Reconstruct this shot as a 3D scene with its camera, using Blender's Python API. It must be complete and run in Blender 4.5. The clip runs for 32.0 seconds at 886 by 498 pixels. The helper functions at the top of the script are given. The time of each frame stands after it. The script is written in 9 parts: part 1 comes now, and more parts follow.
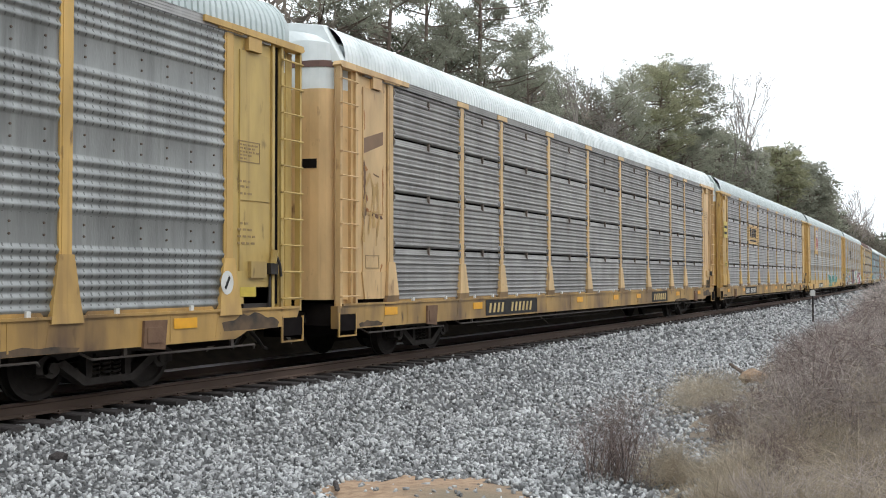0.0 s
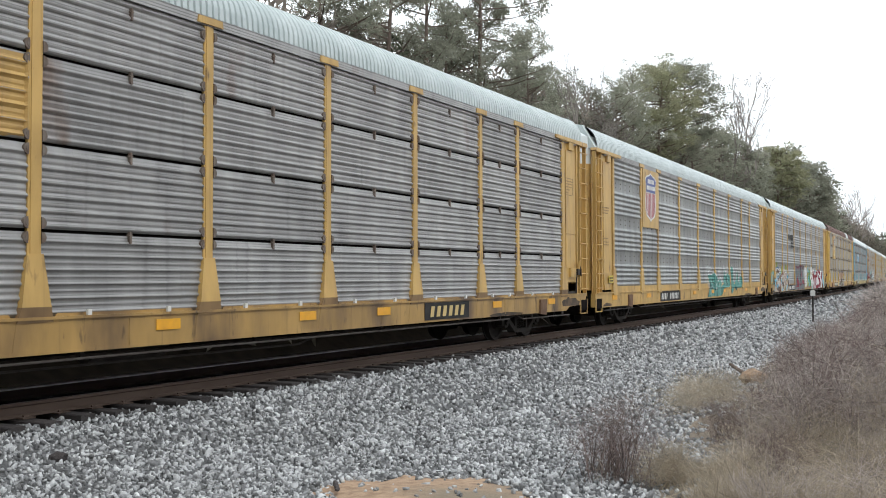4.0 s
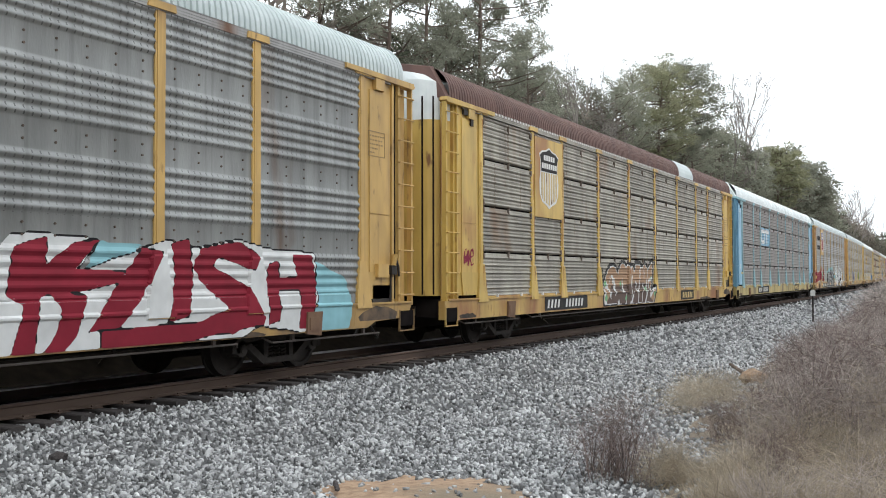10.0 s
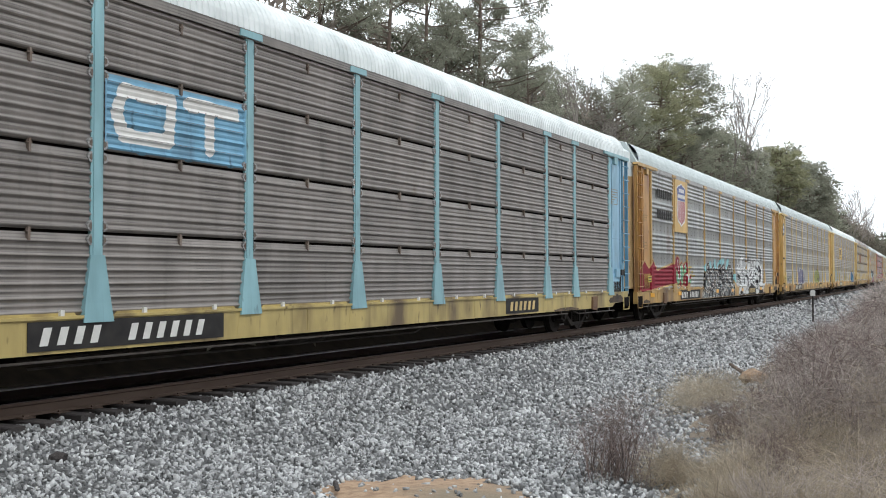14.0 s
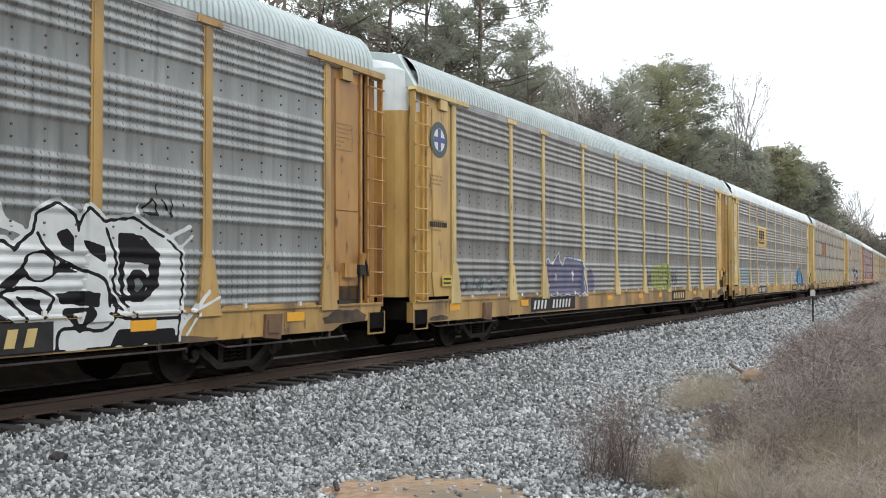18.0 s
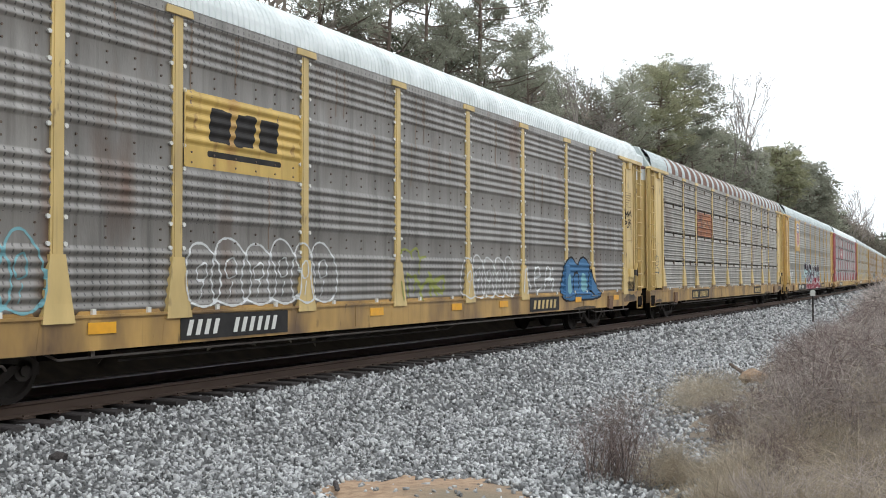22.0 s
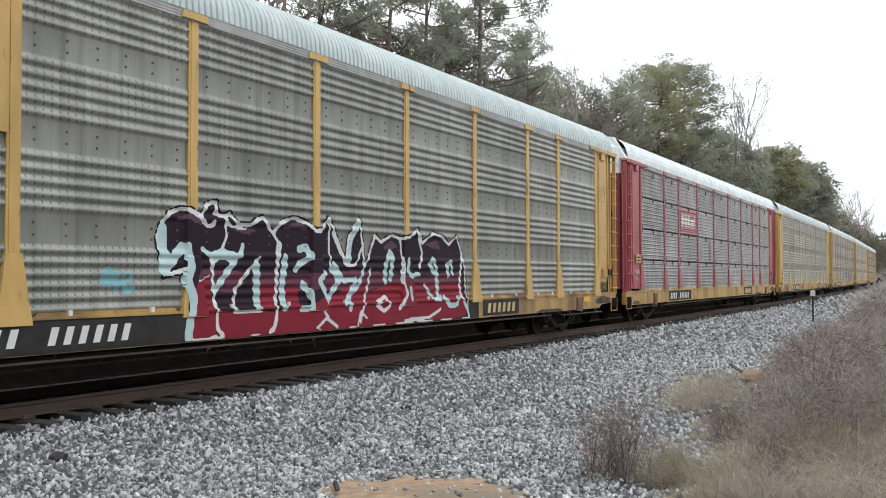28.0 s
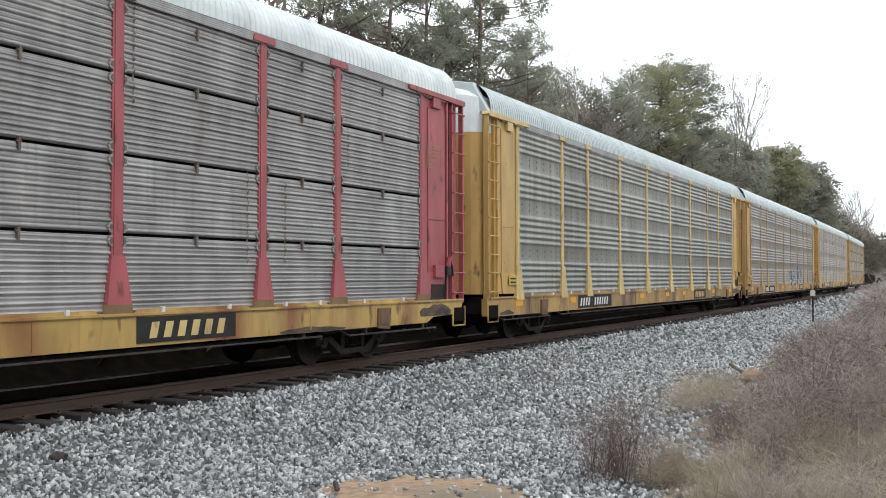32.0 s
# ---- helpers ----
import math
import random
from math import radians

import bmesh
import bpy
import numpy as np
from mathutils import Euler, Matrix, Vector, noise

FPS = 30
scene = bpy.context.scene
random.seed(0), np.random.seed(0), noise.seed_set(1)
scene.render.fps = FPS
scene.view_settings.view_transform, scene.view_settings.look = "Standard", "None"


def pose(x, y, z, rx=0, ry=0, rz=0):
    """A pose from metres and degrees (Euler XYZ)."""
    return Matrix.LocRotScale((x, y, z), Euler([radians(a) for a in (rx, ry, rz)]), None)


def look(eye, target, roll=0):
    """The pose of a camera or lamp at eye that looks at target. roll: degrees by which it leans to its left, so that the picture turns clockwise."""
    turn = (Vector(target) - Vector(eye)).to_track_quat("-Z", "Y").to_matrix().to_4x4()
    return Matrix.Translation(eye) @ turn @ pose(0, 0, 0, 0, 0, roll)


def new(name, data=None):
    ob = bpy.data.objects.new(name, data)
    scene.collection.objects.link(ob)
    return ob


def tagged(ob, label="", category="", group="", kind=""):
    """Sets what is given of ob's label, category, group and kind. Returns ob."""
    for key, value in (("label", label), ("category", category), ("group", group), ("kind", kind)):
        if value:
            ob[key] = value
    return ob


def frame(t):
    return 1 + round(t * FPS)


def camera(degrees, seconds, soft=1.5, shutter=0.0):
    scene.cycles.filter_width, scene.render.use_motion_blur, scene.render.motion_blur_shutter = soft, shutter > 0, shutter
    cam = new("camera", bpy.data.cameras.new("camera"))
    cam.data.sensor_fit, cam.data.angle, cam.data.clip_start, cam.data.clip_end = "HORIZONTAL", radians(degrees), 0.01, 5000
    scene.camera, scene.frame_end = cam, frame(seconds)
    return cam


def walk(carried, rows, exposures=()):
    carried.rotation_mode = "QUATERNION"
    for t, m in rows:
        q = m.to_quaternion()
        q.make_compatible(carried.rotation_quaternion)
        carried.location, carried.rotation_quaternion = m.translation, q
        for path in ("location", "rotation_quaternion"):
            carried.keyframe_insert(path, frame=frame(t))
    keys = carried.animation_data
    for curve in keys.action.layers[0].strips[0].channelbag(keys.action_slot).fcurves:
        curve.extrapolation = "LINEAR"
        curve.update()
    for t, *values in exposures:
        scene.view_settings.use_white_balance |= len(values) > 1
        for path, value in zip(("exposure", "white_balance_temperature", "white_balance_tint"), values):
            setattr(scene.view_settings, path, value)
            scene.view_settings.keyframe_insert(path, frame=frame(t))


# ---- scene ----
# ---- camera ----
cam = camera(48.37, 32.0, soft=1.0)
EYE = Vector((10.95, 0.0, 1.5))
AIM = EYE + Vector((-0.47896, 0.87737, 0.02861))
walk(cam, [(0.0, look(EYE, AIM, -0.135)), (32.0, look(EYE, AIM, -0.135))], exposures=[(0.0, 0.1), (32.0, 0.1)])

# ---- world and light: bright overcast ----
SUN_EL, SUN_AZ = radians(52), radians(115)
world = bpy.data.worlds.new("overcast_sky")
scene.world = world
world.use_nodes = True
wn, wl = world.node_tree.nodes, world.node_tree.links
wn.clear()
sky = wn.new("ShaderNodeTexSky")
sky.sky_type, sky.sun_disc = "NISHITA", False
sky.sun_elevation, sky.sun_rotation = SUN_EL, SUN_AZ
sky.air_density, sky.dust_density, sky.ozone_density = 1.0, 6.0, 1.0
hs = wn.new("ShaderNodeHueSaturation")
hs.inputs["Saturation"].default_value = 0.16
bgn = wn.new("ShaderNodeBackground")
bgn.inputs["Strength"].default_value = 0.15
won = wn.new("ShaderNodeOutputWorld")
cloud = wn.new("ShaderNodeMix")
cloud.data_type = "RGBA"
cloud.inputs["Factor"].default_value = 0.85
cloud.inputs["B"].default_value = (9.6, 10.15, 10.7, 1)
wl.new(sky.outputs[0], hs.inputs["Color"])
wl.new(hs.outputs[0], cloud.inputs["A"])
wl.new(cloud.outputs["Result"], bgn.inputs["Color"])
wl.new(bgn.outputs[0], won.inputs["Surface"])
sun_data = bpy.data.lights.new("sun", "SUN")
sun_data.energy, sun_data.angle, sun_data.color = 0.6, radians(25), (1.0, 0.97, 0.93)
sun = new("sun", sun_data)
sun.matrix_world = look((0, 0, 60), (60 * -math.sin(SUN_AZ) / math.tan(SUN_EL), 60 * -math.cos(SUN_AZ) / math.tan(SUN_EL), 0))


# ---- materials ----
def material(name, base, rough=0.6, metal=0.0, second=None, scale=6.0, amount=0.5, stretch=(1, 1, 1), bump=0.0,
             bump_scale=40.0, per_object=0.0, per_island=0.0, third=None, third_scale=0.7, third_cut=(0.55, 0.7), spec=0.5, speck=None, speck_scale=7.0, speck_cut=(0.64, 0.72),
             drip=None, drip_cut=(0.56, 0.78), drip_width=9.0):
    """A painted, worn or natural surface: a base colour, a second one in noise, a third in large patches."""
    m = bpy.data.materials.new(name)
    m.use_nodes = True
    n, l = m.node_tree.nodes, m.node_tree.links
    b = n["Principled BSDF"]
    b.inputs["Roughness"].default_value, b.inputs["Metallic"].default_value = rough, metal
    b.inputs["Specular IOR Level"].default_value = spec
    tc = n.new("ShaderNodeTexCoord")
    mp = n.new("ShaderNodeMapping")
    mp.inputs["Scale"].default_value = stretch
    l.new(tc.outputs["Object"], mp.inputs["Vector"])
    if per_object:
        oi = n.new("ShaderNodeObjectInfo")
        mul = n.new("ShaderNodeMath")
        mul.operation = "MULTIPLY"
        mul.inputs[1].default_value = 37.0
        l.new(oi.outputs["Random"], mul.inputs[0])
        add = n.new("ShaderNodeVectorMath")
        l.new(mp.outputs[0], add.inputs[0])
        l.new(mul.outputs[0], add.inputs[1])
        vec = add.outputs[0]
    else:
        vec = mp.outputs[0]

    def noise_at(sc, lo, hi, detail=5.0):
        t = n.new("ShaderNodeTexNoise")
        t.inputs["Scale"].default_value, t.inputs["Detail"].default_value = sc, detail
        l.new(vec, t.inputs["Vector"])
        r = n.new("ShaderNodeMapRange")
        r.inputs["From Min"].default_value, r.inputs["From Max"].default_value = lo, hi
        l.new(t.outputs["Fac"], r.inputs["Value"])
        return r.outputs[0], t

    def mix(fac, a, c, mode="MIX"):
        x = n.new("ShaderNodeMix")
        x.data_type, x.blend_type = "RGBA", mode
        for sock, value in ((x.inputs["Factor"], fac), (x.inputs["A"], a), (x.inputs["B"], c)):
            if hasattr(value, "links"):
                l.new(value, sock)
            elif isinstance(value, tuple):
                sock.default_value = (*value, 1)
            else:
                sock.default_value = value
        return x.outputs["Result"]

    colour = base
    if second:
        f, t1 = noise_at(scale, 0.5 - 0.25 / max(amount, 0.05) * 0.5, 0.5 + 0.25 / max(amount, 0.05) * 0.5)
        colour = mix(f, base, second)
    if third:
        f, t2 = noise_at(third_scale, *third_cut)
        colour = mix(f, colour, third)
    if speck:
        f, t3 = noise_at(speck_scale, *speck_cut)
        colour = mix(f, colour, speck)
    if drip:
        # thin runs down the surface
        mp2 = n.new("ShaderNodeMapping")
        mp2.inputs["Scale"].default_value = (1, drip_width, 0.8)
        l.new(vec, mp2.inputs["Vector"])
        t4 = n.new("ShaderNodeTexNoise")
        t4.inputs["Scale"].default_value, t4.inputs["Detail"].default_value = 1.0, 6.0
        l.new(mp2.outputs[0], t4.inputs["Vector"])
        r4 = n.new("ShaderNodeMapRange")
        r4.inputs["From Min"].default_value, r4.inputs["From Max"].default_value = drip_cut
        r4.inputs["To Max"].default_value = 0.8
        l.new(t4.outputs["Fac"], r4.inputs["Value"])
        colour = mix(r4.outputs[0], colour, drip)
    for source, width in (("obj", per_object), ("isl", per_island)):
        if width:
            src = n.new("ShaderNodeObjectInfo").outputs["Random"] if source == "obj" else n.new("ShaderNodeNewGeometry").outputs["Random Per Island"]
            r = n.new("ShaderNodeMapRange")
            r.inputs["To Min"].default_value, r.inputs["To Max"].default_value = 1 - width, 1 + width
            l.new(src, r.inputs["Value"])
            cmb = n.new("ShaderNodeCombineColor")
            for i in range(3):
                l.new(r.outputs[0], cmb.inputs[i])
            colour = mix(1.0, colour, cmb.outputs[0], "MULTIPLY")
    if hasattr(colour, "links"):
        l.new(colour, b.inputs["Base Color"])
    else:
        b.inputs["Base Color"].default_value = (*colour, 1)
    if bump:
        t = n.new("ShaderNodeTexNoise")
        t.inputs["Scale"].default_value, t.inputs["Detail"].default_value = bump_scale, 4
        l.new(vec, t.inputs["Vector"])
        bp = n.new("ShaderNodeBump")
        bp.inputs["Strength"].default_value, bp.inputs["Distance"].default_value = bump, 0.02
        l.new(t.outputs["Fac"], bp.inputs["Height"])
        l.new(bp.outputs[0], b.inputs["Normal"])
    return m


def panel_material(name, base, dark, rust=(0.16, 0.08, 0.045), rows=False, rust_cut=(0.66, 0.8), tint=0.12, metal=0.35, gloss=0.55):
    """Galvanised screening: streaks that run down, grime, and fine rows of small holes."""
    m = material(name, base, gloss, metal, second=dark, scale=1.6, amount=0.45, stretch=(1, 1.6, 0.45), bump=0.12, bump_scale=25,
                 per_object=tint, third=rust, third_scale=0.55, third_cut=rust_cut, drip=tuple(c * 0.7 for c in dark), drip_cut=(0.58, 0.9) if rows else (0.5, 0.8), drip_width=5.0)
    n, l = m.node_tree.nodes, m.node_tree.links
    b = n["Principled BSDF"]
    link = b.inputs["Base Color"].links[0].from_socket
    tc = n.new("ShaderNodeTexCoord")
    sx = n.new("ShaderNodeSeparateXYZ")
    l.new(tc.outputs["Object"], sx.inputs[0])

    def wave(sock, period, cut, shift=0.0, test="GREATER_THAN"):
        a = n.new("ShaderNodeMath")
        a.operation = "MULTIPLY"
        a.inputs[1].default_value = 2 * math.pi / period
        l.new(sock, a.inputs[0])
        s = n.new("ShaderNodeMath")
        s.operation = "SINE"
        ph = n.new("ShaderNodeMath")
        ph.inputs[1].default_value = shift
        l.new(a.outputs[0], ph.inputs[0])
        l.new(ph.outputs[0], s.inputs[0])
        g = n.new("ShaderNodeMath")
        g.operation = test
        g.inputs[1].default_value = cut
        l.new(s.outputs[0], g.inputs[0])
        return g.outputs[0]

    f = n.new("ShaderNodeMath")
    f.operation = "MULTIPLY"
    l.new(wave(sx.outputs[1], *((0.03, -0.96) if rows else (0.118, 0.84))), f.inputs[0])
    l.new(wave(sx.outputs[2], *((0.0415 if rows is True else rows, 0.35) if rows else (0.0715, -0.2))), f.inputs[1])
    nz = n.new("ShaderNodeTexNoise")
    nz.inputs["Scale"].default_value = 1.3
    l.new(tc.outputs["Object"], nz.inputs["Vector"])
    rg = n.new("ShaderNodeMapRange")
    rg.inputs["From Min"].default_value, rg.inputs["From Max"].default_value = 0.34, 0.6
    rg.inputs["To Min"].default_value, rg.inputs["To Max"].default_value = (0.0, 0.5) if rows else (0.3, 0.65)
    l.new(nz.outputs["Fac"], rg.inputs["Value"])
    if not rows:
        # no holes on the smooth bands between the ridges
        ridge = n.new("ShaderNodeMath")
        ridge.operation = "MULTIPLY"
        l.new(f.outputs[0], ridge.inputs[0])
        l.new(wave(sx.outputs[2], 1.085, 0.55, -10.445, "LESS_THAN"), ridge.inputs[1])
        f = ridge
    f2 = n.new("ShaderNodeMath")
    f2.operation = "MULTIPLY"
    l.new(f.outputs[0], f2.inputs[0])
    l.new(rg.outputs[0], f2.inputs[1])
    x = n.new("ShaderNodeMix")
    x.data_type = "RGBA"
    x.inputs["B"].default_value = (0.035, 0.035, 0.035, 1)
    l.new(f2.outputs[0], x.inputs["Factor"])
    l.new(link, x.inputs["A"])
    l.new(x.outputs["Result"], b.inputs["Base Color"])
    return m


def paint(name, base, grime=(0.2, 0.13, 0.07), cut=(0.56, 0.74), rough=0.5):
    second = tuple(c * 0.72 for c in base)
    return material(name, base, rough, 0.0, second=second, scale=3.0, amount=0.6, stretch=(1, 1, 0.35), bump=0.05, bump_scale=30,
                    per_object=0.06, third=grime, third_scale=1.1, third_cut=cut, speck=tuple(c * 0.55 for c in grime), speck_scale=5.5, speck_cut=(0.63, 0.74),
                    drip=tuple(c * 0.75 for c in grime), drip_cut=(0.6, 0.84))


GREY_A = panel_material("galvanised_screen", (0.4, 0.412, 0.405), (0.225, 0.232, 0.228), metal=0.6, gloss=0.47)
GREY_OLIVE = panel_material("weathered_screen", (0.365, 0.368, 0.335), (0.21, 0.213, 0.19), metal=0.6, gloss=0.47)
GREY_RUST = panel_material("rust_streaked_screen", (0.345, 0.33, 0.31), (0.2, 0.19, 0.178), rust=(0.17, 0.1, 0.07), rust_cut=(0.62, 0.78), metal=0.6, gloss=0.47)
GREY_WARM = panel_material("warm_grey_screen", (0.345, 0.34, 0.322), (0.2, 0.196, 0.183), metal=0.6, gloss=0.47)
GREY_B = panel_material("plain_screen", (0.42, 0.416, 0.408), (0.275, 0.273, 0.27), rows=True)
FINE_B = panel_material("fine_ribbed_screen", (0.42, 0.412, 0.405), (0.255, 0.249, 0.244), rows=0.03)
TAUPE_B = panel_material("taupe_screen", (0.41, 0.392, 0.352), (0.255, 0.242, 0.218), rows=True, rust_cut=(0.62, 0.8))
BROWN_B = panel_material("brown_stained_screen", (0.42, 0.395, 0.335), (0.24, 0.225, 0.19), rust=(0.23, 0.14, 0.085), rows=True, rust_cut=(0.6, 0.76))
ASH_B = panel_material("ash_grey_screen", (0.36, 0.353, 0.338), (0.235, 0.228, 0.22), rows=True, rust_cut=(0.68, 0.84))
DARK_B = panel_material("soot_stained_screen", (0.3, 0.275, 0.256), (0.2, 0.183, 0.17), rows=True, rust_cut=(0.7, 0.85))
YELLOW = paint("rack_yellow_paint", (0.60, 0.385, 0.125), grime=(0.3, 0.18, 0.08), cut=(0.58, 0.76))
BRIGHT = paint("bright_yellow_paint", (0.66, 0.45, 0.12), grime=(0.36, 0.17, 0.05), cut=(0.53, 0.68))
RUSTRUN = material("rust_run", (0.3, 0.12, 0.04), 0.8, second=(0.42, 0.2, 0.06), scale=9, amount=0.7, stretch=(1, 1, 0.3))
RUST_ORANGE = paint("rusting_orange_paint", (0.5, 0.265, 0.075), grime=(0.19, 0.085, 0.04), cut=(0.47, 0.68))
OLIVE_YELLOW = paint("olive_yellow_paint", (0.57, 0.405, 0.135), grime=(0.28, 0.19, 0.08))
RUSTY_YELLOW = paint("rusting_sill_paint", (0.57, 0.38, 0.12), grime=(0.27, 0.115, 0.045), cut=(0.46, 0.66))
STENCIL = material("faded_stencil_ink", (0.24, 0.165, 0.08), 0.7, second=(0.34, 0.24, 0.11), scale=12)
PEACH = paint("faded_orange_paint", (0.69, 0.47, 0.23), grime=(0.4, 0.23, 0.11), cut=(0.58, 0.74))
CREAM = paint("faded_yellow_paint", (0.66, 0.49, 0.205), grime=(0.3, 0.2, 0.1), cut=(0.6, 0.78))
OCHRE = paint("ochre_paint", (0.49, 0.31, 0.105), grime=(0.2, 0.11, 0.05))
# Dirt, plus the shade of a facet that faces down, in one colour.
FOOT = paint("dirty_shaded_post_foot", (0.3, 0.19, 0.09), grime=(0.14, 0.085, 0.045), cut=(0.48, 0.68))
SILL = paint("grimy_sill_paint", (0.5, 0.31, 0.1), grime=(0.13, 0.08, 0.045), cut=(0.44, 0.66))
SILL_PALE = paint("pale_sill_paint", (0.56, 0.44, 0.17), grime=(0.13, 0.09, 0.05), cut=(0.48, 0.68))
PALEBLUE = paint("pale_blue_paint", (0.26, 0.47, 0.52), grime=(0.16, 0.25, 0.28), cut=(0.58, 0.75))
BLUE = paint("sky_blue_paint", (0.17, 0.38, 0.54), grime=(0.1, 0.2, 0.28), cut=(0.58, 0.75))
NAVY = paint("dark_blue_paint", (0.1, 0.215, 0.33), grime=(0.06, 0.09, 0.12))
SKYBLUE = paint("light_blue_paint", (0.3, 0.53, 0.69), grime=(0.15, 0.28, 0.37), cut=(0.6, 0.78))
RED = paint("faded_red_paint", (0.42, 0.10, 0.11), grime=(0.25, 0.07, 0.07), cut=(0.58, 0.76))
DKRED = paint("dark_red_paint", (0.25, 0.05, 0.06), grime=(0.12, 0.04, 0.04))
BLACKP = material("black_paint", (0.018, 0.018, 0.019), 0.7, spec=0.2, second=(0.045, 0.042, 0.04), scale=4)
WHITEP = material("white_paint", (0.72, 0.72, 0.7), 0.55, second=(0.6, 0.6, 0.57), scale=6)
ORANGE = material("reflective_orange", (0.85, 0.42, 0.02), 0.35, second=(0.7, 0.34, 0.03), scale=8)
LABEL = material("label_yellow", (0.6, 0.46, 0.06), 0.5, second=(0.5, 0.38, 0.06), scale=9)
SHBLUE = material("shield_blue", (0.03, 0.055, 0.24), 0.45, second=(0.045, 0.07, 0.22), scale=7)
SHRED = material("shield_red", (0.36, 0.03, 0.05), 0.45, second=(0.3, 0.05, 0.06), scale=7)
ROOF_GALV = material("galvanised_roof", (0.53, 0.585, 0.585), 0.45, 0.35, second=(0.4, 0.46, 0.46), scale=2.2, amount=0.5, per_object=0.06)
ROOF_WHITE = material("white_roof_paint", (0.78, 0.83, 0.835), 0.5, 0.0, second=(0.56, 0.615, 0.62), scale=1.8, amount=0.6, third=(0.45, 0.42, 0.38), third_scale=0.9, third_cut=(0.64, 0.8))
ROOF_BROWN = material("rusted_roof", (0.105, 0.06, 0.052), 0.75, 0.0, second=(0.16, 0.09, 0.075), scale=2.5, amount=0.6)
ROOF_RUST = material("rust_band_roof", (0.17, 0.09, 0.07), 0.8, 0.0, second=(0.24, 0.15, 0.12), scale=2.5, amount=0.6)
RIVET = material("rusty_rivet", (0.2, 0.15, 0.12), 0.85, 0.1, second=(0.1, 0.075, 0.06), scale=11, per_object=0.2)
ROD = material("worn_rod_steel", (0.2, 0.175, 0.16), 0.6, 0.3, second=(0.09, 0.07, 0.06), scale=4)
BOLT_PLATE = material("stained_bolt_plate", (0.22, 0.19, 0.165), 0.8, 0.1, second=(0.12, 0.08, 0.06), scale=9, per_object=0.2)
STEEL = material("dark_steel", (0.02, 0.018, 0.017), 0.65, 0.2, second=(0.035, 0.029, 0.025), scale=5, bump=0.2)
TRUCK = material("dusty_truck_steel", (0.03, 0.026, 0.024), 0.9, 0.0, second=(0.065, 0.057, 0.052), scale=5, bump=0.3, spec=0.15)
WHEEL = material("wheel_steel", (0.026, 0.022, 0.02), 0.8, 0.1, second=(0.05, 0.043, 0.039), scale=8, spec=0.2)
# Near-black: shade under and inside the cars is put into this colour.
DARK = material("inner_shade_black", (0.01, 0.0085, 0.0085), 1.0, second=(0.02, 0.017, 0.0165), scale=3, spec=0.02)
ROSTED = material("faded_rust_panel", (0.17, 0.065, 0.038), 0.8, second=(0.36, 0.15, 0.07), scale=2.5, amount=0.7)
RAIL_SIDE = material("rusty_rail", (0.085, 0.055, 0.042), 0.8, 0.1, second=(0.13, 0.09, 0.07), scale=6, stretch=(1, 0.15, 1))
RAIL_TOP = material("worn_rail_head", (0.62, 0.62, 0.62), 0.35, 0.9)
TIE = material("creosoted_tie", (0.032, 0.028, 0.028), 0.9, second=(0.06, 0.052, 0.05), scale=9, stretch=(0.3, 3, 3), bump=0.5, per_object=0.3)
STONE = material("granite_ballast", (0.41, 0.42, 0.42), 0.8, second=(0.25, 0.255, 0.26), scale=14, amount=0.7, bump=0.4, bump_scale=60, per_island=0.78)
# Litter far darker than real: the train's shade is put into its colour.
SHADED_LITTER = material("shaded_leaf_litter", (0.011, 0.0095, 0.008), 1.0, spec=0.02, second=(0.02, 0.016, 0.012), scale=3, amount=0.7, bump=0.6)
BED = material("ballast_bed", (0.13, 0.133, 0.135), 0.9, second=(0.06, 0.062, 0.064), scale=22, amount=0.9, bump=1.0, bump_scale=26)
SOIL = material("sandy_soil", (0.42, 0.295, 0.195), 0.95, second=(0.27, 0.18, 0.115), scale=9, amount=0.8, bump=0.6, bump_scale=30, third=(0.21, 0.17, 0.12), third_scale=0.5)
SCRUB_SOIL = material("scrub_soil", (0.25, 0.205, 0.15), 0.95, second=(0.13, 0.108, 0.085), scale=9, amount=0.8, bump=0.6, bump_scale=30, third=(0.3, 0.24, 0.17), third_scale=0.6)
STRAW = material("dry_grass", (0.6, 0.525, 0.41), 0.9, second=(0.3, 0.25, 0.185), scale=0.8, per_island=0.45)
TWIG = material("bare_brush", (0.37, 0.322, 0.3), 0.9, second=(0.48, 0.425, 0.39), scale=0.7, per_island=0.6)
BARK = material("pine_bark", (0.115, 0.085, 0.065), 0.95, second=(0.19, 0.15, 0.125), scale=5, bump=0.6, stretch=(1, 1, 0.3))
GREYBARK = material("grey_bark", (0.19, 0.17, 0.15), 0.95, second=(0.27, 0.245, 0.22), scale=5, bump=0.4, stretch=(1, 1, 0.3))
NEEDLE = material("pine_needles", (0.285, 0.295, 0.232), 0.9, second=(0.36, 0.365, 0.29), scale=0.35, spec=0.1, per_island=0.16, per_object=0.2)
NEEDLE_LIGHT = material("yellow_pine_needles", (0.265, 0.268, 0.17), 0.9, second=(0.33, 0.328, 0.215), scale=0.35, spec=0.1, per_island=0.16, per_object=0.15)
WOODS = material("grey_twig_mass", (0.235, 0.203, 0.172), 0.9, second=(0.32, 0.278, 0.237), scale=0.25, per_island=0.4, third=(0.11, 0.125, 0.085), third_scale=0.12, third_cut=(0.5, 0.6))
UNDER = material("undergrowth", (0.1, 0.1, 0.075), 0.9, second=(0.17, 0.145, 0.115), scale=0.4, per_island=0.5)



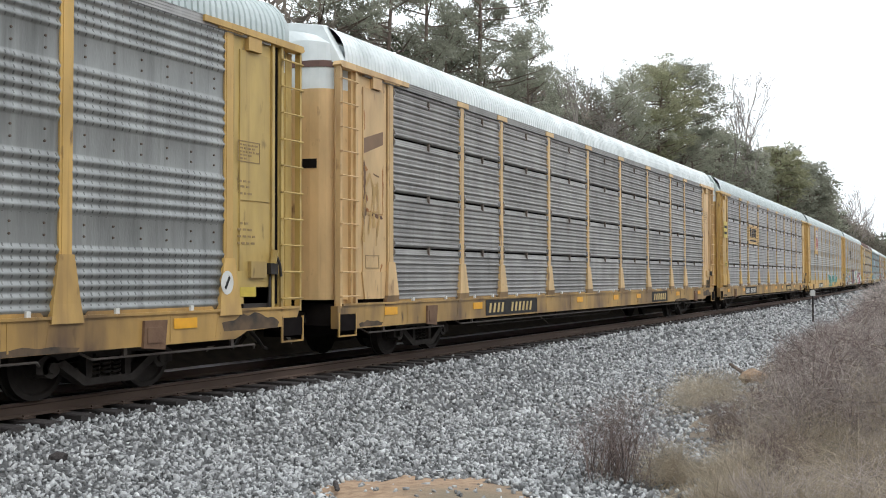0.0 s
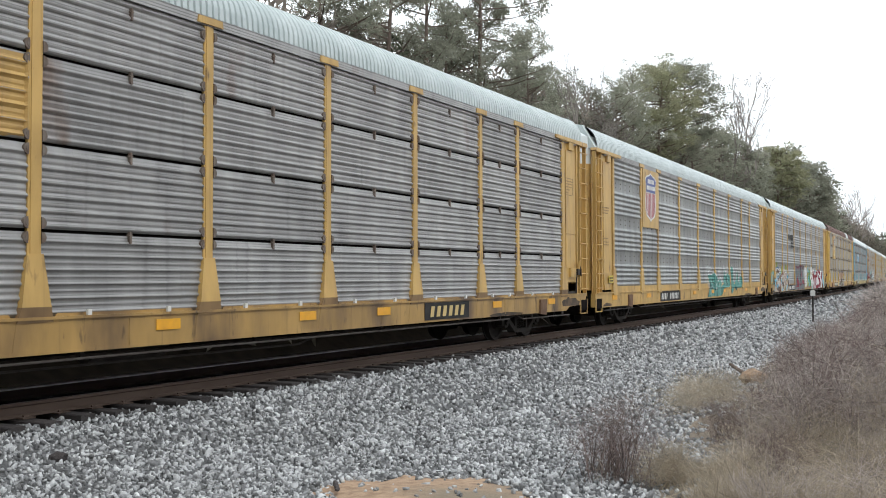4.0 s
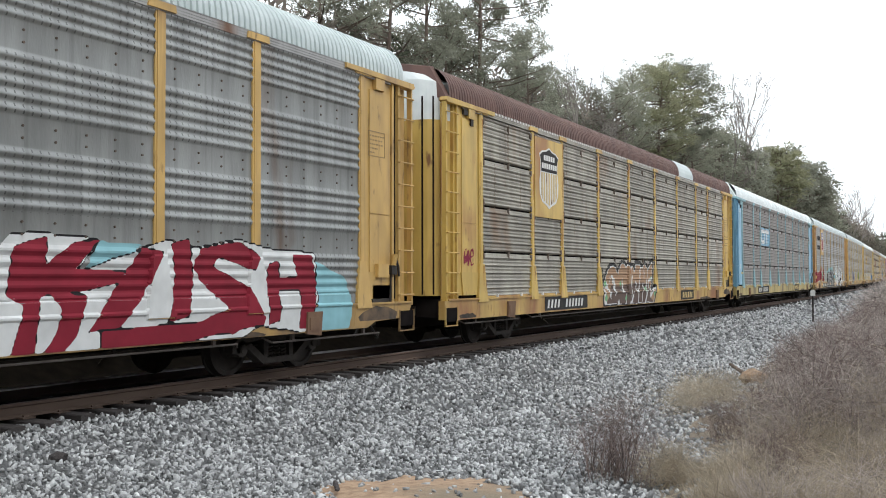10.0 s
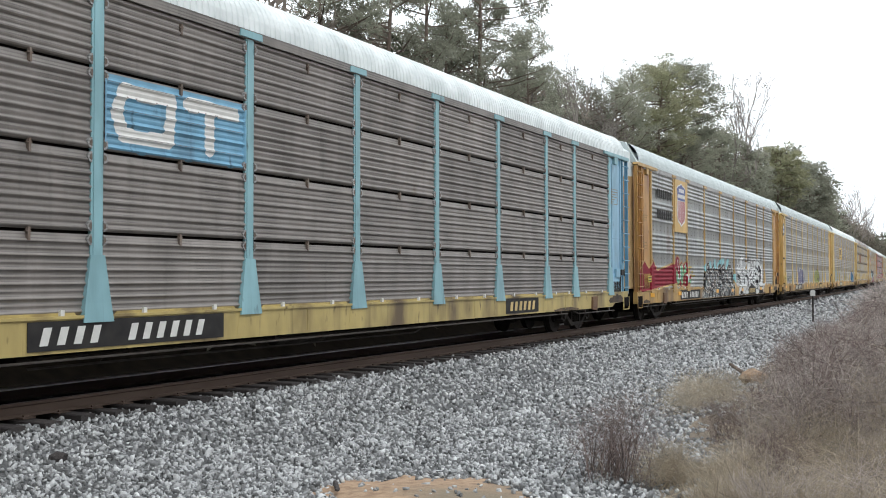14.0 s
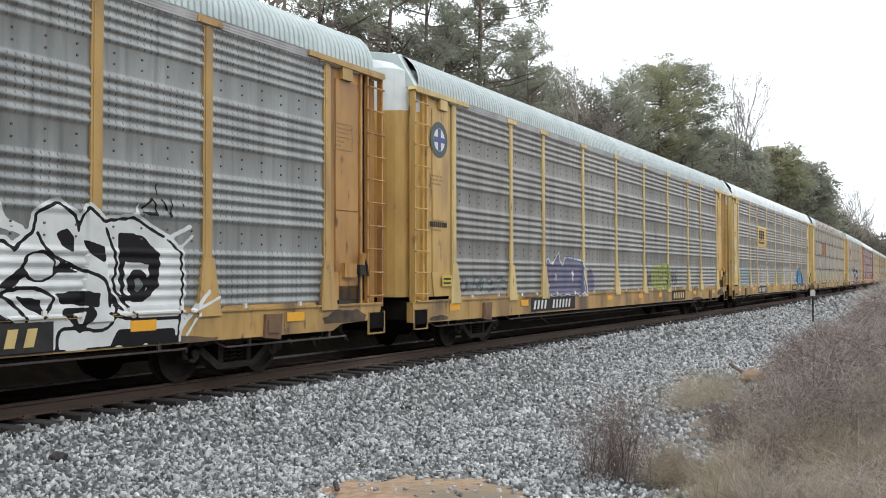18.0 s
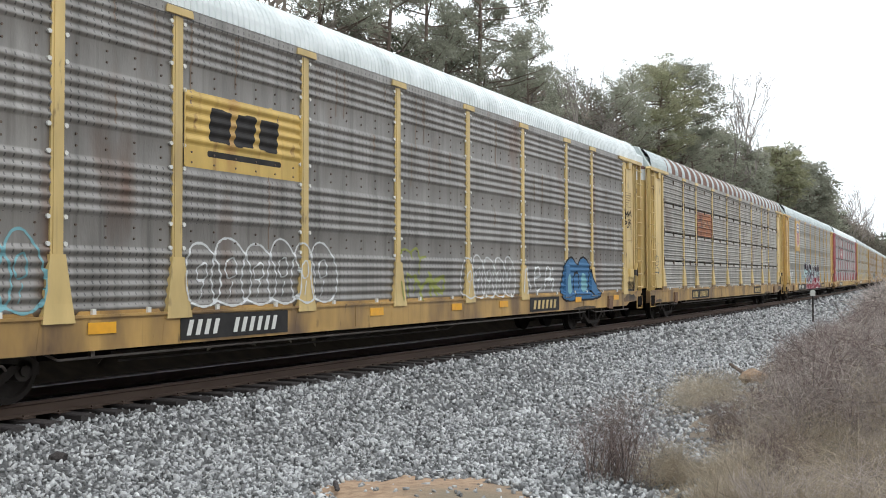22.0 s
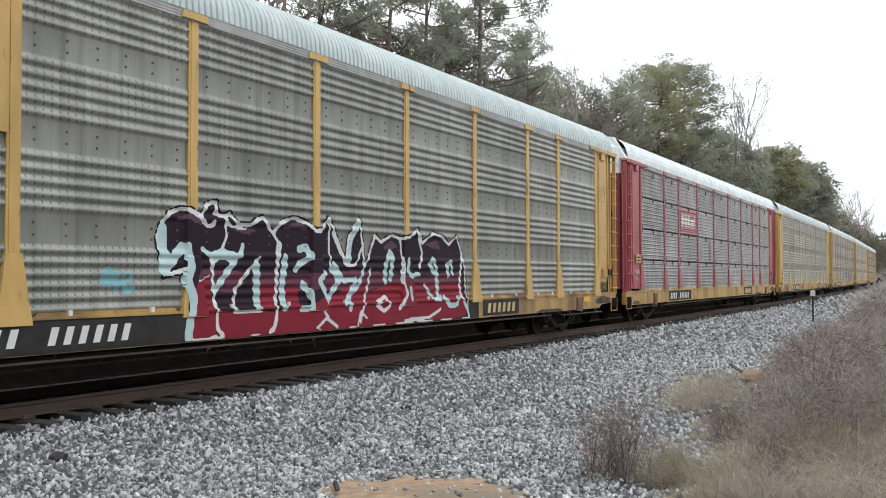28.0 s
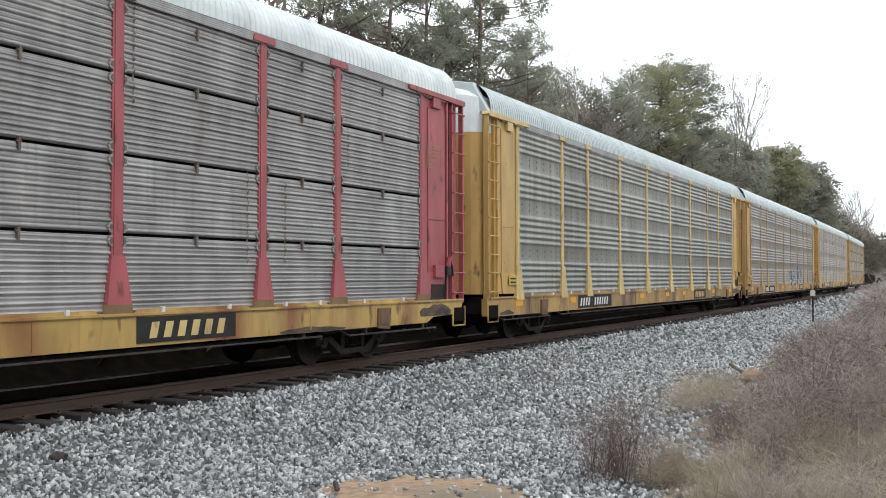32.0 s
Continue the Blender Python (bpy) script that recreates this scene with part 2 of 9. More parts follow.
def leafy(m, share=0.62):
    """Thin needles, twigs and grass let part of the light through."""
    n, l = m.node_tree.nodes, m.node_tree.links
    b = n["Principled BSDF"]
    tr = n.new("ShaderNodeBsdfTranslucent")
    l.new(b.inputs["Base Color"].links[0].from_socket, tr.inputs["Color"])
    mx = n.new("ShaderNodeMixShader")
    mx.inputs[0].default_value = share
    l.new(b.outputs[0], mx.inputs[1])
    l.new(tr.outputs[0], mx.inputs[2])
    l.new(mx.outputs[0], n["Material Output"].inputs["Surface"])


for thin in (NEEDLE, NEEDLE_LIGHT, WOODS, UNDER, STRAW, TWIG):
    leafy(thin)
JACK = material("rust_brown_steel", (0.11, 0.06, 0.04), 0.85, second=(0.2, 0.12, 0.07), scale=4, bump=0.2)
GREASE = material("black_grease", (0.03, 0.026, 0.023), 0.8, second=(0.13, 0.085, 0.05), scale=3.5, amount=0.8, per_object=0.3)
DARKTWIG = material("dark_stems", (0.14, 0.1, 0.09), 0.9, second=(0.21, 0.165, 0.148), scale=0.9, per_island=0.5)


# ---- mesh helpers ----
def mesh(name, verts, faces, *mats, slots=None):
    me = bpy.data.meshes.new(name)
    me.from_pydata([tuple(v) for v in verts], [], faces)
    for m in mats:
        me.materials.append(m)
    if slots is not None:
        me.polygons.foreach_set("material_index", slots)
    me.update()
    return me


def hung(name, me, parent, place=None, label=""):
    """One mesh object under a thing or a part."""
    ob = new(name, me)
    ob.parent = parent
    if place is not None:
        ob.matrix_basis = place if isinstance(place, Matrix) else Matrix.Translation(place)
    if label:
        ob["label"] = label
    return ob


class Shape:
    """Collects boxes, prisms and tubes into one mesh."""

    def __init__(self):
        self.v, self.f, self.s = [], [], []

    def add(self, verts, faces, slot=0):
        o = len(self.v)
        self.v += [tuple(p) for p in verts]
        self.f += [tuple(i + o for i in f) for f in faces]
        self.s += [slot] * len(faces)
        return self

    def box(self, x0, x1, y0, y1, z0, z1, slot=0):
        v = [(x, y, z) for x in (x0, x1) for y in (y0, y1) for z in (z0, z1)]
        return self.add(v, [(0, 1, 3, 2), (4, 6, 7, 5), (0, 4, 5, 1), (2, 3, 7, 6), (0, 2, 6, 4), (1, 5, 7, 3)], slot)

    def prism(self, outline, axis, a, b, slot=0):
        """A polygon in the two other axes, drawn out along axis from a to b."""
        n = len(outline)

        def put(p, c):
            q = list(p)
            q.insert(axis, c)
            return q
        v = [put(p, a) for p in outline] + [put(p, b) for p in outline]
        f = [tuple(range(n))[::-1], tuple(range(n, 2 * n))] + [(i, (i + 1) % n, n + (i + 1) % n, n + i) for i in range(n)]
        return self.add(v, f, slot)

    def tube(self, p, q, r, n=6, slot=0, r2=None):
        p, q = Vector(p), Vector(q)
        w = (q - p).normalized()
        u = w.orthogonal().normalized()
        k = w.cross(u)
        r2 = r if r2 is None else r2
        v = [p + (u * math.cos(a) + k * math.sin(a)) * r for a in (2 * math.pi * i / n for i in range(n))]
        v += [q + (u * math.cos(a) + k * math.sin(a)) * r2 for a in (2 * math.pi * i / n for i in range(n))]
        f = [(i, (i + 1) % n, n + (i + 1) % n, n + i) for i in range(n)] + [tuple(range(n))[::-1], tuple(range(n, 2 * n))]
        return self.add(v, f, slot)

    def path(self, points, r, n=6, slot=0):
        for p, q in zip(points, points[1:]):
            self.tube(p, q, r, n, slot)
        return self

    def wheel(self, x0, x1, y, z, r, n=24, slot=0):
        return self.prism([(y + r * math.cos(2 * math.pi * i / n), z + r * math.sin(2 * math.pi * i / n)) for i in range(n)], 0, x0, x1, slot)

    def done(self, name, *mats):
        return mesh(name, self.v, self.f, *mats, slots=self.s)


# ---- the track ----
KAP = 1 / 2600.0
BEND = 130.0
PITCH = 28.62


def on_track(s, lat=0.0, z=0.0):
    """Place and heading (degrees) at s metres along the track, which bends gently away."""
    c = min(max(s, 0.0), BEND)
    th = KAP * c
    x = -(1 - math.cos(th)) / KAP - (s - c) * math.sin(th) + lat * math.cos(th)
    return (x, math.sin(th) / KAP + (s - c) * math.cos(th) + lat * math.sin(th), z, math.degrees(th))


def track_pose(s, lat=0.0, z=0.0):
    x, y, z, a = on_track(s, lat, z)
    return pose(x, y, z, 0, 0, a)


# ---- ground ----
def ground_z(x, y):
    """Height of the ground at x metres beside the track's line."""
    a = abs(x)
    if x >= 0:
        z = np.interp(a, [0, 1.3, 1.8, 3.4, 5.2, 6.5, 9, 14, 40, 400], [-0.27, -0.27, -0.3, -0.68, -0.8, -0.8, -0.62, -0.4, -0.6, -3])
    else:
        # The steep rise on the far side is added to keep sky light out.
        z = np.interp(a, [0, 1.75, 3.0, 4.2, 7, 10, 16, 30, 80, 400], [-0.27, -0.3, -0.7, -0.6, 1.6, 2.4, 2.8, 3.6, 5.0, 5.0])
    if a > 3.0:
        z += 0.10 * min(1, (a - 3.0) / 3) * noise.noise((x * 0.35, y * 0.35, 0)) + 0.03 * noise.noise((x * 1.7, y * 1.7, 3))
    if 3 < x < 9 and 5 < y < 13:
        z += 0.1 * max(0.0, 1 - on_mound(x, y) ** 2)
    return float(z)


def ballast_edge(s):
    """How far from the track's centre the ballast reaches."""
    return float(np.interp(s, [0, 9, 12, 14, 18, 24, 40, 70], [7.9, 7.9, 7.8, 7.4, 6.8, 6.4, 6.3, 6.0])) + 0.35 * noise.noise((s * 0.5, 7, 0))


def on_mound(x, s):
    """Under 1 on the low sandy mound at the ballast's foot."""
    a, b = x - 6.0, s - 8.7
    return math.hypot((a * 0.877 + b * 0.479) / 1.1, (b * 0.877 - a * 0.479) / 1.5)


def build_ground():
    xs = [-900, -400, -200, -120, -80, -50, -30, -22, -16, -12, -9, -7, -5, -4, -3, -2.4, -1.75, -0.9, 0, 0.9, 1.75, 2.1, 2.5, 3, 3.4, 3.8, 4.2, 4.6, 5, 5.4,
          5.6, 5.8, 6.0, 6.2, 6.4, 6.6, 6.8, 7, 7.25, 7.5, 8, 8.5, 9, 10, 11, 12, 14, 17, 22, 30, 50, 90, 200, 400, 900]
    ss = [-1200, -600, -420] + list(range(-380, -20, 40)) + [-20, -10, -4, 0] + [i * 0.25 for i in range(10, 60)] + [i * 0.5 for i in range(30, 60)] + list(range(30, 70, 2)) + list(range(70, 140, 6)) + list(range(140, 460, 20)) + [560, 800, 1300, 2200]
    v, f, sl = [], [], []
    for s in ss:
        c = min(max(s, -400), 460)
        px, py, _, a = on_track(c)
        for x in xs:
            v.append((px + x, py + (s - c), ground_z(x, s)))
    n = len(xs)
    for i in range(len(ss) - 1):
        for j in range(n - 1):
            f.append((i * n + j, i * n + j + 1, (i + 1) * n + j + 1, (i + 1) * n + j))
            xm, sm = (xs[j] + xs[j + 1]) / 2, (ss[i] + ss[i + 1]) / 2
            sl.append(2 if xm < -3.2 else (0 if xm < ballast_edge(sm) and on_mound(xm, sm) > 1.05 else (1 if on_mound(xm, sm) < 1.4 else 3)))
    me = mesh("ground", v, f, BED, SOIL, SHADED_LITTER, SCRUB_SOIL, slots=sl)
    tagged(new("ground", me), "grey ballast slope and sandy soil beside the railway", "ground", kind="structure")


build_ground()


def build_rails():
    head = [(-0.036, -0.016), (-0.022, 0.0), (0.022, 0.0), (0.036, -0.016), (0.036, -0.035), (0.012, -0.05), (0.010, -0.14), (0.07, -0.16), (0.07, -0.172), (-0.07, -0.172), (-0.07, -0.16), (-0.010, -0.14), (-0.012, -0.05), (-0.036, -0.035)]
    ss = list(range(-400, 481, 10))
    for lat, word in ((0.755, "near"), (-0.755, "far")):
        v, f, sl = [], [], []
        n = len(head)
        for s in ss:
            x, y, _, a = on_track(s)
            th = radians(a)
            v += [(x + (lat + p) * math.cos(th), y + (lat + p) * math.sin(th), q) for p, q in head]
        for i in range(len(ss) - 1):
            for j in range(n):
                f.append((i * n + j, i * n + (j + 1) % n, (i + 1) * n + (j + 1) % n, (i + 1) * n + j))
                sl.append(1 if j < 2 or (j in (2, 3) and lat < 0) else 0)
        tagged(new("rail", mesh("rail", v, f, RAIL_SIDE, RAIL_TOP, slots=sl)), "rusty steel rail with a worn bright head on wooden ties", "rail", "rails of the track", "structure")


build_rails()


def build_ties():
    sh = Shape()
    sh.prism([(-0.112, -0.40), (0.112, -0.40), (0.115, -0.19), (0.10, -0.178), (-0.10, -0.178), (-0.115, -0.19)], 0, -1.32, 1.32)
    me = sh.done("tie", TIE)
    track = tagged(new("track_bed"), "dark creosoted wooden ties half sunk in ballast", "railway ties", kind="structure")
    rng = random.Random(5)
    for i in range(170):
        s = -6 + i * 0.52
        hung("tie", me, track, track_pose(s + rng.uniform(-0.03, 0.03), rng.uniform(-0.05, 0.06), rng.uniform(-0.01, 0.01)) @ pose(0, 0, 0, 0, 0, rng.uniform(-1.2, 1.2)))
    sh = Shape()
    for i in range(170):
        s = -6 + i * 0.52
        x, y, _, a = on_track(s, 0.755)
        sh.box(x - 0.17, x + 0.17, y - 0.09, y + 0.09, -0.182, -0.168)
        for dx in (-0.09, 0.09):
            sh.box(x + dx - 0.014, x + dx + 0.014, y - 0.03, y + 0.03, -0.17, -0.145)
    hung("tie_plate", sh.done("tie_plate", RAIL_SIDE), track, label="rusty tie plates and spikes")["kind"] = "stuff"


build_ties()


def scattered(name, spots, sizes, shapes, mat, rng):
    """Many small copies of a few shapes in one mesh; spots are (x, y, z)."""
    V, F, o = [], [], 0
    for p, r in zip(spots, sizes):
        sv, sf = shapes[rng.randrange(len(shapes))]
        e = Euler((rng.uniform(0, 6.3), rng.uniform(0, 6.3), rng.uniform(0, 6.3))).to_matrix()
        q = (sv * np.array([r * 1.35, r * rng.uniform(0.55, 0.95), r * rng.uniform(0.4, 0.75)])) @ np.array(e).T + np.array(p)
        V.append(q)
        F.append(sf + o)
        o += len(sv)
    V, F = np.concatenate(V), np.concatenate(F)
    me = bpy.data.meshes.new(name)
    me.vertices.add(len(V))
    me.vertices.foreach_set("co", V.ravel())
    me.loops.add(len(F) * 3)
    me.loops.foreach_set("vertex_index", F.ravel())
    me.polygons.add(len(F))
    me.polygons.foreach_set("loop_start", np.arange(0, len(F) * 3, 3))
    me.materials.append(mat)
    me.update(calc_edges=True)
    me.validate()
    return me


def build_ballast():
    rng = random.Random(11)
    shapes = []
    corners = np.array([(x, y, z) for x in (-1, 1) for y in (-1, 1) for z in (-1, 1)], dtype=float)
    tris = np.array([(0, 1, 3), (0, 3, 2), (4, 6, 7), (4, 7, 5), (0, 4, 5), (0, 5, 1), (2, 3, 7), (2, 7, 6), (0, 2, 6), (0, 6, 4), (1, 5, 7), (1, 7, 3)])
    for i in range(16):
        shapes.append((corners * 0.68 + np.array([[rng.uniform(-0.34, 0.34) for _ in range(3)] for _ in range(8)]), tris))
    spots, sizes = [], []

    def strew(s0, s1, x0, x1, count, r0, r1):
        for _ in range(count):
            s, x = rng.uniform(s0, s1), rng.uniform(x0, x1)
            edge = ballast_edge(s) + 0.3 * noise.noise((s * 1.1, x, 2))
            if x > edge + 0.7 or (x > edge and rng.random() < 0.75):
                continue
            if on_mound(x, s) + 0.25 * noise.noise((s * 3, x * 3, 2)) < 1 and rng.random() < 0.97:
                continue
            if abs(abs(x) - 0.755) < 0.1:
                continue
            px, py, _, a = on_track(s, x)
            top = ground_z(x, s)
            if abs(x) < 1.33 and abs(((s + 6) / 0.52 + 0.5) % 1 - 0.5) * 0.52 < 0.15 and (x < 1.24 or rng.random() < 0.6):
                continue
            spots.append((px, py, top + rng.uniform(-0.015, 0.018) + (0.02 if 0.95 < x < 1.4 else 0)))
            sizes.append(rng.uniform(r0, r1) * (1.5 if rng.random() < 0.05 else 1))
    strew(3, 14, 0.85, 8.6, 37000, 0.016, 0.04)
    strew(3, 9.5, 2.6, 8.6, 9000, 0.016, 0.036)
    strew(14, 28, 0.85, 7.8, 16000, 0.024, 0.05)
    strew(28, 60, 0.85, 7.0, 12000, 0.038, 0.07)
    strew(60, 130, 0.85, 5.6, 2500, 0.07, 0.13)
    strew(3, 30, -1.5, 0.85, 2500, 0.025, 0.05)
    me = scattered("ballast", spots, sizes, shapes, STONE, rng)
    tagged(new("ballast", me), "crushed grey granite ballast stones beside the rails", "gravel", kind="stuff")


build_ballast()
# ---- autorack cars ----
MID = 14.43
POSTS = [-12.08, -9.19, -7.21, -4.33, -1.43, 1.47, 4.37, 7.22, 9.2, 12.07]
TIERS = [(1.06, 2.03), (2.07, 3.04), (3.08, 4.07), (4.11, 5.03)]
FACE = 1.447
MESHES = {}


def shared(key, make):
    if key not in MESHES:
        MESHES[key] = make()
    return MESHES[key]


def corrugation(z0, z1, pitch, deep, flats, ripple=False):
    """Side profile: (offset, z) from bottom to top. flats: a smooth band after each group of five ridges; ripple: every other ridge is lower."""
    out, z, i = [(0.0, z0)], z0, 0
    while z + pitch < z1 - 0.004:
        d = deep * (0.3 if ripple and i % 2 else 1.0)
        out += [(d * (0.5 - 0.5 * math.cos(2 * math.pi * k / 6)), z + pitch * k / 6) for k in range(1, 6)]
        out += [(0.0, z + pitch)]
        z += pitch
        i += 1
        if flats and i % 5 == 0 and z + flats < z1 - 0.2:
            out += [(0.004, z + 0.03), (0.004, z + flats - 0.03)]
            z += flats
    return out + [(0.0, z1)]


PROFILE = {"A": []}
for lo, hi, pitch in ((1.06, 1.9, 0.139), (2.25, 2.99, 0.146), (3.33, 4.08, 0.149), (4.41, 5.1, 0.137)):
    PROFILE["A"] += corrugation(lo, hi, pitch, 0.031, 0)
PROFILE["B"] = []
for lo, hi in TIERS:
    PROFILE["B"] += corrugation(lo, hi, 0.083, 0.034, 0, True)


def skin_x(style, y, z):
    """How far out the near side's surface lies, for paint that follows it."""
    near = min(abs(y - p) for p in POSTS)
    if z < 1.8 and near < float(np.interp(z, [0.965, 1.2, 1.78], [0.26, 0.225, 0.135])) and z > 0.955:
        return float(np.interp(z, [0.965, 1.2, 1.78], [1.536, 1.521, 1.505]))
    if z < 1.015:
        return 1.506
    if z < 1.062:
        return 1.528
    if z < (1.225 if style == "S" else 1.107) and near > 0.24:
        return 1.496 if style == "S" else 1.478
    if abs(y) > 12.3:
        return 1.47
    if near < 0.13:
        return 1.488
    prof = PROFILE[style]
    zs = SKIN_Z[style]
    return FACE + float(np.interp(z, zs, SKIN_X[style]))


PROFILE["S"] = PROFILE["A"]
SKIN_Z = {k: [p[1] for p in v] for k, v in PROFILE.items()}
SKIN_X = {k: [p[0] for p in v] for k, v in PROFILE.items()}


def screen_mesh(style, tier, width, mat):
    def make():
        prof = PROFILE["A"] if style == "A" else corrugation(*TIERS[tier], *((0.06, 0.026) if mat is FINE_B else (0.083, 0.034)), 0, True)
        v, f, n = [], [], len(prof)
        h = width / 2
        for y in (-h, h):
            v += [(FACE + x, y, z) for x, z in prof]
        v += [(FACE - 0.03, y, z) for y in (-h, h) for z in (prof[0][1], prof[-1][1])]
        f = [(i, n + i, n + i + 1, i + 1) for i in range(n - 1)]
        f += [(2 * n, 2 * n + 2, n, 0), (n - 1, 2 * n - 1, 2 * n + 3, 2 * n + 1)]
        sh = Shape().add(v, f)
        if style == "A":
            # rows of rivets on the smooth bands
            for z in (2.0, 3.09, 4.18):
                for k in range(int(width / 0.47) + 1):
                    y = -h + 0.2 + k * (width - 0.4) / max(1, int(width / 0.47))
                    for dz in (0.0, 0.14):
                        sh.wheel(FACE, FACE + 0.014, y, z + dz, 0.016, 6, 1)
        me = sh.done("screen_panel", mat, RIVET)
        me.polygons.foreach_set("use_smooth", [i < n - 1 for i in range(len(me.polygons))])
        return me
    return shared(("screen", style, tier, round(width, 2), mat.name), make)


def post_mesh(mat):
    def make():
        sh = Shape()
        sh.prism([(-0.095, 5.06), (-0.095, 1.0), (0.095, 1.0), (0.095, 5.06)], 0, 1.43, 1.474)
        sh.prism([(-0.06, 5.06), (-0.06, 1.75), (0.06, 1.75), (0.06, 5.06)], 0, 1.474, 1.484)
        return sh.done("post", mat)
    return shared(("post", mat.name), make)


def post_foot_mesh(mat, turned):
    """Flared foot; on the ribbed cars its lower part turns in under it, coloured for dirt and underside shade."""
    rows = [(0.11, 1.78, 1.502), (0.2, 1.17, 1.535), (0.25, 0.99, 1.512)] if turned else [(0.11, 1.78, 1.502), (0.2, 1.2, 1.518), (0.235, 0.965, 1.534)]
    v = [(x, s * w, z) for w, z, x in rows for s in (-1, 1)] + [(1.45, s * w, z) for w, z, x in rows for s in (-1, 1)]
    f = [(0, 2, 3, 1), (2, 4, 5, 3), (0, 6, 8, 2), (2, 8, 10, 4), (1, 3, 9, 7), (3, 5, 11, 9), (0, 1, 7, 6), (4, 10, 11, 5)]
    low = 1 if turned else 0
    return shared(("foot", mat.name, turned), lambda: mesh("post_foot", v, f, mat, FOOT, slots=[0, low, 0, low, 0, low, 0, low]))


def post_cap_mesh(mat):
    return shared(("postcap", mat.name), lambda: Shape().prism([(-0.26, 5.05), (0.26, 5.05), (0.24, 5.15), (-0.24, 5.15)], 0, 1.42, 1.515).done("post_cap", mat))


def stud_mesh(mat, sides=(-1, 1)):
    def make():
        sh = Shape()
        for z in (1.3, 1.9, 2.22, 2.98, 3.3, 4.06, 4.38, 4.95):
            for sgn in sides:
                sh.wheel(1.455, 1.485, sgn * 0.125, z, 0.03, 8)
        return sh.done("stud_strip", mat)
    return shared(("studs", mat.name, sides), make)


def clip_mesh(mat, sides=(-1, 1)):
    """Half-round clips that hold the screens to a post at each joint."""
    def make():
        sh = Shape()
        for z in (1.25, 2.05, 3.06, 4.09, 4.9):
            for sgn in sides:
                for dz in ((-0.085, 0.085) if 1.5 < z < 4.5 else (0.0,)):
                    for r, x0, x1, slot in ((0.068, 1.45, 1.49, 0), (0.04, 1.49, 1.494, 1)):
                        arc = [(sgn * (0.092 + r * math.sin(math.pi * i / 8)), z + dz + r * math.cos(math.pi * i / 8)) for i in range(9)]
                        sh.prism(arc, 0, x0, x1, slot)
        return sh.done("clip_strip", mat, BOLT_PLATE)
    return shared(("clips", mat.name, sides), make)


ROOF_PROFILE = [(1.47, 5.17), (1.46, 5.34), (1.425, 5.475), (1.35, 5.61), (1.22, 5.74), (1.08, 5.815), (0.9, 5.87), (0.5, 5.93), (-0.4, 5.935), (-1.08, 5.815), (-1.47, 5.17)]


def roof_mesh(name, mats, banded=False):
    def make():
        ys = [-13.62 + 0.1252 * (i // 4) + (0.0, 0.078, 0.09, 0.112)[i % 4] for i in range(864)]
        v, f, sl, n = [], [], [], len(ROOF_PROFILE)
        groove = 0.008 if mats[0] is ROOF_WHITE else 0.0
        for i, y in enumerate(ys):
            k = 1 + (0.02, 0.02, groove, groove)[i % 4]
            v += [(x * k, y, 5.17 + (z - 5.17) * k) for x, z in ROOF_PROFILE]
        for i in range(len(ys) - 1):
            slot = 1 if banded and ys[i] > -11.6 and math.sin((ys[i]) * 2 * math.pi / 0.996) > -0.2 else 0
            for j in range(n - 1):
                f.append((i * n + j, i * n + j + 1, (i + 1) * n + j + 1, (i + 1) * n + j))
                sl.append(slot)
        return mesh("roof", v, f, *mats, slots=sl)
    return shared(("roof", name, banded), make)


def roof_cap_mesh(mat):
    def make():
        v, f, n = [], [], len(ROOF_PROFILE)
        rings = [(13.34, 1.022, 0.0), (13.4, 1.026, 0.0), (13.45, 1.016, 0.0), (13.48, 1.0, 0.0)]
        for y, k, dz in rings:
            v += [(x * k, y, max(5.15, 5.17 + (z - 5.17) * (k + 0.02) + dz)) for x, z in ROOF_PROFILE]
        for i in range(len(rings) - 1):
            for j in range(n - 1):
                f.append((i * n + j, (i + 1) * n + j, (i + 1) * n + j + 1, i * n + j + 1))
        o = len(v)
        f.append(tuple((len(rings) - 1) * n + j for j in range(n)))
        f.append(tuple(j for j in range(n))[::-1])
        sh = Shape().add(v, f)
        return sh.done("roof_cap", mat)
    return shared(("cap", mat.name), make)


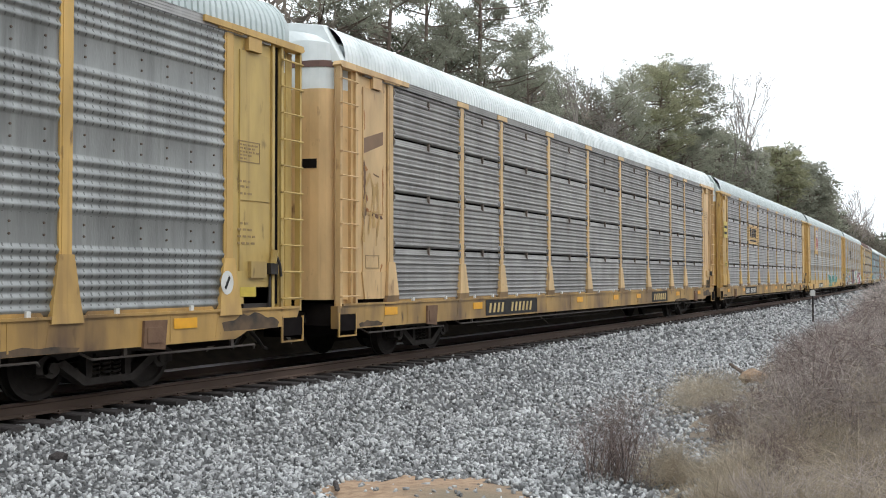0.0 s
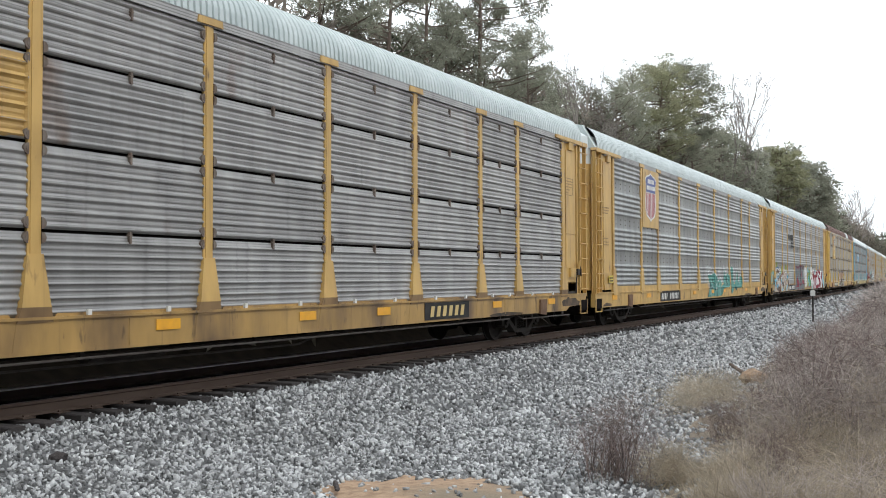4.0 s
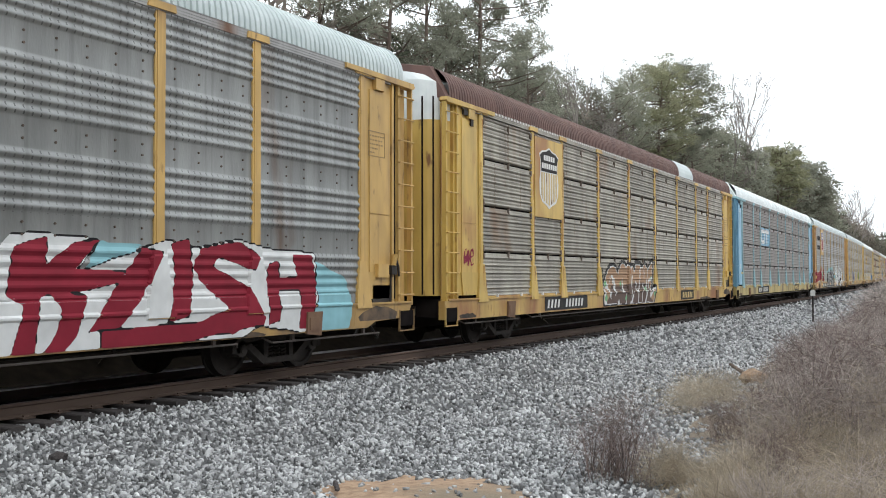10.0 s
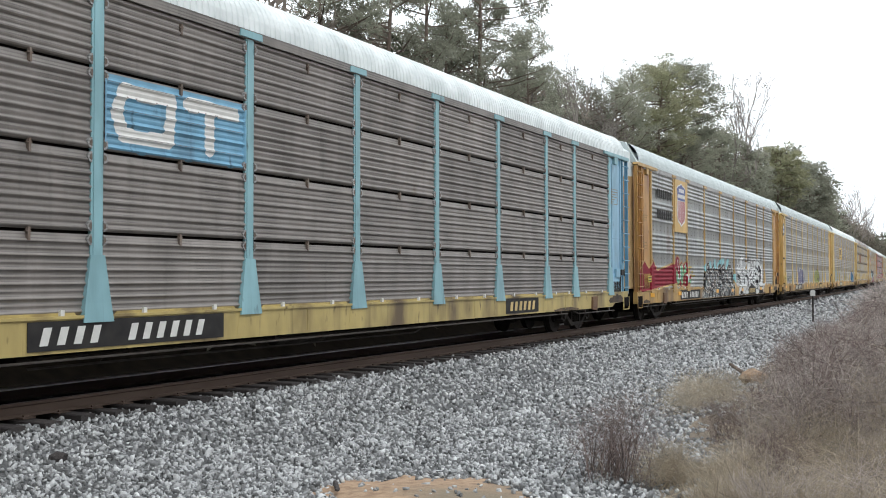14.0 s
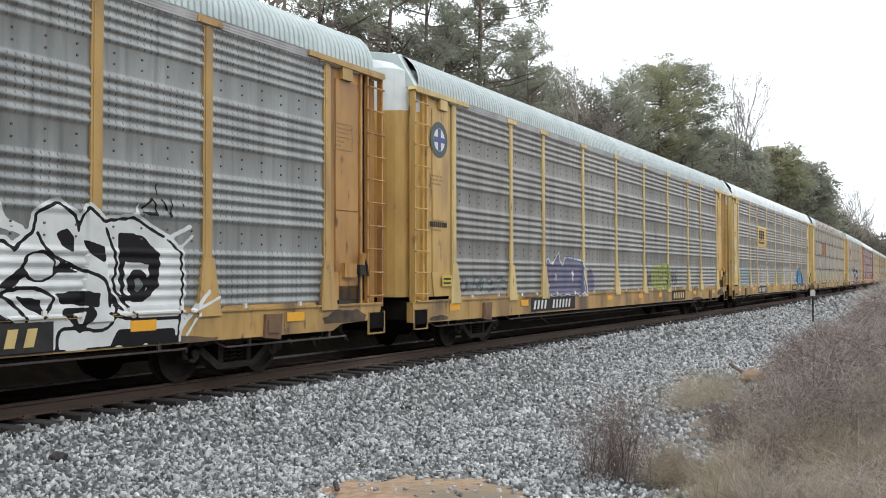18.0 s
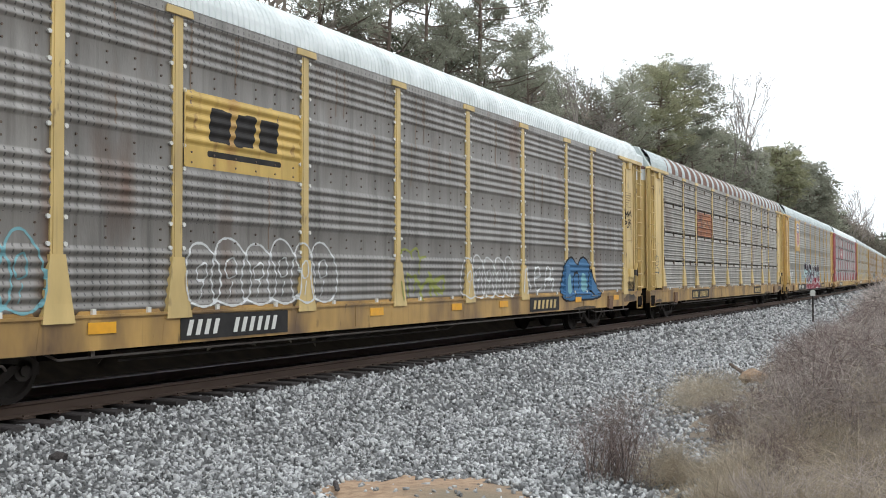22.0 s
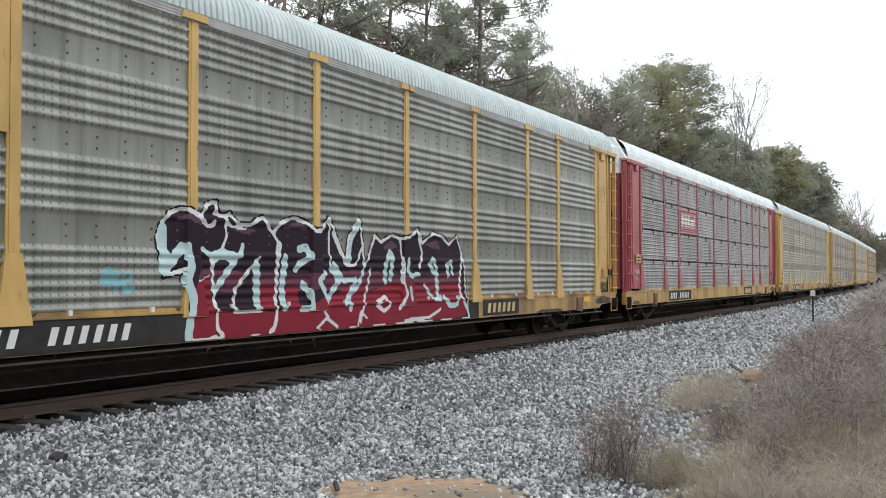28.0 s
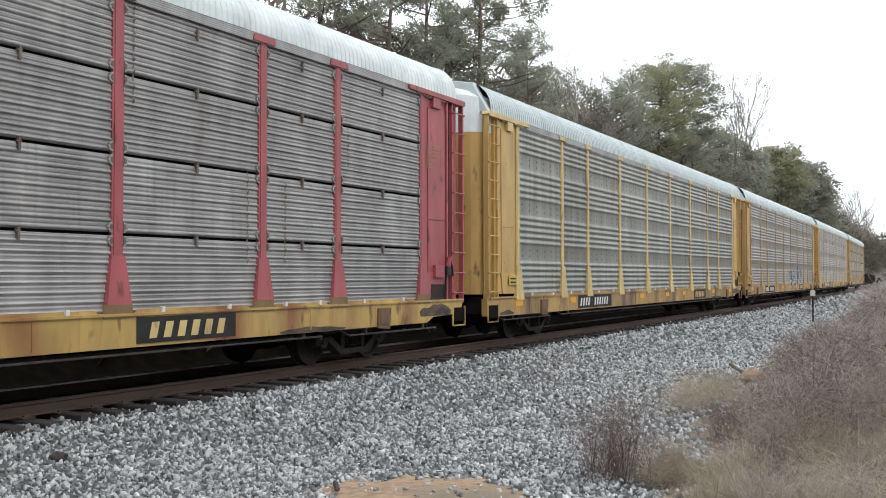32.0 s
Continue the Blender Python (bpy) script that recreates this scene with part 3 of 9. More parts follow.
def end_door_mesh(mat):
    def make():
        plan = [(1.40, 13.2), (1.39, 13.36), (1.355, 13.52), (1.3, 13.65), (1.21, 13.76), (1.1, 13.83), (0.95, 13.88), (0.75, 13.91), (0.5, 13.93), (0.015, 13.94)]
        inner = [(x - 0.05 if x > 0.5 else x, y - 0.06) for x, y in plan[::-1]]
        sh = Shape()
        sh.prism(plan + inner, 2, 1.12, 4.72)
        sh.prism(plan + inner, 2, 4.72, 5.2, 1)
        n = len(plan)
        top = [(x * 0.985, y, 5.56 - 0.16 * max(0, x - 0.9)) for x, y in plan] + [(x * 0.8, y - 0.05, 5.8 - 0.09 * x * x) for x, y in plan]
        low = [(x, y, 5.2) for x, y in plan]
        v = low + top + [(x, y - 0.06, z) for x, y, z in low + top]
        f = [(r * n + j, r * n + j + 1, (r + 1) * n + j + 1, (r + 1) * n + j) for r in (0, 1) for j in range(n - 1)]
        f += [tuple(3 * n + q for q in g)[::-1] for g in f] + [(2 * n + j, 2 * n + j + 1, 5 * n + j + 1, 5 * n + j) for j in range(n - 1)]
        f += [(r * n + e, (r + 1) * n + e, (r + 4) * n + e, (r + 3) * n + e) for r in (0, 1) for e in (0, n - 1)]
        sh.add(v, f, 1)
        sh.box(0.32, 0.38, 13.93, 13.98, 1.15, 5.05)
        for z in (2.1, 3.6):
            sh.box(0.03, 0.16, 13.93, 13.97, z, z + 0.12)
        return sh.done("end_door", mat, ROOF_WHITE)
    return shared(("door", mat.name), make)


def end_panel_mesh(mat, gap=False):
    def make():
        return Shape().box(1.40, 1.445, 12.2, 13.1 if gap else 13.28, 1.12, 5.06).done("end_panel", mat)
    return shared(("endpanel", mat.name, gap), make)


def end_trim(mat, gap):
    """Raised sheet, edge strip and lower hatch of an end panel."""
    yield "raised_sheet", shared(("sheet", mat.name), lambda: Shape().box(1.443, 1.464, 12.32, 13.0, 1.35, 2.62).box(1.443, 1.466, 12.32, 13.0, 2.64, 4.85).done("raised_sheet", mat))
    yield "edge_strip", shared(("strip", mat.name, gap), lambda: (Shape().box(1.443, 1.49, 13.04, 13.1, 1.05, 5.06) if gap else Shape().box(1.443, 1.48, 13.2, 13.26, 1.05, 5.06)).done("edge_strip", mat))
    yield "hatch", shared(("hatch", mat.name), lambda: Shape().prism([(12.25, 1.6), (13.04, 1.6), (12.95, 1.12), (12.3, 1.12)], 0, 1.443, 1.475).done("hatch", mat))


def ladder_mesh(mat):
    def make():
        return Shape().prism([(1.33, 13.24), (1.45, 13.24), (1.45, 13.37), (1.35, 13.37), (1.35, 13.5), (1.375, 13.51), (1.375, 13.57), (1.35, 13.58), (1.35, 13.70), (1.33, 13.70)], 2, 1.0, 5.06).done("ladder", mat)
    return shared(("ladder", mat.name), make)


def ladder_rail_mesh(mat, y):
    return shared(("ladder_rail", mat.name, y), lambda: Shape().box(1.40, 1.5, y - 0.022, y + 0.022, 0.98, 5.08).done("ladder_rail", mat))


def rung_mesh(mat):
    return shared(("rung", mat.name), lambda: Shape().path([(1.49, 13.25, 0), (1.53, 13.25, 0), (1.53, 13.76, 0), (1.49, 13.76, 0)], 0.015).done("rung", mat))


def eave_mesh(mat):
    def make():
        sh = Shape()
        sh.prism([(11.5, 5.08), (13.74, 5.06), (13.8, 5.1), (13.76, 5.17), (11.5, 5.165)], 0, 1.36, 1.535)
        sh.box(1.445, 1.52, 12.45, 12.75, 4.86, 5.07)
        return sh.done("eave_plate", mat)
    return shared(("eave", mat.name), make)


def sill_mesh(mat, skirt=None):
    def make():
        sh = Shape()
        sh.prism([(-13.84, 0.64), (-13.2, 0.62), (12.2, 0.62), (12.45, 0.72), (13.6, 0.76), (13.72, 1.02), (-13.84, 1.02)], 0, 1.36, 1.50)
        sh.box(1.34, 1.525, -13.7, 13.7, 1.02, 1.055)
        for p, q in zip(POSTS, POSTS[1:]):
            if skirt:
                sh.prism([(p + 0.26, 1.055), (q - 0.26, 1.055), (q - 0.24, 1.22), (p + 0.24, 1.22)], 0, 1.44, 1.494, 2)
            else:
                sh.prism([(p + 0.3, 1.055), (q - 0.3, 1.055), (q - 0.34, 1.1), (p + 0.34, 1.1)], 0, 1.46, 1.475)
                for k in (0.27, 0.73):
                    sh.box(1.475, 1.515, p + (q - p) * k - 0.028, p + (q - p) * k + 0.028, 1.055, 1.125, 1)
        for y in (-11.5, -6.2, -2.9, 3.1, 5.9, 8.4, 10.9):
            sh.box(1.50, 1.508, y - 0.012, y + 0.012, 0.66, 1.0)
        for p in POSTS:
            sh.prism([(p - 0.3, 0.66), (p + 0.24, 0.66), (p + 0.27, 1.0), (p - 0.25, 1.0)], 0, 1.49, 1.503)
        return sh.done("side_sill", mat, WHITEP, skirt or mat)
    return shared(("sill", mat.name, skirt and skirt.name), make)


def step_mesh(mat):
    return shared(("step", mat.name), lambda: Shape().prism([(13.27, 0.9), (13.27, 0.5), (13.81, 0.5), (13.81, 0.9), (13.785, 0.9), (13.785, 0.525), (13.295, 0.525), (13.295, 0.9)], 0, 1.48, 1.51).done("stirrup_step", mat))


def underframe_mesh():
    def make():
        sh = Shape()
        # Real frame members, coloured as dark as the shade beneath the car.
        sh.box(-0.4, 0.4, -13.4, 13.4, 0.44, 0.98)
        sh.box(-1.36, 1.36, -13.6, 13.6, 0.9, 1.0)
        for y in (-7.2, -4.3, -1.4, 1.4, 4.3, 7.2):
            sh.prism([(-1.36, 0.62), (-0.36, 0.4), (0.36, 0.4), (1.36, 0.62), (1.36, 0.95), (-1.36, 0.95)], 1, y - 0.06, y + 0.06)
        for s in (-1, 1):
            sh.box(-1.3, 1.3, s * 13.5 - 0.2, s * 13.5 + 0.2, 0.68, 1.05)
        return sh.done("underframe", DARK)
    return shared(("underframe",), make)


def brake_mesh():
    def make():
        sh = Shape()
        sh.tube((1.02, -3.2, 0.62), (1.02, -1.9, 0.62), 0.2, 12)
        sh.tube((1.05, 2.4, 0.66), (1.05, 3.0, 0.66), 0.15, 10)
        sh.path([(1.3, -8.2, 0.56), (1.3, 8.2, 0.56)], 0.02)
        sh.path([(1.22, -8.0, 0.44), (1.22, 1.0, 0.42), (1.1, 1.6, 0.5)], 0.016)
        for y in (-6.5, -3.5, -0.2, 3.4, 6.6):
            sh.box(1.27, 1.33, y - 0.03, y + 0.03, 0.53, 0.92)
        return sh.done("brake_gear", TRUCK)
    return shared(("brake",), make)


def coupler_mesh():
    def make():
        sh = Shape()
        sh.box(-0.12, 0.12, 13.3, 14.08, 0.76, 0.96)
        sh.prism([(-0.17, 14.05), (0.17, 14.05), (0.2, 14.22), (0.06, 14.30), (0.02, 14.40), (-0.16, 14.38)], 2, 0.7, 1.02)
        sh.box(-0.75, 0.75, 13.62, 13.74, 0.72, 0.9)
        sh.path([(0.42, 13.7, 0.72), (0.46, 13.95, 0.5), (0.42, 14.15, 0.34), (0.3, 14.4, 0.3)], 0.03)
        sh.path([(1.25, 13.75, 0.74), (0.5, 13.86, 0.72), (0.3, 13.95, 0.9)], 0.018)
        return sh.done("coupler", STEEL)
    return shared(("coupler",), make)


def side_frame_mesh():
    def make():
        sh = Shape()
        top = [(-1.12, 0.50), (-0.95, 0.60), (-0.62, 0.66), (0.62, 0.66), (0.95, 0.60), (1.12, 0.50), (1.12, 0.36), (0.98, 0.34), (0.78, 0.50), (0.45, 0.54), (-0.45, 0.54), (-0.78, 0.50), (-0.98, 0.34), (-1.12, 0.36)]
        low = [(-0.86, 0.46), (-0.42, 0.16), (0.42, 0.16), (0.86, 0.46), (0.72, 0.50), (0.36, 0.25), (-0.36, 0.25), (-0.72, 0.50)]
        sh.prism(top, 0, 0.95, 1.1)
        sh.prism(low, 0, 0.93, 1.12)
        for y in (-0.32, 0.32):
            sh.box(0.96, 1.09, y - 0.05, y + 0.05, 0.22, 0.6)
        return sh.done("side_frame", TRUCK)
    return shared(("sideframe",), make)


def spring_mesh():
    def make():
        sh = Shape()
        for y in (-0.17, 0.0, 0.17):
            pts = [(1.02 + 0.065 * math.cos(a), y + 0.065 * math.sin(a), 0.25 + 0.25 * a / (2 * math.pi * 4.5)) for a in np.linspace(0, 2 * math.pi * 4.5, 28)]
            sh.path(pts, 0.018, 3)
        return sh.done("spring", TRUCK)
    return shared(("spring",), make)


def bolster_mesh():
    def make():
        sh = Shape()
        sh.prism([(-1.08, 0.5), (-0.4, 0.38), (0.4, 0.38), (1.08, 0.5), (1.08, 0.62), (-1.08, 0.62)], 1, -0.2, 0.2)
        sh.box(-0.3, 0.3, -0.3, 0.3, 0.6, 0.7)
        for y in (-0.4, 0.4):
            sh.box(-0.95, 0.95, y - 0.04, y + 0.04, 0.28, 0.36)
        return sh.done("truck", TRUCK)
    return shared(("bolster",), make)


def bearing_mesh():
    return shared(("bearing",), lambda: Shape().wheel(0.86, 1.10, 0, 0, 0.13, 12).wheel(1.10, 1.14, 0, 0, 0.07, 8).done("bearing", TRUCK))


def wheel_mesh():
    def make():
        sh = Shape()
        n = 24
        rings = [(0.67, 0.06), (0.67, 0.445), (0.70, 0.445), (0.705, 0.42), (0.83, 0.415), (0.835, 0.35), (0.80, 0.33), (0.79, 0.16), (0.85, 0.14), (0.86, 0.0)]
        v = [(x, r * math.cos(2 * math.pi * i / n), r * math.sin(2 * math.pi * i / n)) for x, r in rings for i in range(n)]
        f = [(k * n + i, k * n + (i + 1) % n, (k + 1) * n + (i + 1) % n, (k + 1) * n + i) for k in range(len(rings) - 1) for i in range(n)]
        sh.add(v, f)
        return sh.done("wheel", WHEEL)
    return shared(("wheel",), make)


TURN = pose(0, 0, 0, 0, 0, 180)
FLIP_Y = Matrix.Diagonal((1, -1, 1, 1))


def mirrored(me):
    """The same mesh for the other end of a side."""
    def make():
        c = me.copy()
        c.transform(FLIP_Y)
        c.flip_normals()
        return c
    return shared(("mirror", me.name), make)


def flat(name, outline, x, mat, parent, thick=0.004, label=""):
    """A thin painted or stuck-on shape on the near side, outline in (y, z)."""
    return hung(name, Shape().prism(outline, 0, x - 0.002, x + thick).done(name, mat), parent, label=label)


def glyph_bars(count, y, z, w, h, gap, slant=0.12):
    """Outlines of plain slanted bars in a row."""
    out = []
    for i in range(count):
        a = y + i * (w + gap)
        out.append([(a, z), (a + w, z), (a + w + slant * h, z + h), (a + slant * h, z + h)])
    return out


def bars(name, rows, x, mat, parent, label=""):
    sh = Shape()
    for outline in rows:
        sh.prism(outline, 0, x - 0.002, x + 0.004)
    ob = hung(name, sh.done(name, mat), parent, label=label)
    if "lettering" in name:
        ob["kind"] = "stuff"
    return ob


def shield(parent, yc, z0, wide, tall, faded=False):
    """Shield emblem: white edge, blue chief with white bars, red stripes."""
    half = [(0.0, 0.0), (0.12, 0.05), (0.36, 0.11), (0.47, 0.24), (0.49, 0.42), (0.43, 0.62), (0.45, 0.80), (0.5, 0.87), (0.36, 0.93), (0.15, 0.955), (0.0, 1.0)]

    def ring(k):
        pts = [(p * k, 0.5 + (q - 0.5) * k) for p, q in half]
        pts = pts + [(-p, q) for p, q in pts[-2:0:-1]]
        return [(yc + p * wide, z0 + q * tall) for p, q in pts]
    blue = BLACKP if faded else SHBLUE
    red = CREAM if faded else SHRED
    base = flat("shield", ring(1.0), 1.5015, WHITEP, parent, label="white-edged shield emblem with red stripes")
    chief = [(p, q) for p, q in half if q >= 0.6]
    edge = [(0.0, 0.6), (0.41, 0.6)] + [(p * 0.93, 0.5 + (q - 0.5) * 0.945) for p, q in chief if p > 0 or q > 0.9]
    edge = edge + [(-p, q) for p, q in edge[::-1] if p > 0]
    flat("shield_chief", [(yc + p * wide, z0 + q * tall) for p, q in edge], 1.507, blue, base)
    sh = Shape()
    for i in range(-3, 4):
        a, b = (i - 0.27) * 0.125, (i + 0.27) * 0.125
        m = abs(i) * 0.125

        def low(p):
            return float(np.interp(abs(p), [0, 0.12, 0.34, 0.43, 0.47], [0.05, 0.09, 0.15, 0.26, 0.40]))
        if abs(i) == 3:
            a, b = a * 0.98, b * 0.98
        sh.prism([(yc + a * wide, z0 + low(a) * tall), (yc + b * wide, z0 + low(b) * tall), (yc + b * wide, z0 + 0.585 * tall), (yc + a * wide, z0 + 0.585 * tall)], 0, 1.503, 1.5105)
    hung("shield_stripes", sh.done("shield_stripes", red), base)
    bars("shield_lettering", glyph_bars(5, yc - 0.28 * wide, z0 + 0.78 * tall, 0.085 * wide, 0.085 * tall, 0.03 * wide, 0), 1.513, WHITEP, base)
    rows = glyph_bars(7, yc - 0.38 * wide, z0 + 0.65 * tall, 0.085 * wide, 0.085 * tall, 0.027 * wide, 0)
    bars("shield_lettering", rows, 1.513, WHITEP, base)


# strokes of painted letters in a unit box
GLYPHS = {
    "L": [[(0, 1), (0.06, 0.72), (0.3, 0.62)], [(0.02, 0.9), (0.25, 0.86), (0.75, 0.86), (0.92, 0.9), (1.0, 1.05)], [(1.0, 1.0), (0.85, 0.75), (0.68, 0.62)], [(0.25, 0.86), (0.45, 0.0), (0.52, 0.0), (0.75, 0.86)], [(0.42, 0.55), (0.6, 0.55)], [(0.48, 0.8), (0.48, 0.2)]],
    "c": [[(0, 0.1), (0.1, 0.8), (0.35, 1), (0.6, 0.8), (0.6, 0.3)], [(0.3, 0.2), (0.5, 0.6), (0.8, 0.9), (0.9, 0.4), (0.7, 0.0)], [(0.0, 0.45), (0.9, 0.5)]],
    "w": [[(0, 0.1), (0.15, 0.9), (0.45, 0.95), (0.5, 0.3), (0.3, 0.05)], [(0.5, 0.6), (0.8, 0.2)]],
    "z": [[(0.05, 0.9), (0.6, 1), (0.1, 0.35), (0.75, 0.1)], [(0.4, 0.7), (0.8, 0.8)]],
    "x": [[(0, 0), (0.7, 1)], [(0.1, 0.9), (0.8, 0.05)], [(0.35, 0.5), (0.4, 1.1)]],
    "e": [[(0.1, 0.5), (0.65, 0.6), (0.5, 0.95), (0.15, 0.9), (0.05, 0.4), (0.3, 0.02), (0.75, 0.15)]],
}


def smooth(pts, closed=False, n=6):
    """A curve through the points."""
    p = [Vector(q) for q in pts]
    p = [p[-1]] + p + p[:2] if closed else [p[0]] + p + [p[-1]]
    out = []
    for a, b, c, d in zip(p, p[1:], p[2:], p[3:]):
        for i in range(n):
            t = i / n
            out.append(0.5 * ((2 * b) + (c - a) * t + (2 * a - 5 * b + 4 * c - d) * t * t + (3 * b - a - 3 * c + d) * t ** 3))
    return [tuple(q) for q in out] + ([] if closed else [tuple(pts[-1])])


def stroke(mat, width, *pts):
    return (mat, width, list(pts), False)


def curve(mat, width, *pts):
    return (mat, width, smooth(pts), False)


def area(mat, grow, *pts):
    return (mat, grow, list(pts), True)


def bubble(mat, grow, *pts):
    return (mat, grow, smooth(pts, True), True)


def mural(parent, style, u0, u1, z0, z1, layers, step=0.026, low=None, label="spray-painted graffiti lettering"):
    """Spray paint that follows the side: strokes and areas laid over one another, in metres along the car."""
    ys = np.arange(u0, u1, step) + step / 2
    zs = np.arange(max(0.628, z0), z1, step) + step / 2
    Y, Z = np.meshgrid(ys, zs, indexing="ij")
    wob = 0.010 * np.sin(Y * 7.3) * np.sin(Z * 9.1 + 1.7)
    code = np.full(Y.shape, -1)
    mats = []
    for mat, width, pts, filled in layers:
        if mat not in mats:
            mats.append(mat)
        reach = width + 0.04
        i0, i1 = np.searchsorted(ys, (min(p for p, _ in pts) - reach, max(p for p, _ in pts) + reach))
        j0, j1 = np.searchsorted(zs, (min(q for _, q in pts) - reach, max(q for _, q in pts) + reach))
        if i0 >= i1 or j0 >= j1:
            continue
        near = np.s_[i0:i1, j0:j1]
        P, Q = Y[near], Z[near]
        dist = np.full(P.shape, 99.0)
        inside = np.zeros(P.shape, bool)
        ring = list(zip(pts, pts[1:] + pts[:1])) if filled else list(zip(pts, pts[1:]))
        for (a, b), (c, d) in ring:
            ex, ez = c - a, d - b
            k = np.clip(((P - a) * ex + (Q - b) * ez) / (ex * ex + ez * ez + 1e-9), 0, 1)
            dist = np.minimum(dist, np.hypot(P - a - k * ex, Q - b - k * ez))
            if filled and abs(ez) > 1e-9:
                inside ^= ((b > Q) != (d > Q)) & (P < a + (Q - b) / ez * ex)
        if filled:
            dist = np.where(inside, -dist, dist)
        code[near][dist + (wob[near] if width > 0.03 or filled else 0) < width] = mats.index(mat)
    if low:
        if low[1] not in mats:
            mats.append(low[1])
        code[(code == mats.index(low[0])) & (Z < low[2] + 0.06 * np.sin(Y * 3.1))] = mats.index(low[1])
    n, m = code.shape
    ext = np.full((n + 2, m + 2), -1)
    ext[1:-1, 1:-1] = code
    gy, gz = np.meshgrid(u0 + step * np.arange(n + 1), zs[0] - step / 2 + step * np.arange(m + 1), indexing="ij")
    # round off the steps between colours
    along = ext[1:-1, :-1] != ext[1:-1, 1:]
    across = ext[:-1, 1:-1] != ext[1:, 1:-1]
    for _ in range(2):
        for_y, for_z, cnt = gy.copy(), gz.copy(), np.ones(gy.shape)
        for ga, src in ((for_y, gy), (for_z, gz)):
            ga[:-1] += np.where(along, src[1:], 0)
            ga[1:] += np.where(along, src[:-1], 0)
            ga[:, :-1] += np.where(across, src[:, 1:], 0)
            ga[:, 1:] += np.where(across, src[:, :-1], 0)
        cnt[:-1] += along
        cnt[1:] += along
        cnt[:, :-1] += across
        cnt[:, 1:] += across
        gy, gz = for_y / cnt, for_z / cnt
    v, f, sl, idx = [], [], [], {}

    def corner(i, j):
        if (i, j) not in idx:
            idx[i, j] = len(v)
            y, z = float(gy[i, j]) - MID, float(gz[i, j])
            v.append((skin_x(style, y, z) + 0.005, y, z))
        return idx[i, j]
    plain = code >= 0
    for p in (0, 1, 2):
        for q in (0, 1, 2):
            plain &= ext[p:p + n, q:q + m] == code

    def depth(i, j):
        return skin_x(style, float(gy[i, j]) - MID, float(gz[i, j]))
    for j in range(m):
        i = 0
        while i < n:
            k = i + 1
            if code[i, j] >= 0:
                if plain[i, j]:
                    p, q = depth(i, j), depth(i, j + 1)
                    while k < n and k - i < 14 and plain[k, j] and max(abs(depth(e, j) - p) + abs(depth(e, j + 1) - q) for e in (k, k + 1)) < 1e-4:
                        k += 1
                f.append((corner(i, j), corner(k, j), corner(k, j + 1), corner(i, j + 1)))
                sl.append(int(code[i, j]))
            i = k
    return hung("graffiti", mesh("graffiti", v, f, *mats, slots=sl), parent, label=label)


def graffiti(parent, style, text, y0, y1, z0, z1, fill, edge, width, rim, step=0.03, seed=1, back=None, halo=0.0, low=None, label="spray-painted graffiti lettering"):
    """Paint that follows the side: strokes with an edge line, on a ground colour if given."""
    rng = random.Random(seed)
    n = len(text)
    cw = (y1 - y0) / n
    lines = []
    for i, ch in enumerate(text):
        if ch == " ":
            continue
        jit = rng.uniform(-0.06, 0.06)
        for line in GLYPHS[ch]:
            lines.append([(y0 + (i + p * 0.95 + 0.05) * cw, z0 + (q + jit) * (z1 - z0)) for p, q in line])
    pad = width + rim + halo
    ys = np.arange(y0 - pad, y1 + pad, step)
    zs = np.arange(max(0.64, z0 - pad), z1 + pad + 0.1 * (z1 - z0), step)
    Y, Z = np.meshgrid(ys, zs, indexing="ij")
    dist = np.full(Y.shape, 9.0)
    for line in lines:
        for (a, b), (c, d) in zip(line, line[1:]):
            ex, ez = c - a, d - b
            k = np.clip(((Y - a) * ex + (Z - b) * ez) / (ex * ex + ez * ez + 1e-9), 0, 1)
            dist = np.minimum(dist, np.hypot(Y - a - k * ex, Z - b - k * ez))
    dist += 0.02 * np.sin(Y * 9 + seed) * np.sin(Z * 11)
    code = np.full(Y.shape, -1)
    if halo:
        code[dist < pad] = 2
    code[dist < width + rim] = 1
    code[dist < width] = 0
    if low is not None:
        code[(code == 0) & (Z < low)] = 3
    mats = [fill, edge, back or edge, (back if low is None else SHRED) or edge]
    v, f, sl, idx = [], [], [], {}
    # let the corners of the cells slide onto the outlines
    gy, gz = np.gradient(dist, step)
    norm = gy * gy + gz * gz + 1e-6
    cuts = np.array([width, width + rim] + ([pad] if halo else []))

    def corner(i, j):
        if (i, j) not in idx:
            y, z = ys[0] + (i - 0.5) * step, zs[0] + (j - 0.5) * step
            i1, j1 = min(i, len(ys) - 1), min(j, len(zs) - 1)
            i0, j0 = max(i1 - 1, 0), max(j1 - 1, 0)
            d = (dist[i1, j1] + dist[i0, j0] + dist[i0, j1] + dist[i1, j0]) / 4
            off = cuts[np.argmin(abs(cuts - d))] - d
            if abs(off) < 0.75 * step:
                y += off * gy[i1, j1] / max(0.5, norm[i1, j1])
                z += off * gz[i1, j1] / max(0.5, norm[i1, j1])
            idx[i, j] = len(v)
            v.append((skin_x(style, y, z) + 0.005, y, z))
        return idx[i, j]
    for i, j in zip(*np.where(code >= 0)):
        f.append((corner(i, j), corner(i + 1, j), corner(i + 1, j + 1), corner(i, j + 1)))
        sl.append(int(code[i, j]))
    return hung("graffiti", mesh("graffiti", v, f, *mats, slots=sl), parent, label=label)


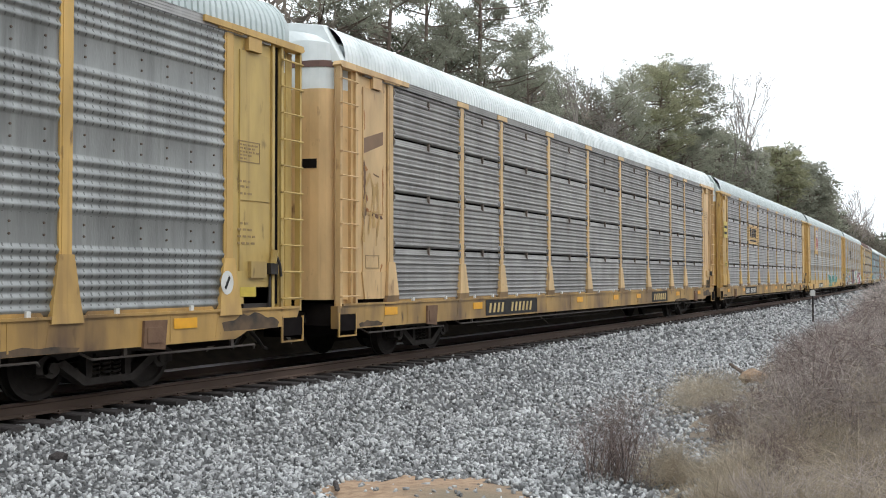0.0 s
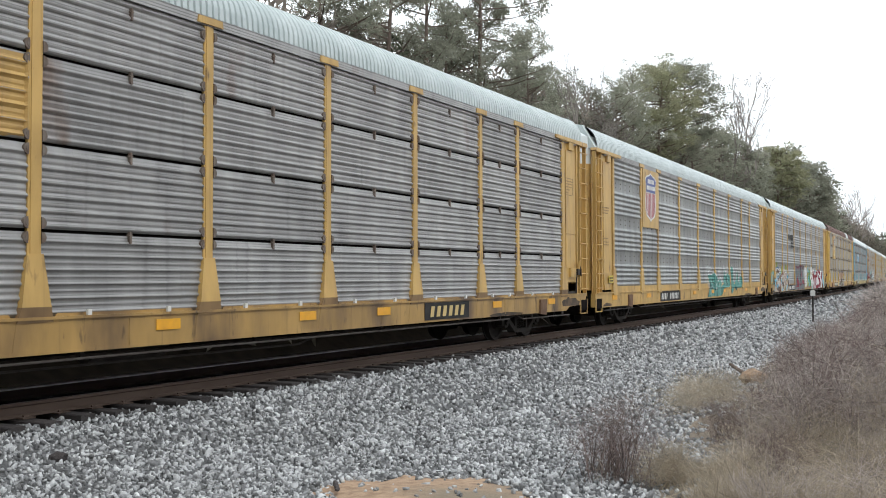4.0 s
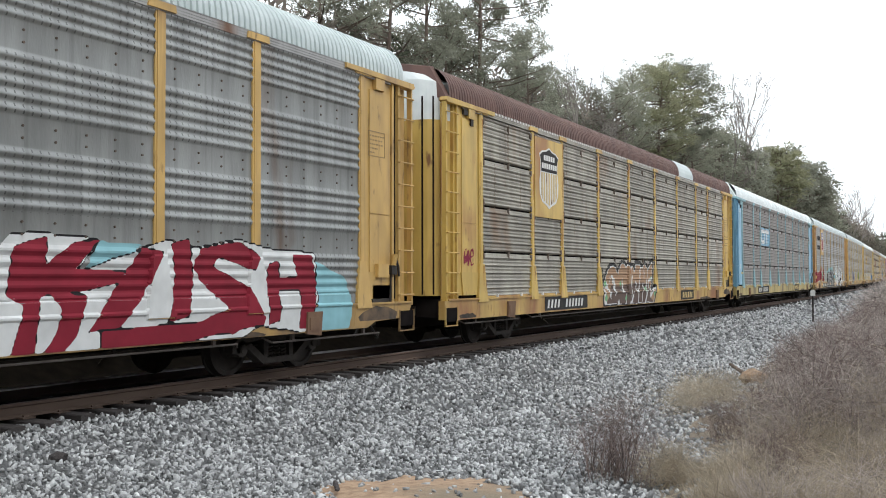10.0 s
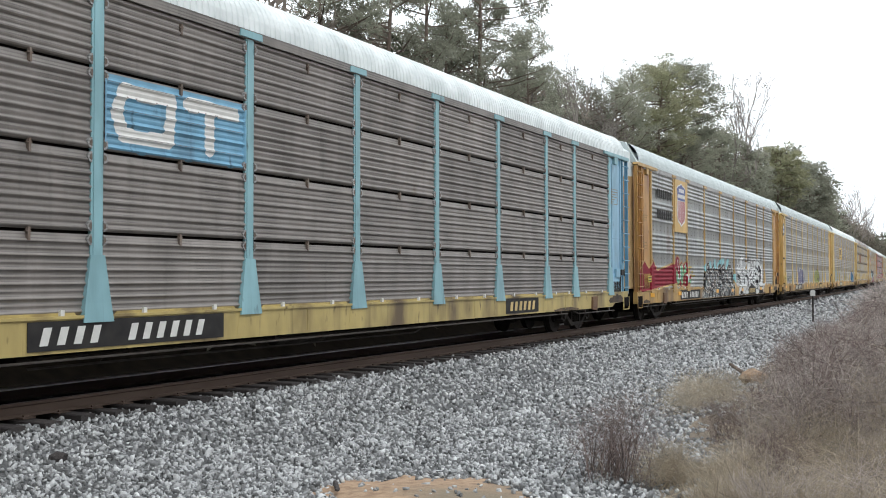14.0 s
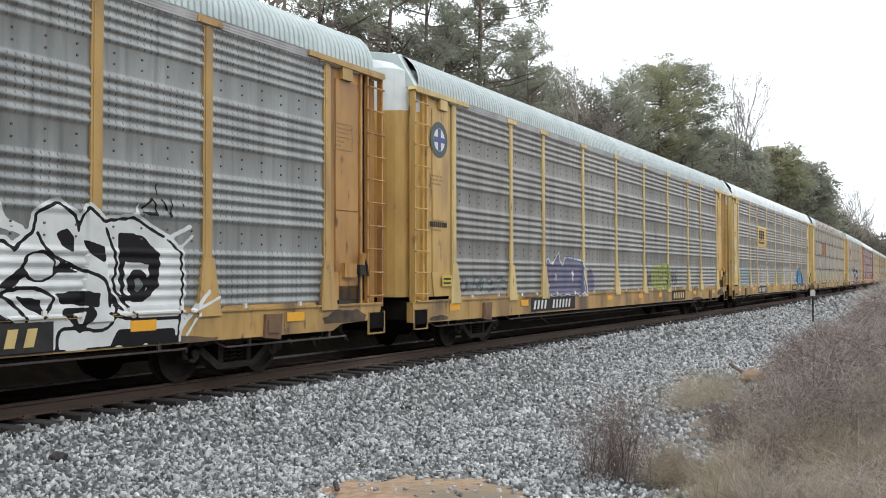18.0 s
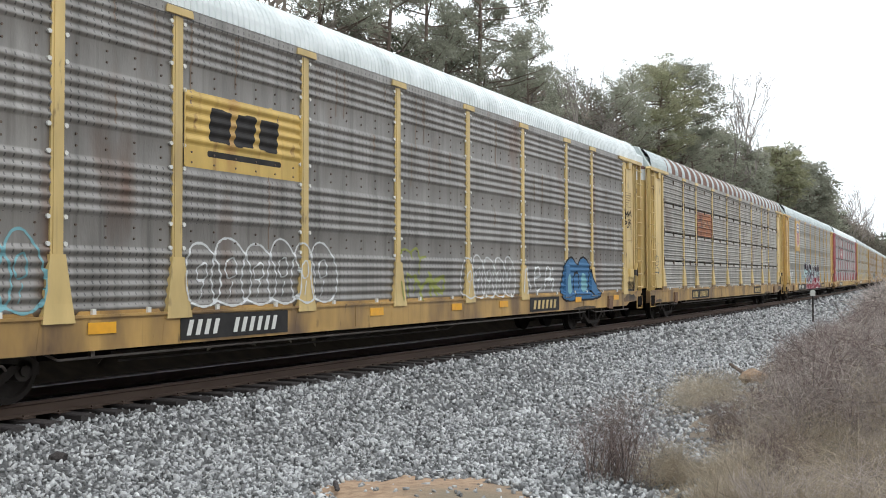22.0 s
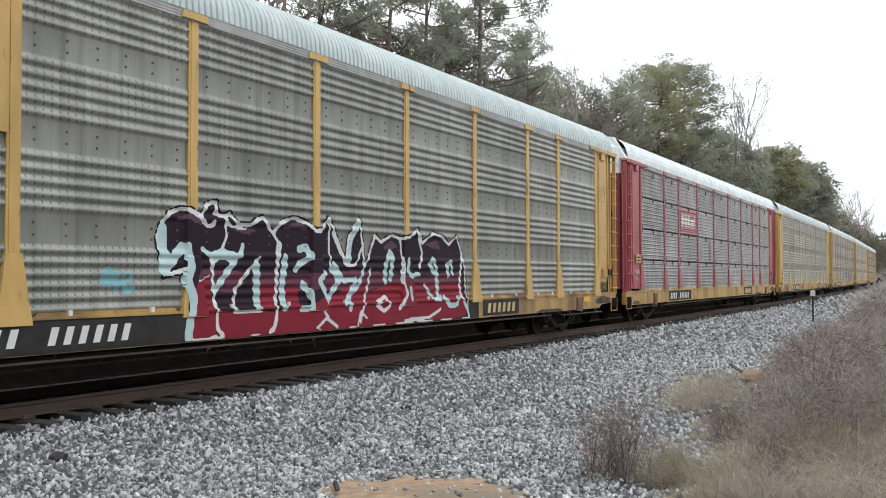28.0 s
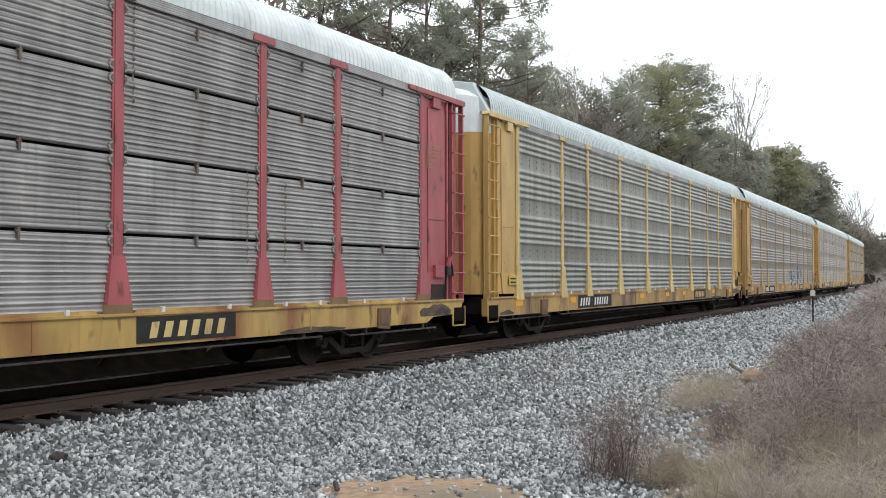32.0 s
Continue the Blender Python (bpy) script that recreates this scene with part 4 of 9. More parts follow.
def build_car(cfg):
    style, frame_m, door_m = cfg["style"], cfg["posts"], cfg["ends"]
    root = tagged(new("autorack_car"), cfg["label"], "railcar", "autorack cars of the train")
    # Solid core whose near-black colour gives the unlit interior.
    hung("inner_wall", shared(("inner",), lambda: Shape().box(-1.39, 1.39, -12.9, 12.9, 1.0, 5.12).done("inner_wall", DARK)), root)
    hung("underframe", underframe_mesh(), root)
    hung("brake_gear", brake_mesh(), root)
    for y0, y1, z, x in ((-9.2, 9.0, 0.53, 1.38), (9.6, 12.9, 0.5, 1.36), (-12.8, -9.7, 0.52, 1.36)):
        hung("brake_rod", shared(("rod", y0), lambda: Shape().path([(x - 0.1, y0, z + 0.08), (x, y0 + 0.12, z), (x, y1 - 0.12, z), (x - 0.1, y1, z - 0.06)], 0.017).box(x - 0.02, x + 0.02, y0 + 0.6, y0 + 0.66, z, 0.72).box(x - 0.02, x + 0.02, y1 - 0.66, y1 - 0.6, z, 0.72).done("brake_rod", ROD)), root, label="worn steel rod under the sill")
    for side in (0, 1):
        m = TURN if side else Matrix.Identity(4)
        hung("side_sill", sill_mesh(cfg["sill"], cfg.get("skirt")), root, m)
        for y in (-10.6, 10.6):
            hung("jacking_pad", shared(("pad",), lambda: Shape().prism([(-0.2, 0.95), (-0.22, 0.6), (0.16, 0.56), (0.2, 0.95)], 0, 1.50, 1.545).box(1.545, 1.56, -0.16, 0.1, 0.66, 0.86).done("jacking_pad", JACK)), root, m @ Matrix.Translation((0, y, 0)), "rust-brown jacking pad")
        hung("top_chord", shared(("chord", cfg["chord"].name), lambda: Shape().box(1.40, 1.49, -13.0, 13.0, 5.035, 5.175).done("top_chord", cfg["chord"])), root, m)
        for i, p in enumerate(POSTS):
            post = hung("post", post_mesh(frame_m), root, m @ Matrix.Translation((0, p, 0)))
            hung("post_foot", post_foot_mesh(frame_m, style == "B" and frame_m not in (PALEBLUE, BRIGHT)), post)
            hung("post_cap", post_cap_mesh(frame_m), post)
            if cfg.get("clips") and not side:
                hung("clip_strip", (clip_mesh if style == "B" else stud_mesh)(cfg["clips"], (1,) if i == 0 else ((-1,) if i == 9 else (-1, 1))), post)["kind"] = "stuff"
        for i, (a, b) in enumerate(zip(POSTS, POSTS[1:])):
            w, place = b - a - 0.18, m @ Matrix.Translation((0, (a + b) / 2, 0))
            if style == "A":
                hung("screen_panel", screen_mesh("A", 0, w, cfg["panel"]), root, place)
            else:
                for tier in range(4):
                    if side and tier:
                        break
                    hung("screen_panel", screen_mesh("B", tier, w, cfg["panel"]), root, place)
                if not side:
                    for z in (2.0, 3.01, 4.04, 4.86):
                        hung("latch", shared(("latch",), lambda: Shape().box(1.44, 1.492, -0.016, 0.016, -0.07, 0.085).box(1.44, 1.487, -0.032, 0.032, 0.03, 0.046).done("latch", BOLT_PLATE)), root, place @ Matrix.Translation((0, 0, z)))
    hung("roof", roof_mesh(cfg["roof"][0].name, cfg["roof"], cfg.get("banded", False)), root)
    for front in (1, 0):
        m = TURN if front else Matrix.Identity(4)

        def near(me):
            """Near-side mesh at this end."""
            return mirrored(me) if front else me

        hung("roof_cap", roof_cap_mesh(cfg.get("cap", cfg["roof"][0])), root, m @ Matrix.Translation((0, 0.22 if front else 0.0, 0)))
        door = door_m
        hung("end_door", end_door_mesh(cfg.get("doors", door)), root, m)
        far = mirrored(end_door_mesh(cfg.get("doors", door)))
        hung("end_door", far, root, m @ TURN)
        panel = hung("end_panel", near(end_panel_mesh(door_m, not front)), root)
        for word, me in end_trim(door_m, not front):
            hung(word, near(me), panel)
        hung("end_panel", near(end_panel_mesh(door_m)), root, TURN)
        lad = hung("ladder", near(ladder_mesh(cfg.get("ladder", door_m))), root)
        for y in (13.27, 13.74):
            hung("ladder_rail", near(ladder_rail_mesh(cfg.get("ladder", door_m), y)), lad)
        for k in range(10):
            hung("rung", near(rung_mesh(cfg.get("ladder", door_m))), lad, (0, 0, 1.18 + k * 0.41))
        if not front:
            # Solid near-black filler that paints the shade of the gap.
            hung("door_gap", shared(("gap",), lambda: Shape().box(1.30, 1.43, 13.09, 13.28, 1.1, 5.06).done("door_gap", DARK)), root, label="near-black block in place of the shaded gap beside the end door")
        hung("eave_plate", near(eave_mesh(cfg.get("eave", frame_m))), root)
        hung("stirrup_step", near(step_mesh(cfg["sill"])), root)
        # Black block on the sill paints the shaded hollow behind the step.
        hung("step_pocket", near(shared(("pocket",), lambda: Shape().box(1.42, 1.506, 13.3, 13.78, 0.6, 0.88).done("step_pocket", DARK))), root, label="near-black block in place of the shaded opening behind the step")
        hung("coupler", coupler_mesh(), root, m)
        if style == "B" or cfg.get("slots"):
            for z in cfg.get("slots", (3.36,)):
                # Black strip on the door paints the shade of the slot.
                hung("door_slot", near(shared(("slot", z), lambda: Shape().prism([(0.82, 13.87), (1.04, 13.82), (1.075, 13.85), (0.95, 13.89), (0.82, 13.912)], 2, z, z + 0.16).done("door_slot", DARK))), root, label="near-black strip in place of the shaded handle slot")
        if front and cfg.get("header"):
            hung("door_header", near(shared(("header",), lambda: Shape().prism([(1.41, 13.2), (1.40, 13.36), (1.367, 13.53), (1.31, 13.66), (1.22, 13.77), (1.11, 13.84), (0.955, 13.892), (0.75, 13.922), (0.3, 13.945), (0.3, 13.9), (0.75, 13.88), (0.95, 13.84), (1.1, 13.79), (1.2, 13.72), (1.28, 13.63), (1.33, 13.5), (1.36, 13.36), (1.37, 13.2)], 2, 5.09, 5.2).done("door_header", ROOF_BROWN))), root, label="rust-brown door header")
        if front and cfg.get("leaves"):
            for x, y in ((1.2, 13.77), (1.0, 13.87)):
                # Black strips on the door paint the shade between its leaves.
                hung("leaf_gap", near(shared(("leaf", x), lambda: Shape().prism([(x + 0.012, y - 0.03), (x + 0.022, y - 0.008), (x - 0.004, y + 0.012), (x - 0.016, y)], 2, 1.15, 5.2).done("leaf_gap", DARK))), root, label="near-black strip in place of the shaded gap between the door leaves")
            hung("hook", near(shared(("hook",), lambda: Shape().box(1.44, 1.50, 12.5, 12.62, 4.72, 5.0).box(1.44, 1.50, 12.5, 12.95, 4.92, 5.02).done("hook", STEEL))), root, label="blackened steel hook")
        truck = hung("truck", bolster_mesh(), root, (0, -10.23 if front else 10.23, 0))
        for mm in (Matrix.Identity(4), TURN):
            hung("side_frame", side_frame_mesh(), truck, mm)
            hung("spring", spring_mesh(), truck, mm)
            for y in (-0.9, 0.9):
                hung("bearing", bearing_mesh(), truck, mm @ Matrix.Translation((0, y, 0.42)))
    rng = random.Random(cfg["k"] + 90)
    for a, b, z0, z1 in ((11.9, 13.2, 0.74, 1.0), (-13.2, -12.4, 0.645, 0.76), (7.6, 9.4, 0.625, 0.72)):
        n = 9
        edge = [(a + (b - a) * i / n, z1 - (z1 - z0) * (rng.uniform(0.0, 0.25) + 0.5 * abs(2 * i / n - 1) ** 2)) for i in range(n + 1)]
        flat("grease_stain", [(a + 0.05, z0)] + smooth(edge) + [(b - 0.05, z0)], 1.5025, GREASE, root, 0.001, "black greasy stain")
    wheels = []
    for y in (-11.13, -9.33, 9.33, 11.13):
        axle = hung("wheelset", shared(("axle",), lambda: Shape().wheel(-0.85, 0.85, 0, 0, 0.08, 10).done("wheelset", WHEEL)), root, (0, y, 0.42))
        wheels.append(axle)
        hung("wheel", wheel_mesh(), axle)
        hung("wheel", wheel_mesh(), axle, TURN)
    hung("hand_brake", shared(("handbrake", door_m.name), lambda: Shape().box(1.445, 1.535, 12.5, 12.86, 1.5, 1.74, 0).box(1.44, 1.475, 12.4, 13.1, 1.02, 1.36, 1).tube((1.54, 13.0, 1.72), (1.57, 13.02, 1.92), 0.05, 8, 0).box(1.45, 1.56, 12.93, 13.1, 1.55, 1.72, 1).path([(1.55, 13.02, 1.9), (1.56, 13.14, 1.7), (1.55, 13.18, 1.52)], 0.022, 6, 1).path([(1.5, 12.98, 1.55), (1.5, 12.95, 1.05)], 0.018, 5, 1).done("hand_brake", door_m, STEEL)), root, label="hand brake housing with a steel crank")
    if cfg.get("rust_runs"):
        for i, p in enumerate(POSTS):
            for z in (4.95, 4.0, 3.0, 1.75):
                if rng.random() < 0.75:
                    w, h, c = rng.uniform(0.012, 0.03), rng.uniform(0.35, 0.85), p + rng.uniform(-0.05, 0.05)
                    flat("rust_streak", [(c - w, z), (c - w * 0.6, z - h * 0.5), (c - 0.004, z - h), (c + 0.006, z - h * 0.9), (c + w * 0.5, z - h * 0.4), (c + w, z)], 1.4865 if z > 1.8 else 1.5145, RUSTRUN, root, 0.001)
    # number board and owner's board on the sill
    if cfg.get("black"):
        a, b = (q - MID for q in cfg["black"])
        flat("black_sill_paint", [(a, 0.63), (b, 0.63), (b, 1.015), (a, 1.015)], 1.5045, BLACKP, root)
    if cfg.get("board"):
        a, b = (u - MID for u in cfg["board"])
        plate = flat("number_board", [(a, 0.66), (b, 0.66), (b, 1.0), (a, 1.0)], 1.509, BLACKP, root)
        k = (b - a) / 2.9
        for word, count, off in (("mark_lettering", 4, 0.14), ("number_lettering", 6, 1.32)):
            bars(word, glyph_bars(count, a + off * k, 0.72, 0.1 * k, 0.21, 0.115 * k, 0.3), 1.516, cfg.get("ink", WHITEP), plate, "pale slanted lettering bars")
    if cfg.get("tail"):
        a, b = (u - MID for u in cfg["tail"])
        plate = flat("owner_board", [(a, 0.66), (b, 0.66), (b, 1.0), (a, 1.0)], 1.509, BLACKP, root)
        k = (b - a) / 2.0
        bars("owner_lettering", glyph_bars(6, a + 0.22 * k, 0.72, 0.14 * k, 0.21, 0.13 * k, 0.25), 1.516, cfg.get("tail_ink", CREAM), plate)
    for u in cfg.get("reflectors", ()):
        flat("reflector", [(u - MID - 0.22, 0.82), (u - MID + 0.22, 0.82), (u - MID + 0.22, 0.96), (u - MID - 0.22, 0.96)], 1.512, ORANGE, root, label="orange reflective strip")
    for u, w, z, h, mat in cfg.get("stickers", ()):
        st = flat("sticker", [(u - MID - w / 2, z), (u - MID + w / 2, z), (u - MID + w / 2, z + h), (u - MID - w / 2, z + h)], 1.512, mat, root)
        if mat in (LABEL, BRIGHT):
            bars("sticker_lettering", [[(u - MID - w * 0.36, z + h * q), (u - MID + w * 0.36, z + h * q), (u - MID + w * 0.36, z + h * (q + 0.16)), (u - MID - w * 0.36, z + h * (q + 0.16))] for q in (0.2, 0.58)], 1.518, BLACKP, st)
    # framed stencil box on the trailing end
    rows = []
    a, b, z0, z1 = cfg.get("box", (26.7, 27.25, 3.66, 4.1))
    ink = cfg.get("stencil_ink", STENCIL)
    for i, end in enumerate((0.94, 0.86, 0.94, 0.6, 0.42)):
        y, z = a + 0.05, z1 - (z1 - z0) * (0.19 + 0.17 * i)
        while y < a + (b - a) * end - 0.04:
            w = 0.03 + 0.05 * ((y * 7.3 + i * 0.37) % 1)
            rows.append([(y - MID, z), (y + w - MID, z), (y + w - MID, z + 0.024), (y - MID, z + 0.024)])
            y += w + 0.03
    bars("stencil", rows, 1.4685, ink, root, "small stencilled lettering in bars")["kind"] = "stuff"
    rows = [[(p - MID, z), (q - MID, z), (q - MID, z + h), (p - MID, z + h)] for p, q, z, h in ((a, b, z0, 0.014), (a, b, z1, 0.014), (a, a + 0.014, z0 + 0.014, z1 - z0 - 0.014), (b - 0.014, b, z0 + 0.014, z1 - z0 - 0.014))]
    bars("stencil_frame", rows, 1.4685, ink, root)
    if cfg.get("stencils"):
        rows = []
        rng = random.Random(cfg["k"] + 50)
        for u0, u1, z in cfg["stencils"]:
            u = u0
            while u < u1:
                w = rng.uniform(0.04, 0.1)
                rows.append([(u - MID, z), (u + w - MID, z), (u + w - MID, z + 0.032), (u - MID, z + 0.032)])
                u += w + 0.04
        bars("stencil", rows, 1.4685, cfg.get("stencil_ink", STENCIL), root, "small stencilled lettering in bars")["kind"] = "stuff"
    return root, wheels


def panel_plate(root, bay, z0, z1, mat, x=1.499, label=""):
    a, b = POSTS[bay] + 0.09, POSTS[bay + 1] - 0.09
    return hung("logo_panel", Shape().box(1.46, x, a, b, z0, z1).done("logo_panel", mat), root, label=label)


# ---- the train ----
def rack(k, style, label, **kw):
    cfg = dict(k=k, style=style, label=label, posts=YELLOW, ends=YELLOW, sill=SILL, panel=GREY_A, roof=(ROOF_GALV,), chord=GREY_B, board=(6.3, 9.2), tail=(19.1, 21.0),
               reflectors=(2.3, 5.9, 12.2, 15.3, 17.6, 22.4, 25.6), stickers=((1.95, 0.42, 1.32, 0.22, LABEL),))
    cfg.update(kw)
    return cfg


ST = ((1.35, 1.85, 3.5), (1.35, 1.85, 3.42), (1.35, 1.8, 3.34), (1.4, 1.8, 2.6), (1.4, 1.8, 2.5), (1.4, 1.8, 2.42))
CARS = [
    rack(-1, "A", "yellow-framed autorack railcar with grey galvanised screen panels", ends=OLIVE_YELLOW, box=(26.7, 27.2, 3.2, 3.5),
         stencils=((26.74, 26.98, 2.9), (26.76, 26.96, 2.82), (26.76, 27.0, 2.72), (26.76, 26.92, 2.28), (26.7, 27.05, 2.19), (26.7, 27.05, 2.09), (26.7, 27.05, 1.99))),
    rack(0, "B", "faded orange autorack railcar with ash grey screens and white roof", posts=PEACH, ends=PEACH, panel=ASH_B, roof=(ROOF_WHITE,), chord=ASH_B, clips=GREY_B, ink=CREAM, header=True, stickers=()),
    rack(1, "B", "yellow autorack railcar with grey ribbed screens and emblem panel", panel=GREY_B, chord=GREY_B, clips=BOLT_PLATE, stickers=((1.75, 0.7, 3.2, 0.7, LABEL), (1.8, 0.45, 1.95, 0.2, LABEL))),
    rack(2, "A", "yellow-framed autorack railcar with shield emblem and teal graffiti", skirt=YELLOW, sill=YELLOW, tail=None, board=(7.3, 10.0), stencils=ST),
    rack(3, "A", "autorack railcar with galvanised screens covered in colourful graffiti", skirt=GREY_A, reflectors=(), tail=None, board=(7.3, 10.0), stencils=ST, stickers=()),
    rack(4, "B", "bright yellow autorack railcar with brown screens and rusted roof", posts=BRIGHT, ends=BRIGHT, panel=BROWN_B, roof=(ROOF_BROWN,), chord=BROWN_B, board=(5.9, 9.0), sill=RUSTY_YELLOW, rust_runs=True, leaves=True, slots=(), clips=BOLT_PLATE, box=(26.72, 27.42, 3.5, 4.05), stencils=((26.75, 27.4, 3.22), (26.75, 27.35, 3.12), (26.8, 27.3, 2.94), (26.8, 27.3, 2.84), (26.9, 27.2, 2.52)), reflectors=(), stickers=()),
    rack(5, "B", "sky blue autorack railcar with dark screens and white roof", posts=PALEBLUE, ends=SKYBLUE, ladder=BLUE, doors=NAVY, leaves=True, slots=(), panel=DARK_B, roof=(ROOF_WHITE,), chord=DARK_B, cap=ROOF_WHITE, sill=SILL_PALE, board=(6.2, 9.5), reflectors=(), clips=GREY_B, stickers=((1.95, 0.5, 1.62, 0.09, CREAM),)),
    rack(6, "A", "orange-yellow autorack railcar with shield emblem and black white graffiti", posts=OCHRE, ends=RUST_ORANGE, doors=PEACH, board=(6.0, 9.1), stencils=ST),
    rack(7, "A", "yellow autorack railcar with round emblem and faint purple graffiti", posts=CREAM, ends=YELLOW, panel=GREY_WARM, board=(6.3, 9.3), stencils=ST),
    rack(8, "A", "pale yellow autorack railcar with rust-streaked screens and white roof", posts=CREAM, ends=CREAM, panel=GREY_RUST, roof=(ROOF_WHITE,), chord=GREY_RUST, clips=WHITEP, board=(7.25, 9.6), stencils=ST, stickers=(), slots=(4.27, 2.57)),
    rack(9, "B", "cream autorack railcar with grey screens and rust-banded roof", posts=CREAM, ends=CREAM, panel=TAUPE_B, roof=(ROOF_GALV, ROOF_RUST), banded=True, chord=TAUPE_B, clips=BOLT_PLATE, sill=SILL, ink=CREAM, reflectors=(), stickers=(), header=True, slots=(4.27, 2.57), stencils=((26.72, 26.95, 2.72), (26.72, 27.05, 2.62), (26.72, 27.0, 2.52))),
    rack(10, "A", "yellow autorack railcar with shield emblem and red black graffiti", panel=GREY_OLIVE, reflectors=(5.3, 25.6), board=(6.3, 9.3), black=(6.2, 18.9), stencils=ST),
    rack(11, "B", "faded red autorack railcar with grey ribbed screens and white roof", posts=RED, ends=RED, doors=DKRED, panel=FINE_B, roof=(ROOF_WHITE,), chord=FINE_B, clips=GREY_B, sill=RUSTY_YELLOW, board=(5.6, 8.8), stickers=((1.9, 0.5, 1.95, 0.26, BRIGHT),), reflectors=()),
    rack(12, "A", "cream-posted autorack railcar with olive grey screens and ochre ends", posts=CREAM, ends=YELLOW, panel=GREY_OLIVE, board=(6.3, 9.1)),
    rack(13, "A", "ochre-framed autorack railcar with grey screens", posts=OCHRE, ends=OCHRE, panel=GREY_RUST),
    rack(14, "A", "orange-framed autorack railcar with galvanised screens", posts=PEACH, ends=OCHRE),
    rack(15, "B", "brown-framed autorack railcar at the end of the train", posts=OCHRE, ends=OCHRE, panel=BROWN_B),
]
SLACK = {0: -0.03, 1: 0.14, 2: -0.18, 3: -0.06, 4: 0.19, 5: 0.02, 6: -0.09, 7: -0.05, 8: 0.06, 10: 0.04, 11: -0.06, 12: 0.03}
TRAIN = []
for cfg in CARS:
    root, wheels = build_car(cfg)
    TRAIN.append((cfg["k"], root, wheels))
BY_K = {k: root for k, root, _ in TRAIN}

# emblems
for k, z0 in ((2, 3.12), (6, 3.12), (10, 3.12)):
    plate = panel_plate(BY_K[k], 1, z0, 5.03, YELLOW, label="yellow panel with a shield emblem")
    shield(plate, (POSTS[1] + POSTS[2]) / 2, z0 + 0.2, 1.3, 1.62)
plate = panel_plate(BY_K[4], 1, 2.98, 4.95, BRIGHT, label="yellow panel with a faded shield emblem")
shield(plate, (POSTS[1] + POSTS[2]) / 2, 3.2, 1.3, 1.55, faded=True)


# ---- graffiti ----
def spray(name, c):
    return material("spray_" + name, c, 0.7, spec=0.2, second=tuple(x * 0.75 for x in c), scale=3, amount=0.5)


TEAL, CYAN, LIME = spray("teal", (0.13, 0.33, 0.29)), spray("cyan", (0.22, 0.45, 0.5)), spray("lime", (0.27, 0.31, 0.07))
MAROON, PLUM, GREEN = spray("maroon", (0.26, 0.03, 0.06)), spray("plum", (0.1, 0.06, 0.09)), spray("green", (0.05, 0.26, 0.08))
SPWHITE, SPBLACK, SPBLUE = spray("white", (0.7, 0.72, 0.72)), spray("black", (0.012, 0.011, 0.013)), spray("blue", (0.06, 0.17, 0.33))
VIOLET, TAN, SLATE = spray("violet", (0.17, 0.16, 0.23)), spray("tan", (0.42, 0.27, 0.17)), spray("slate", (0.12, 0.15, 0.16))


def u(x):
    return x - MID


BARNBROWN, OLIVEP, ROSE = spray("brown", (0.13, 0.09, 0.075)), spray("olive", (0.27, 0.22, 0.09)), spray("rose", (0.36, 0.17, 0.15))
MINT, SKYP, PALE = spray("mint", (0.2, 0.45, 0.24)), spray("sky", (0.16, 0.45, 0.62)), spray("pale", (0.5, 0.44, 0.36))
CRIMSON, STORM, DUN = spray("crimson", (0.24, 0.018, 0.035)), spray("storm", (0.16, 0.18, 0.18)), spray("dun", (0.27, 0.18, 0.12))

# teal throw-up with white scribbles over it
DEEPTEAL = spray("deep_teal", (0.05, 0.13, 0.12))
lay = []
lay.append(area(TEAL, 0.0, (14.63, 1.59), (14.98, 1.61), (15.34, 1.59), (15.37, 1.65), (15.69, 1.65), (15.83, 1.61), (16.06, 1.50), (16.36, 1.58), (16.45, 1.37), (16.67, 1.35), (16.76, 1.39), (17.06, 1.35), (17.15, 1.20), (16.93, 1.06), (17.46, 1.19), (17.60, 1.28), (17.63, 1.58), (17.70, 1.93), (17.85, 1.65), (18.03, 1.58), (18.48, 1.67), (18.64, 1.58), (18.68, 1.08), (18.48, 1.04), (17.53, 1.00), (17.26, 0.78), (16.80, 0.68), (16.07, 0.67), (15.29, 0.70), (14.88, 0.66), (14.38, 0.68), (14.78, 1.10), (14.68, 1.39)))
lay.append(area(TEAL, 0.0, (18.88, 1.08), (19.08, 1.86), (19.20, 1.96), (19.63, 1.92), (19.67, 1.63), (19.63, 1.15), (19.89, 1.20), (20.26, 1.39), (20.54, 1.89), (20.64, 1.39), (20.83, 1.18), (20.98, 1.38), (21.44, 1.64), (21.49, 1.22), (21.34, 0.99), (19.63, 0.96), (19.29, 0.74), (19.04, 0.72)))
lay.append(area(DEEPTEAL, 0.0, (14.88, 1.24), (15.01, 1.28), (15.19, 0.98), (15.08, 0.95)))
lay.append(area(DEEPTEAL, 0.0, (15.53, 1.27), (15.70, 1.31), (15.61, 1.00), (15.48, 1.04)))
lay.append(area(DEEPTEAL, 0.0, (16.12, 1.42), (16.30, 1.42), (16.18, 1.22)))
lay.append(area(DEEPTEAL, 0.0, (16.36, 1.26), (16.67, 1.25), (16.42, 1.09)))
lay.append(area(DEEPTEAL, 0.0, (17.95, 1.47), (18.33, 1.45), (18.25, 1.18), (18.10, 1.23)))
lay.append(area(DEEPTEAL, 0.0, (19.81, 1.05), (20.45, 0.99), (20.08, 0.85)))
lay.append(curve(SPBLACK, 0.022, (14.63, 1.57), (14.78, 1.28), (14.96, 1.02), (14.88, 0.68)))
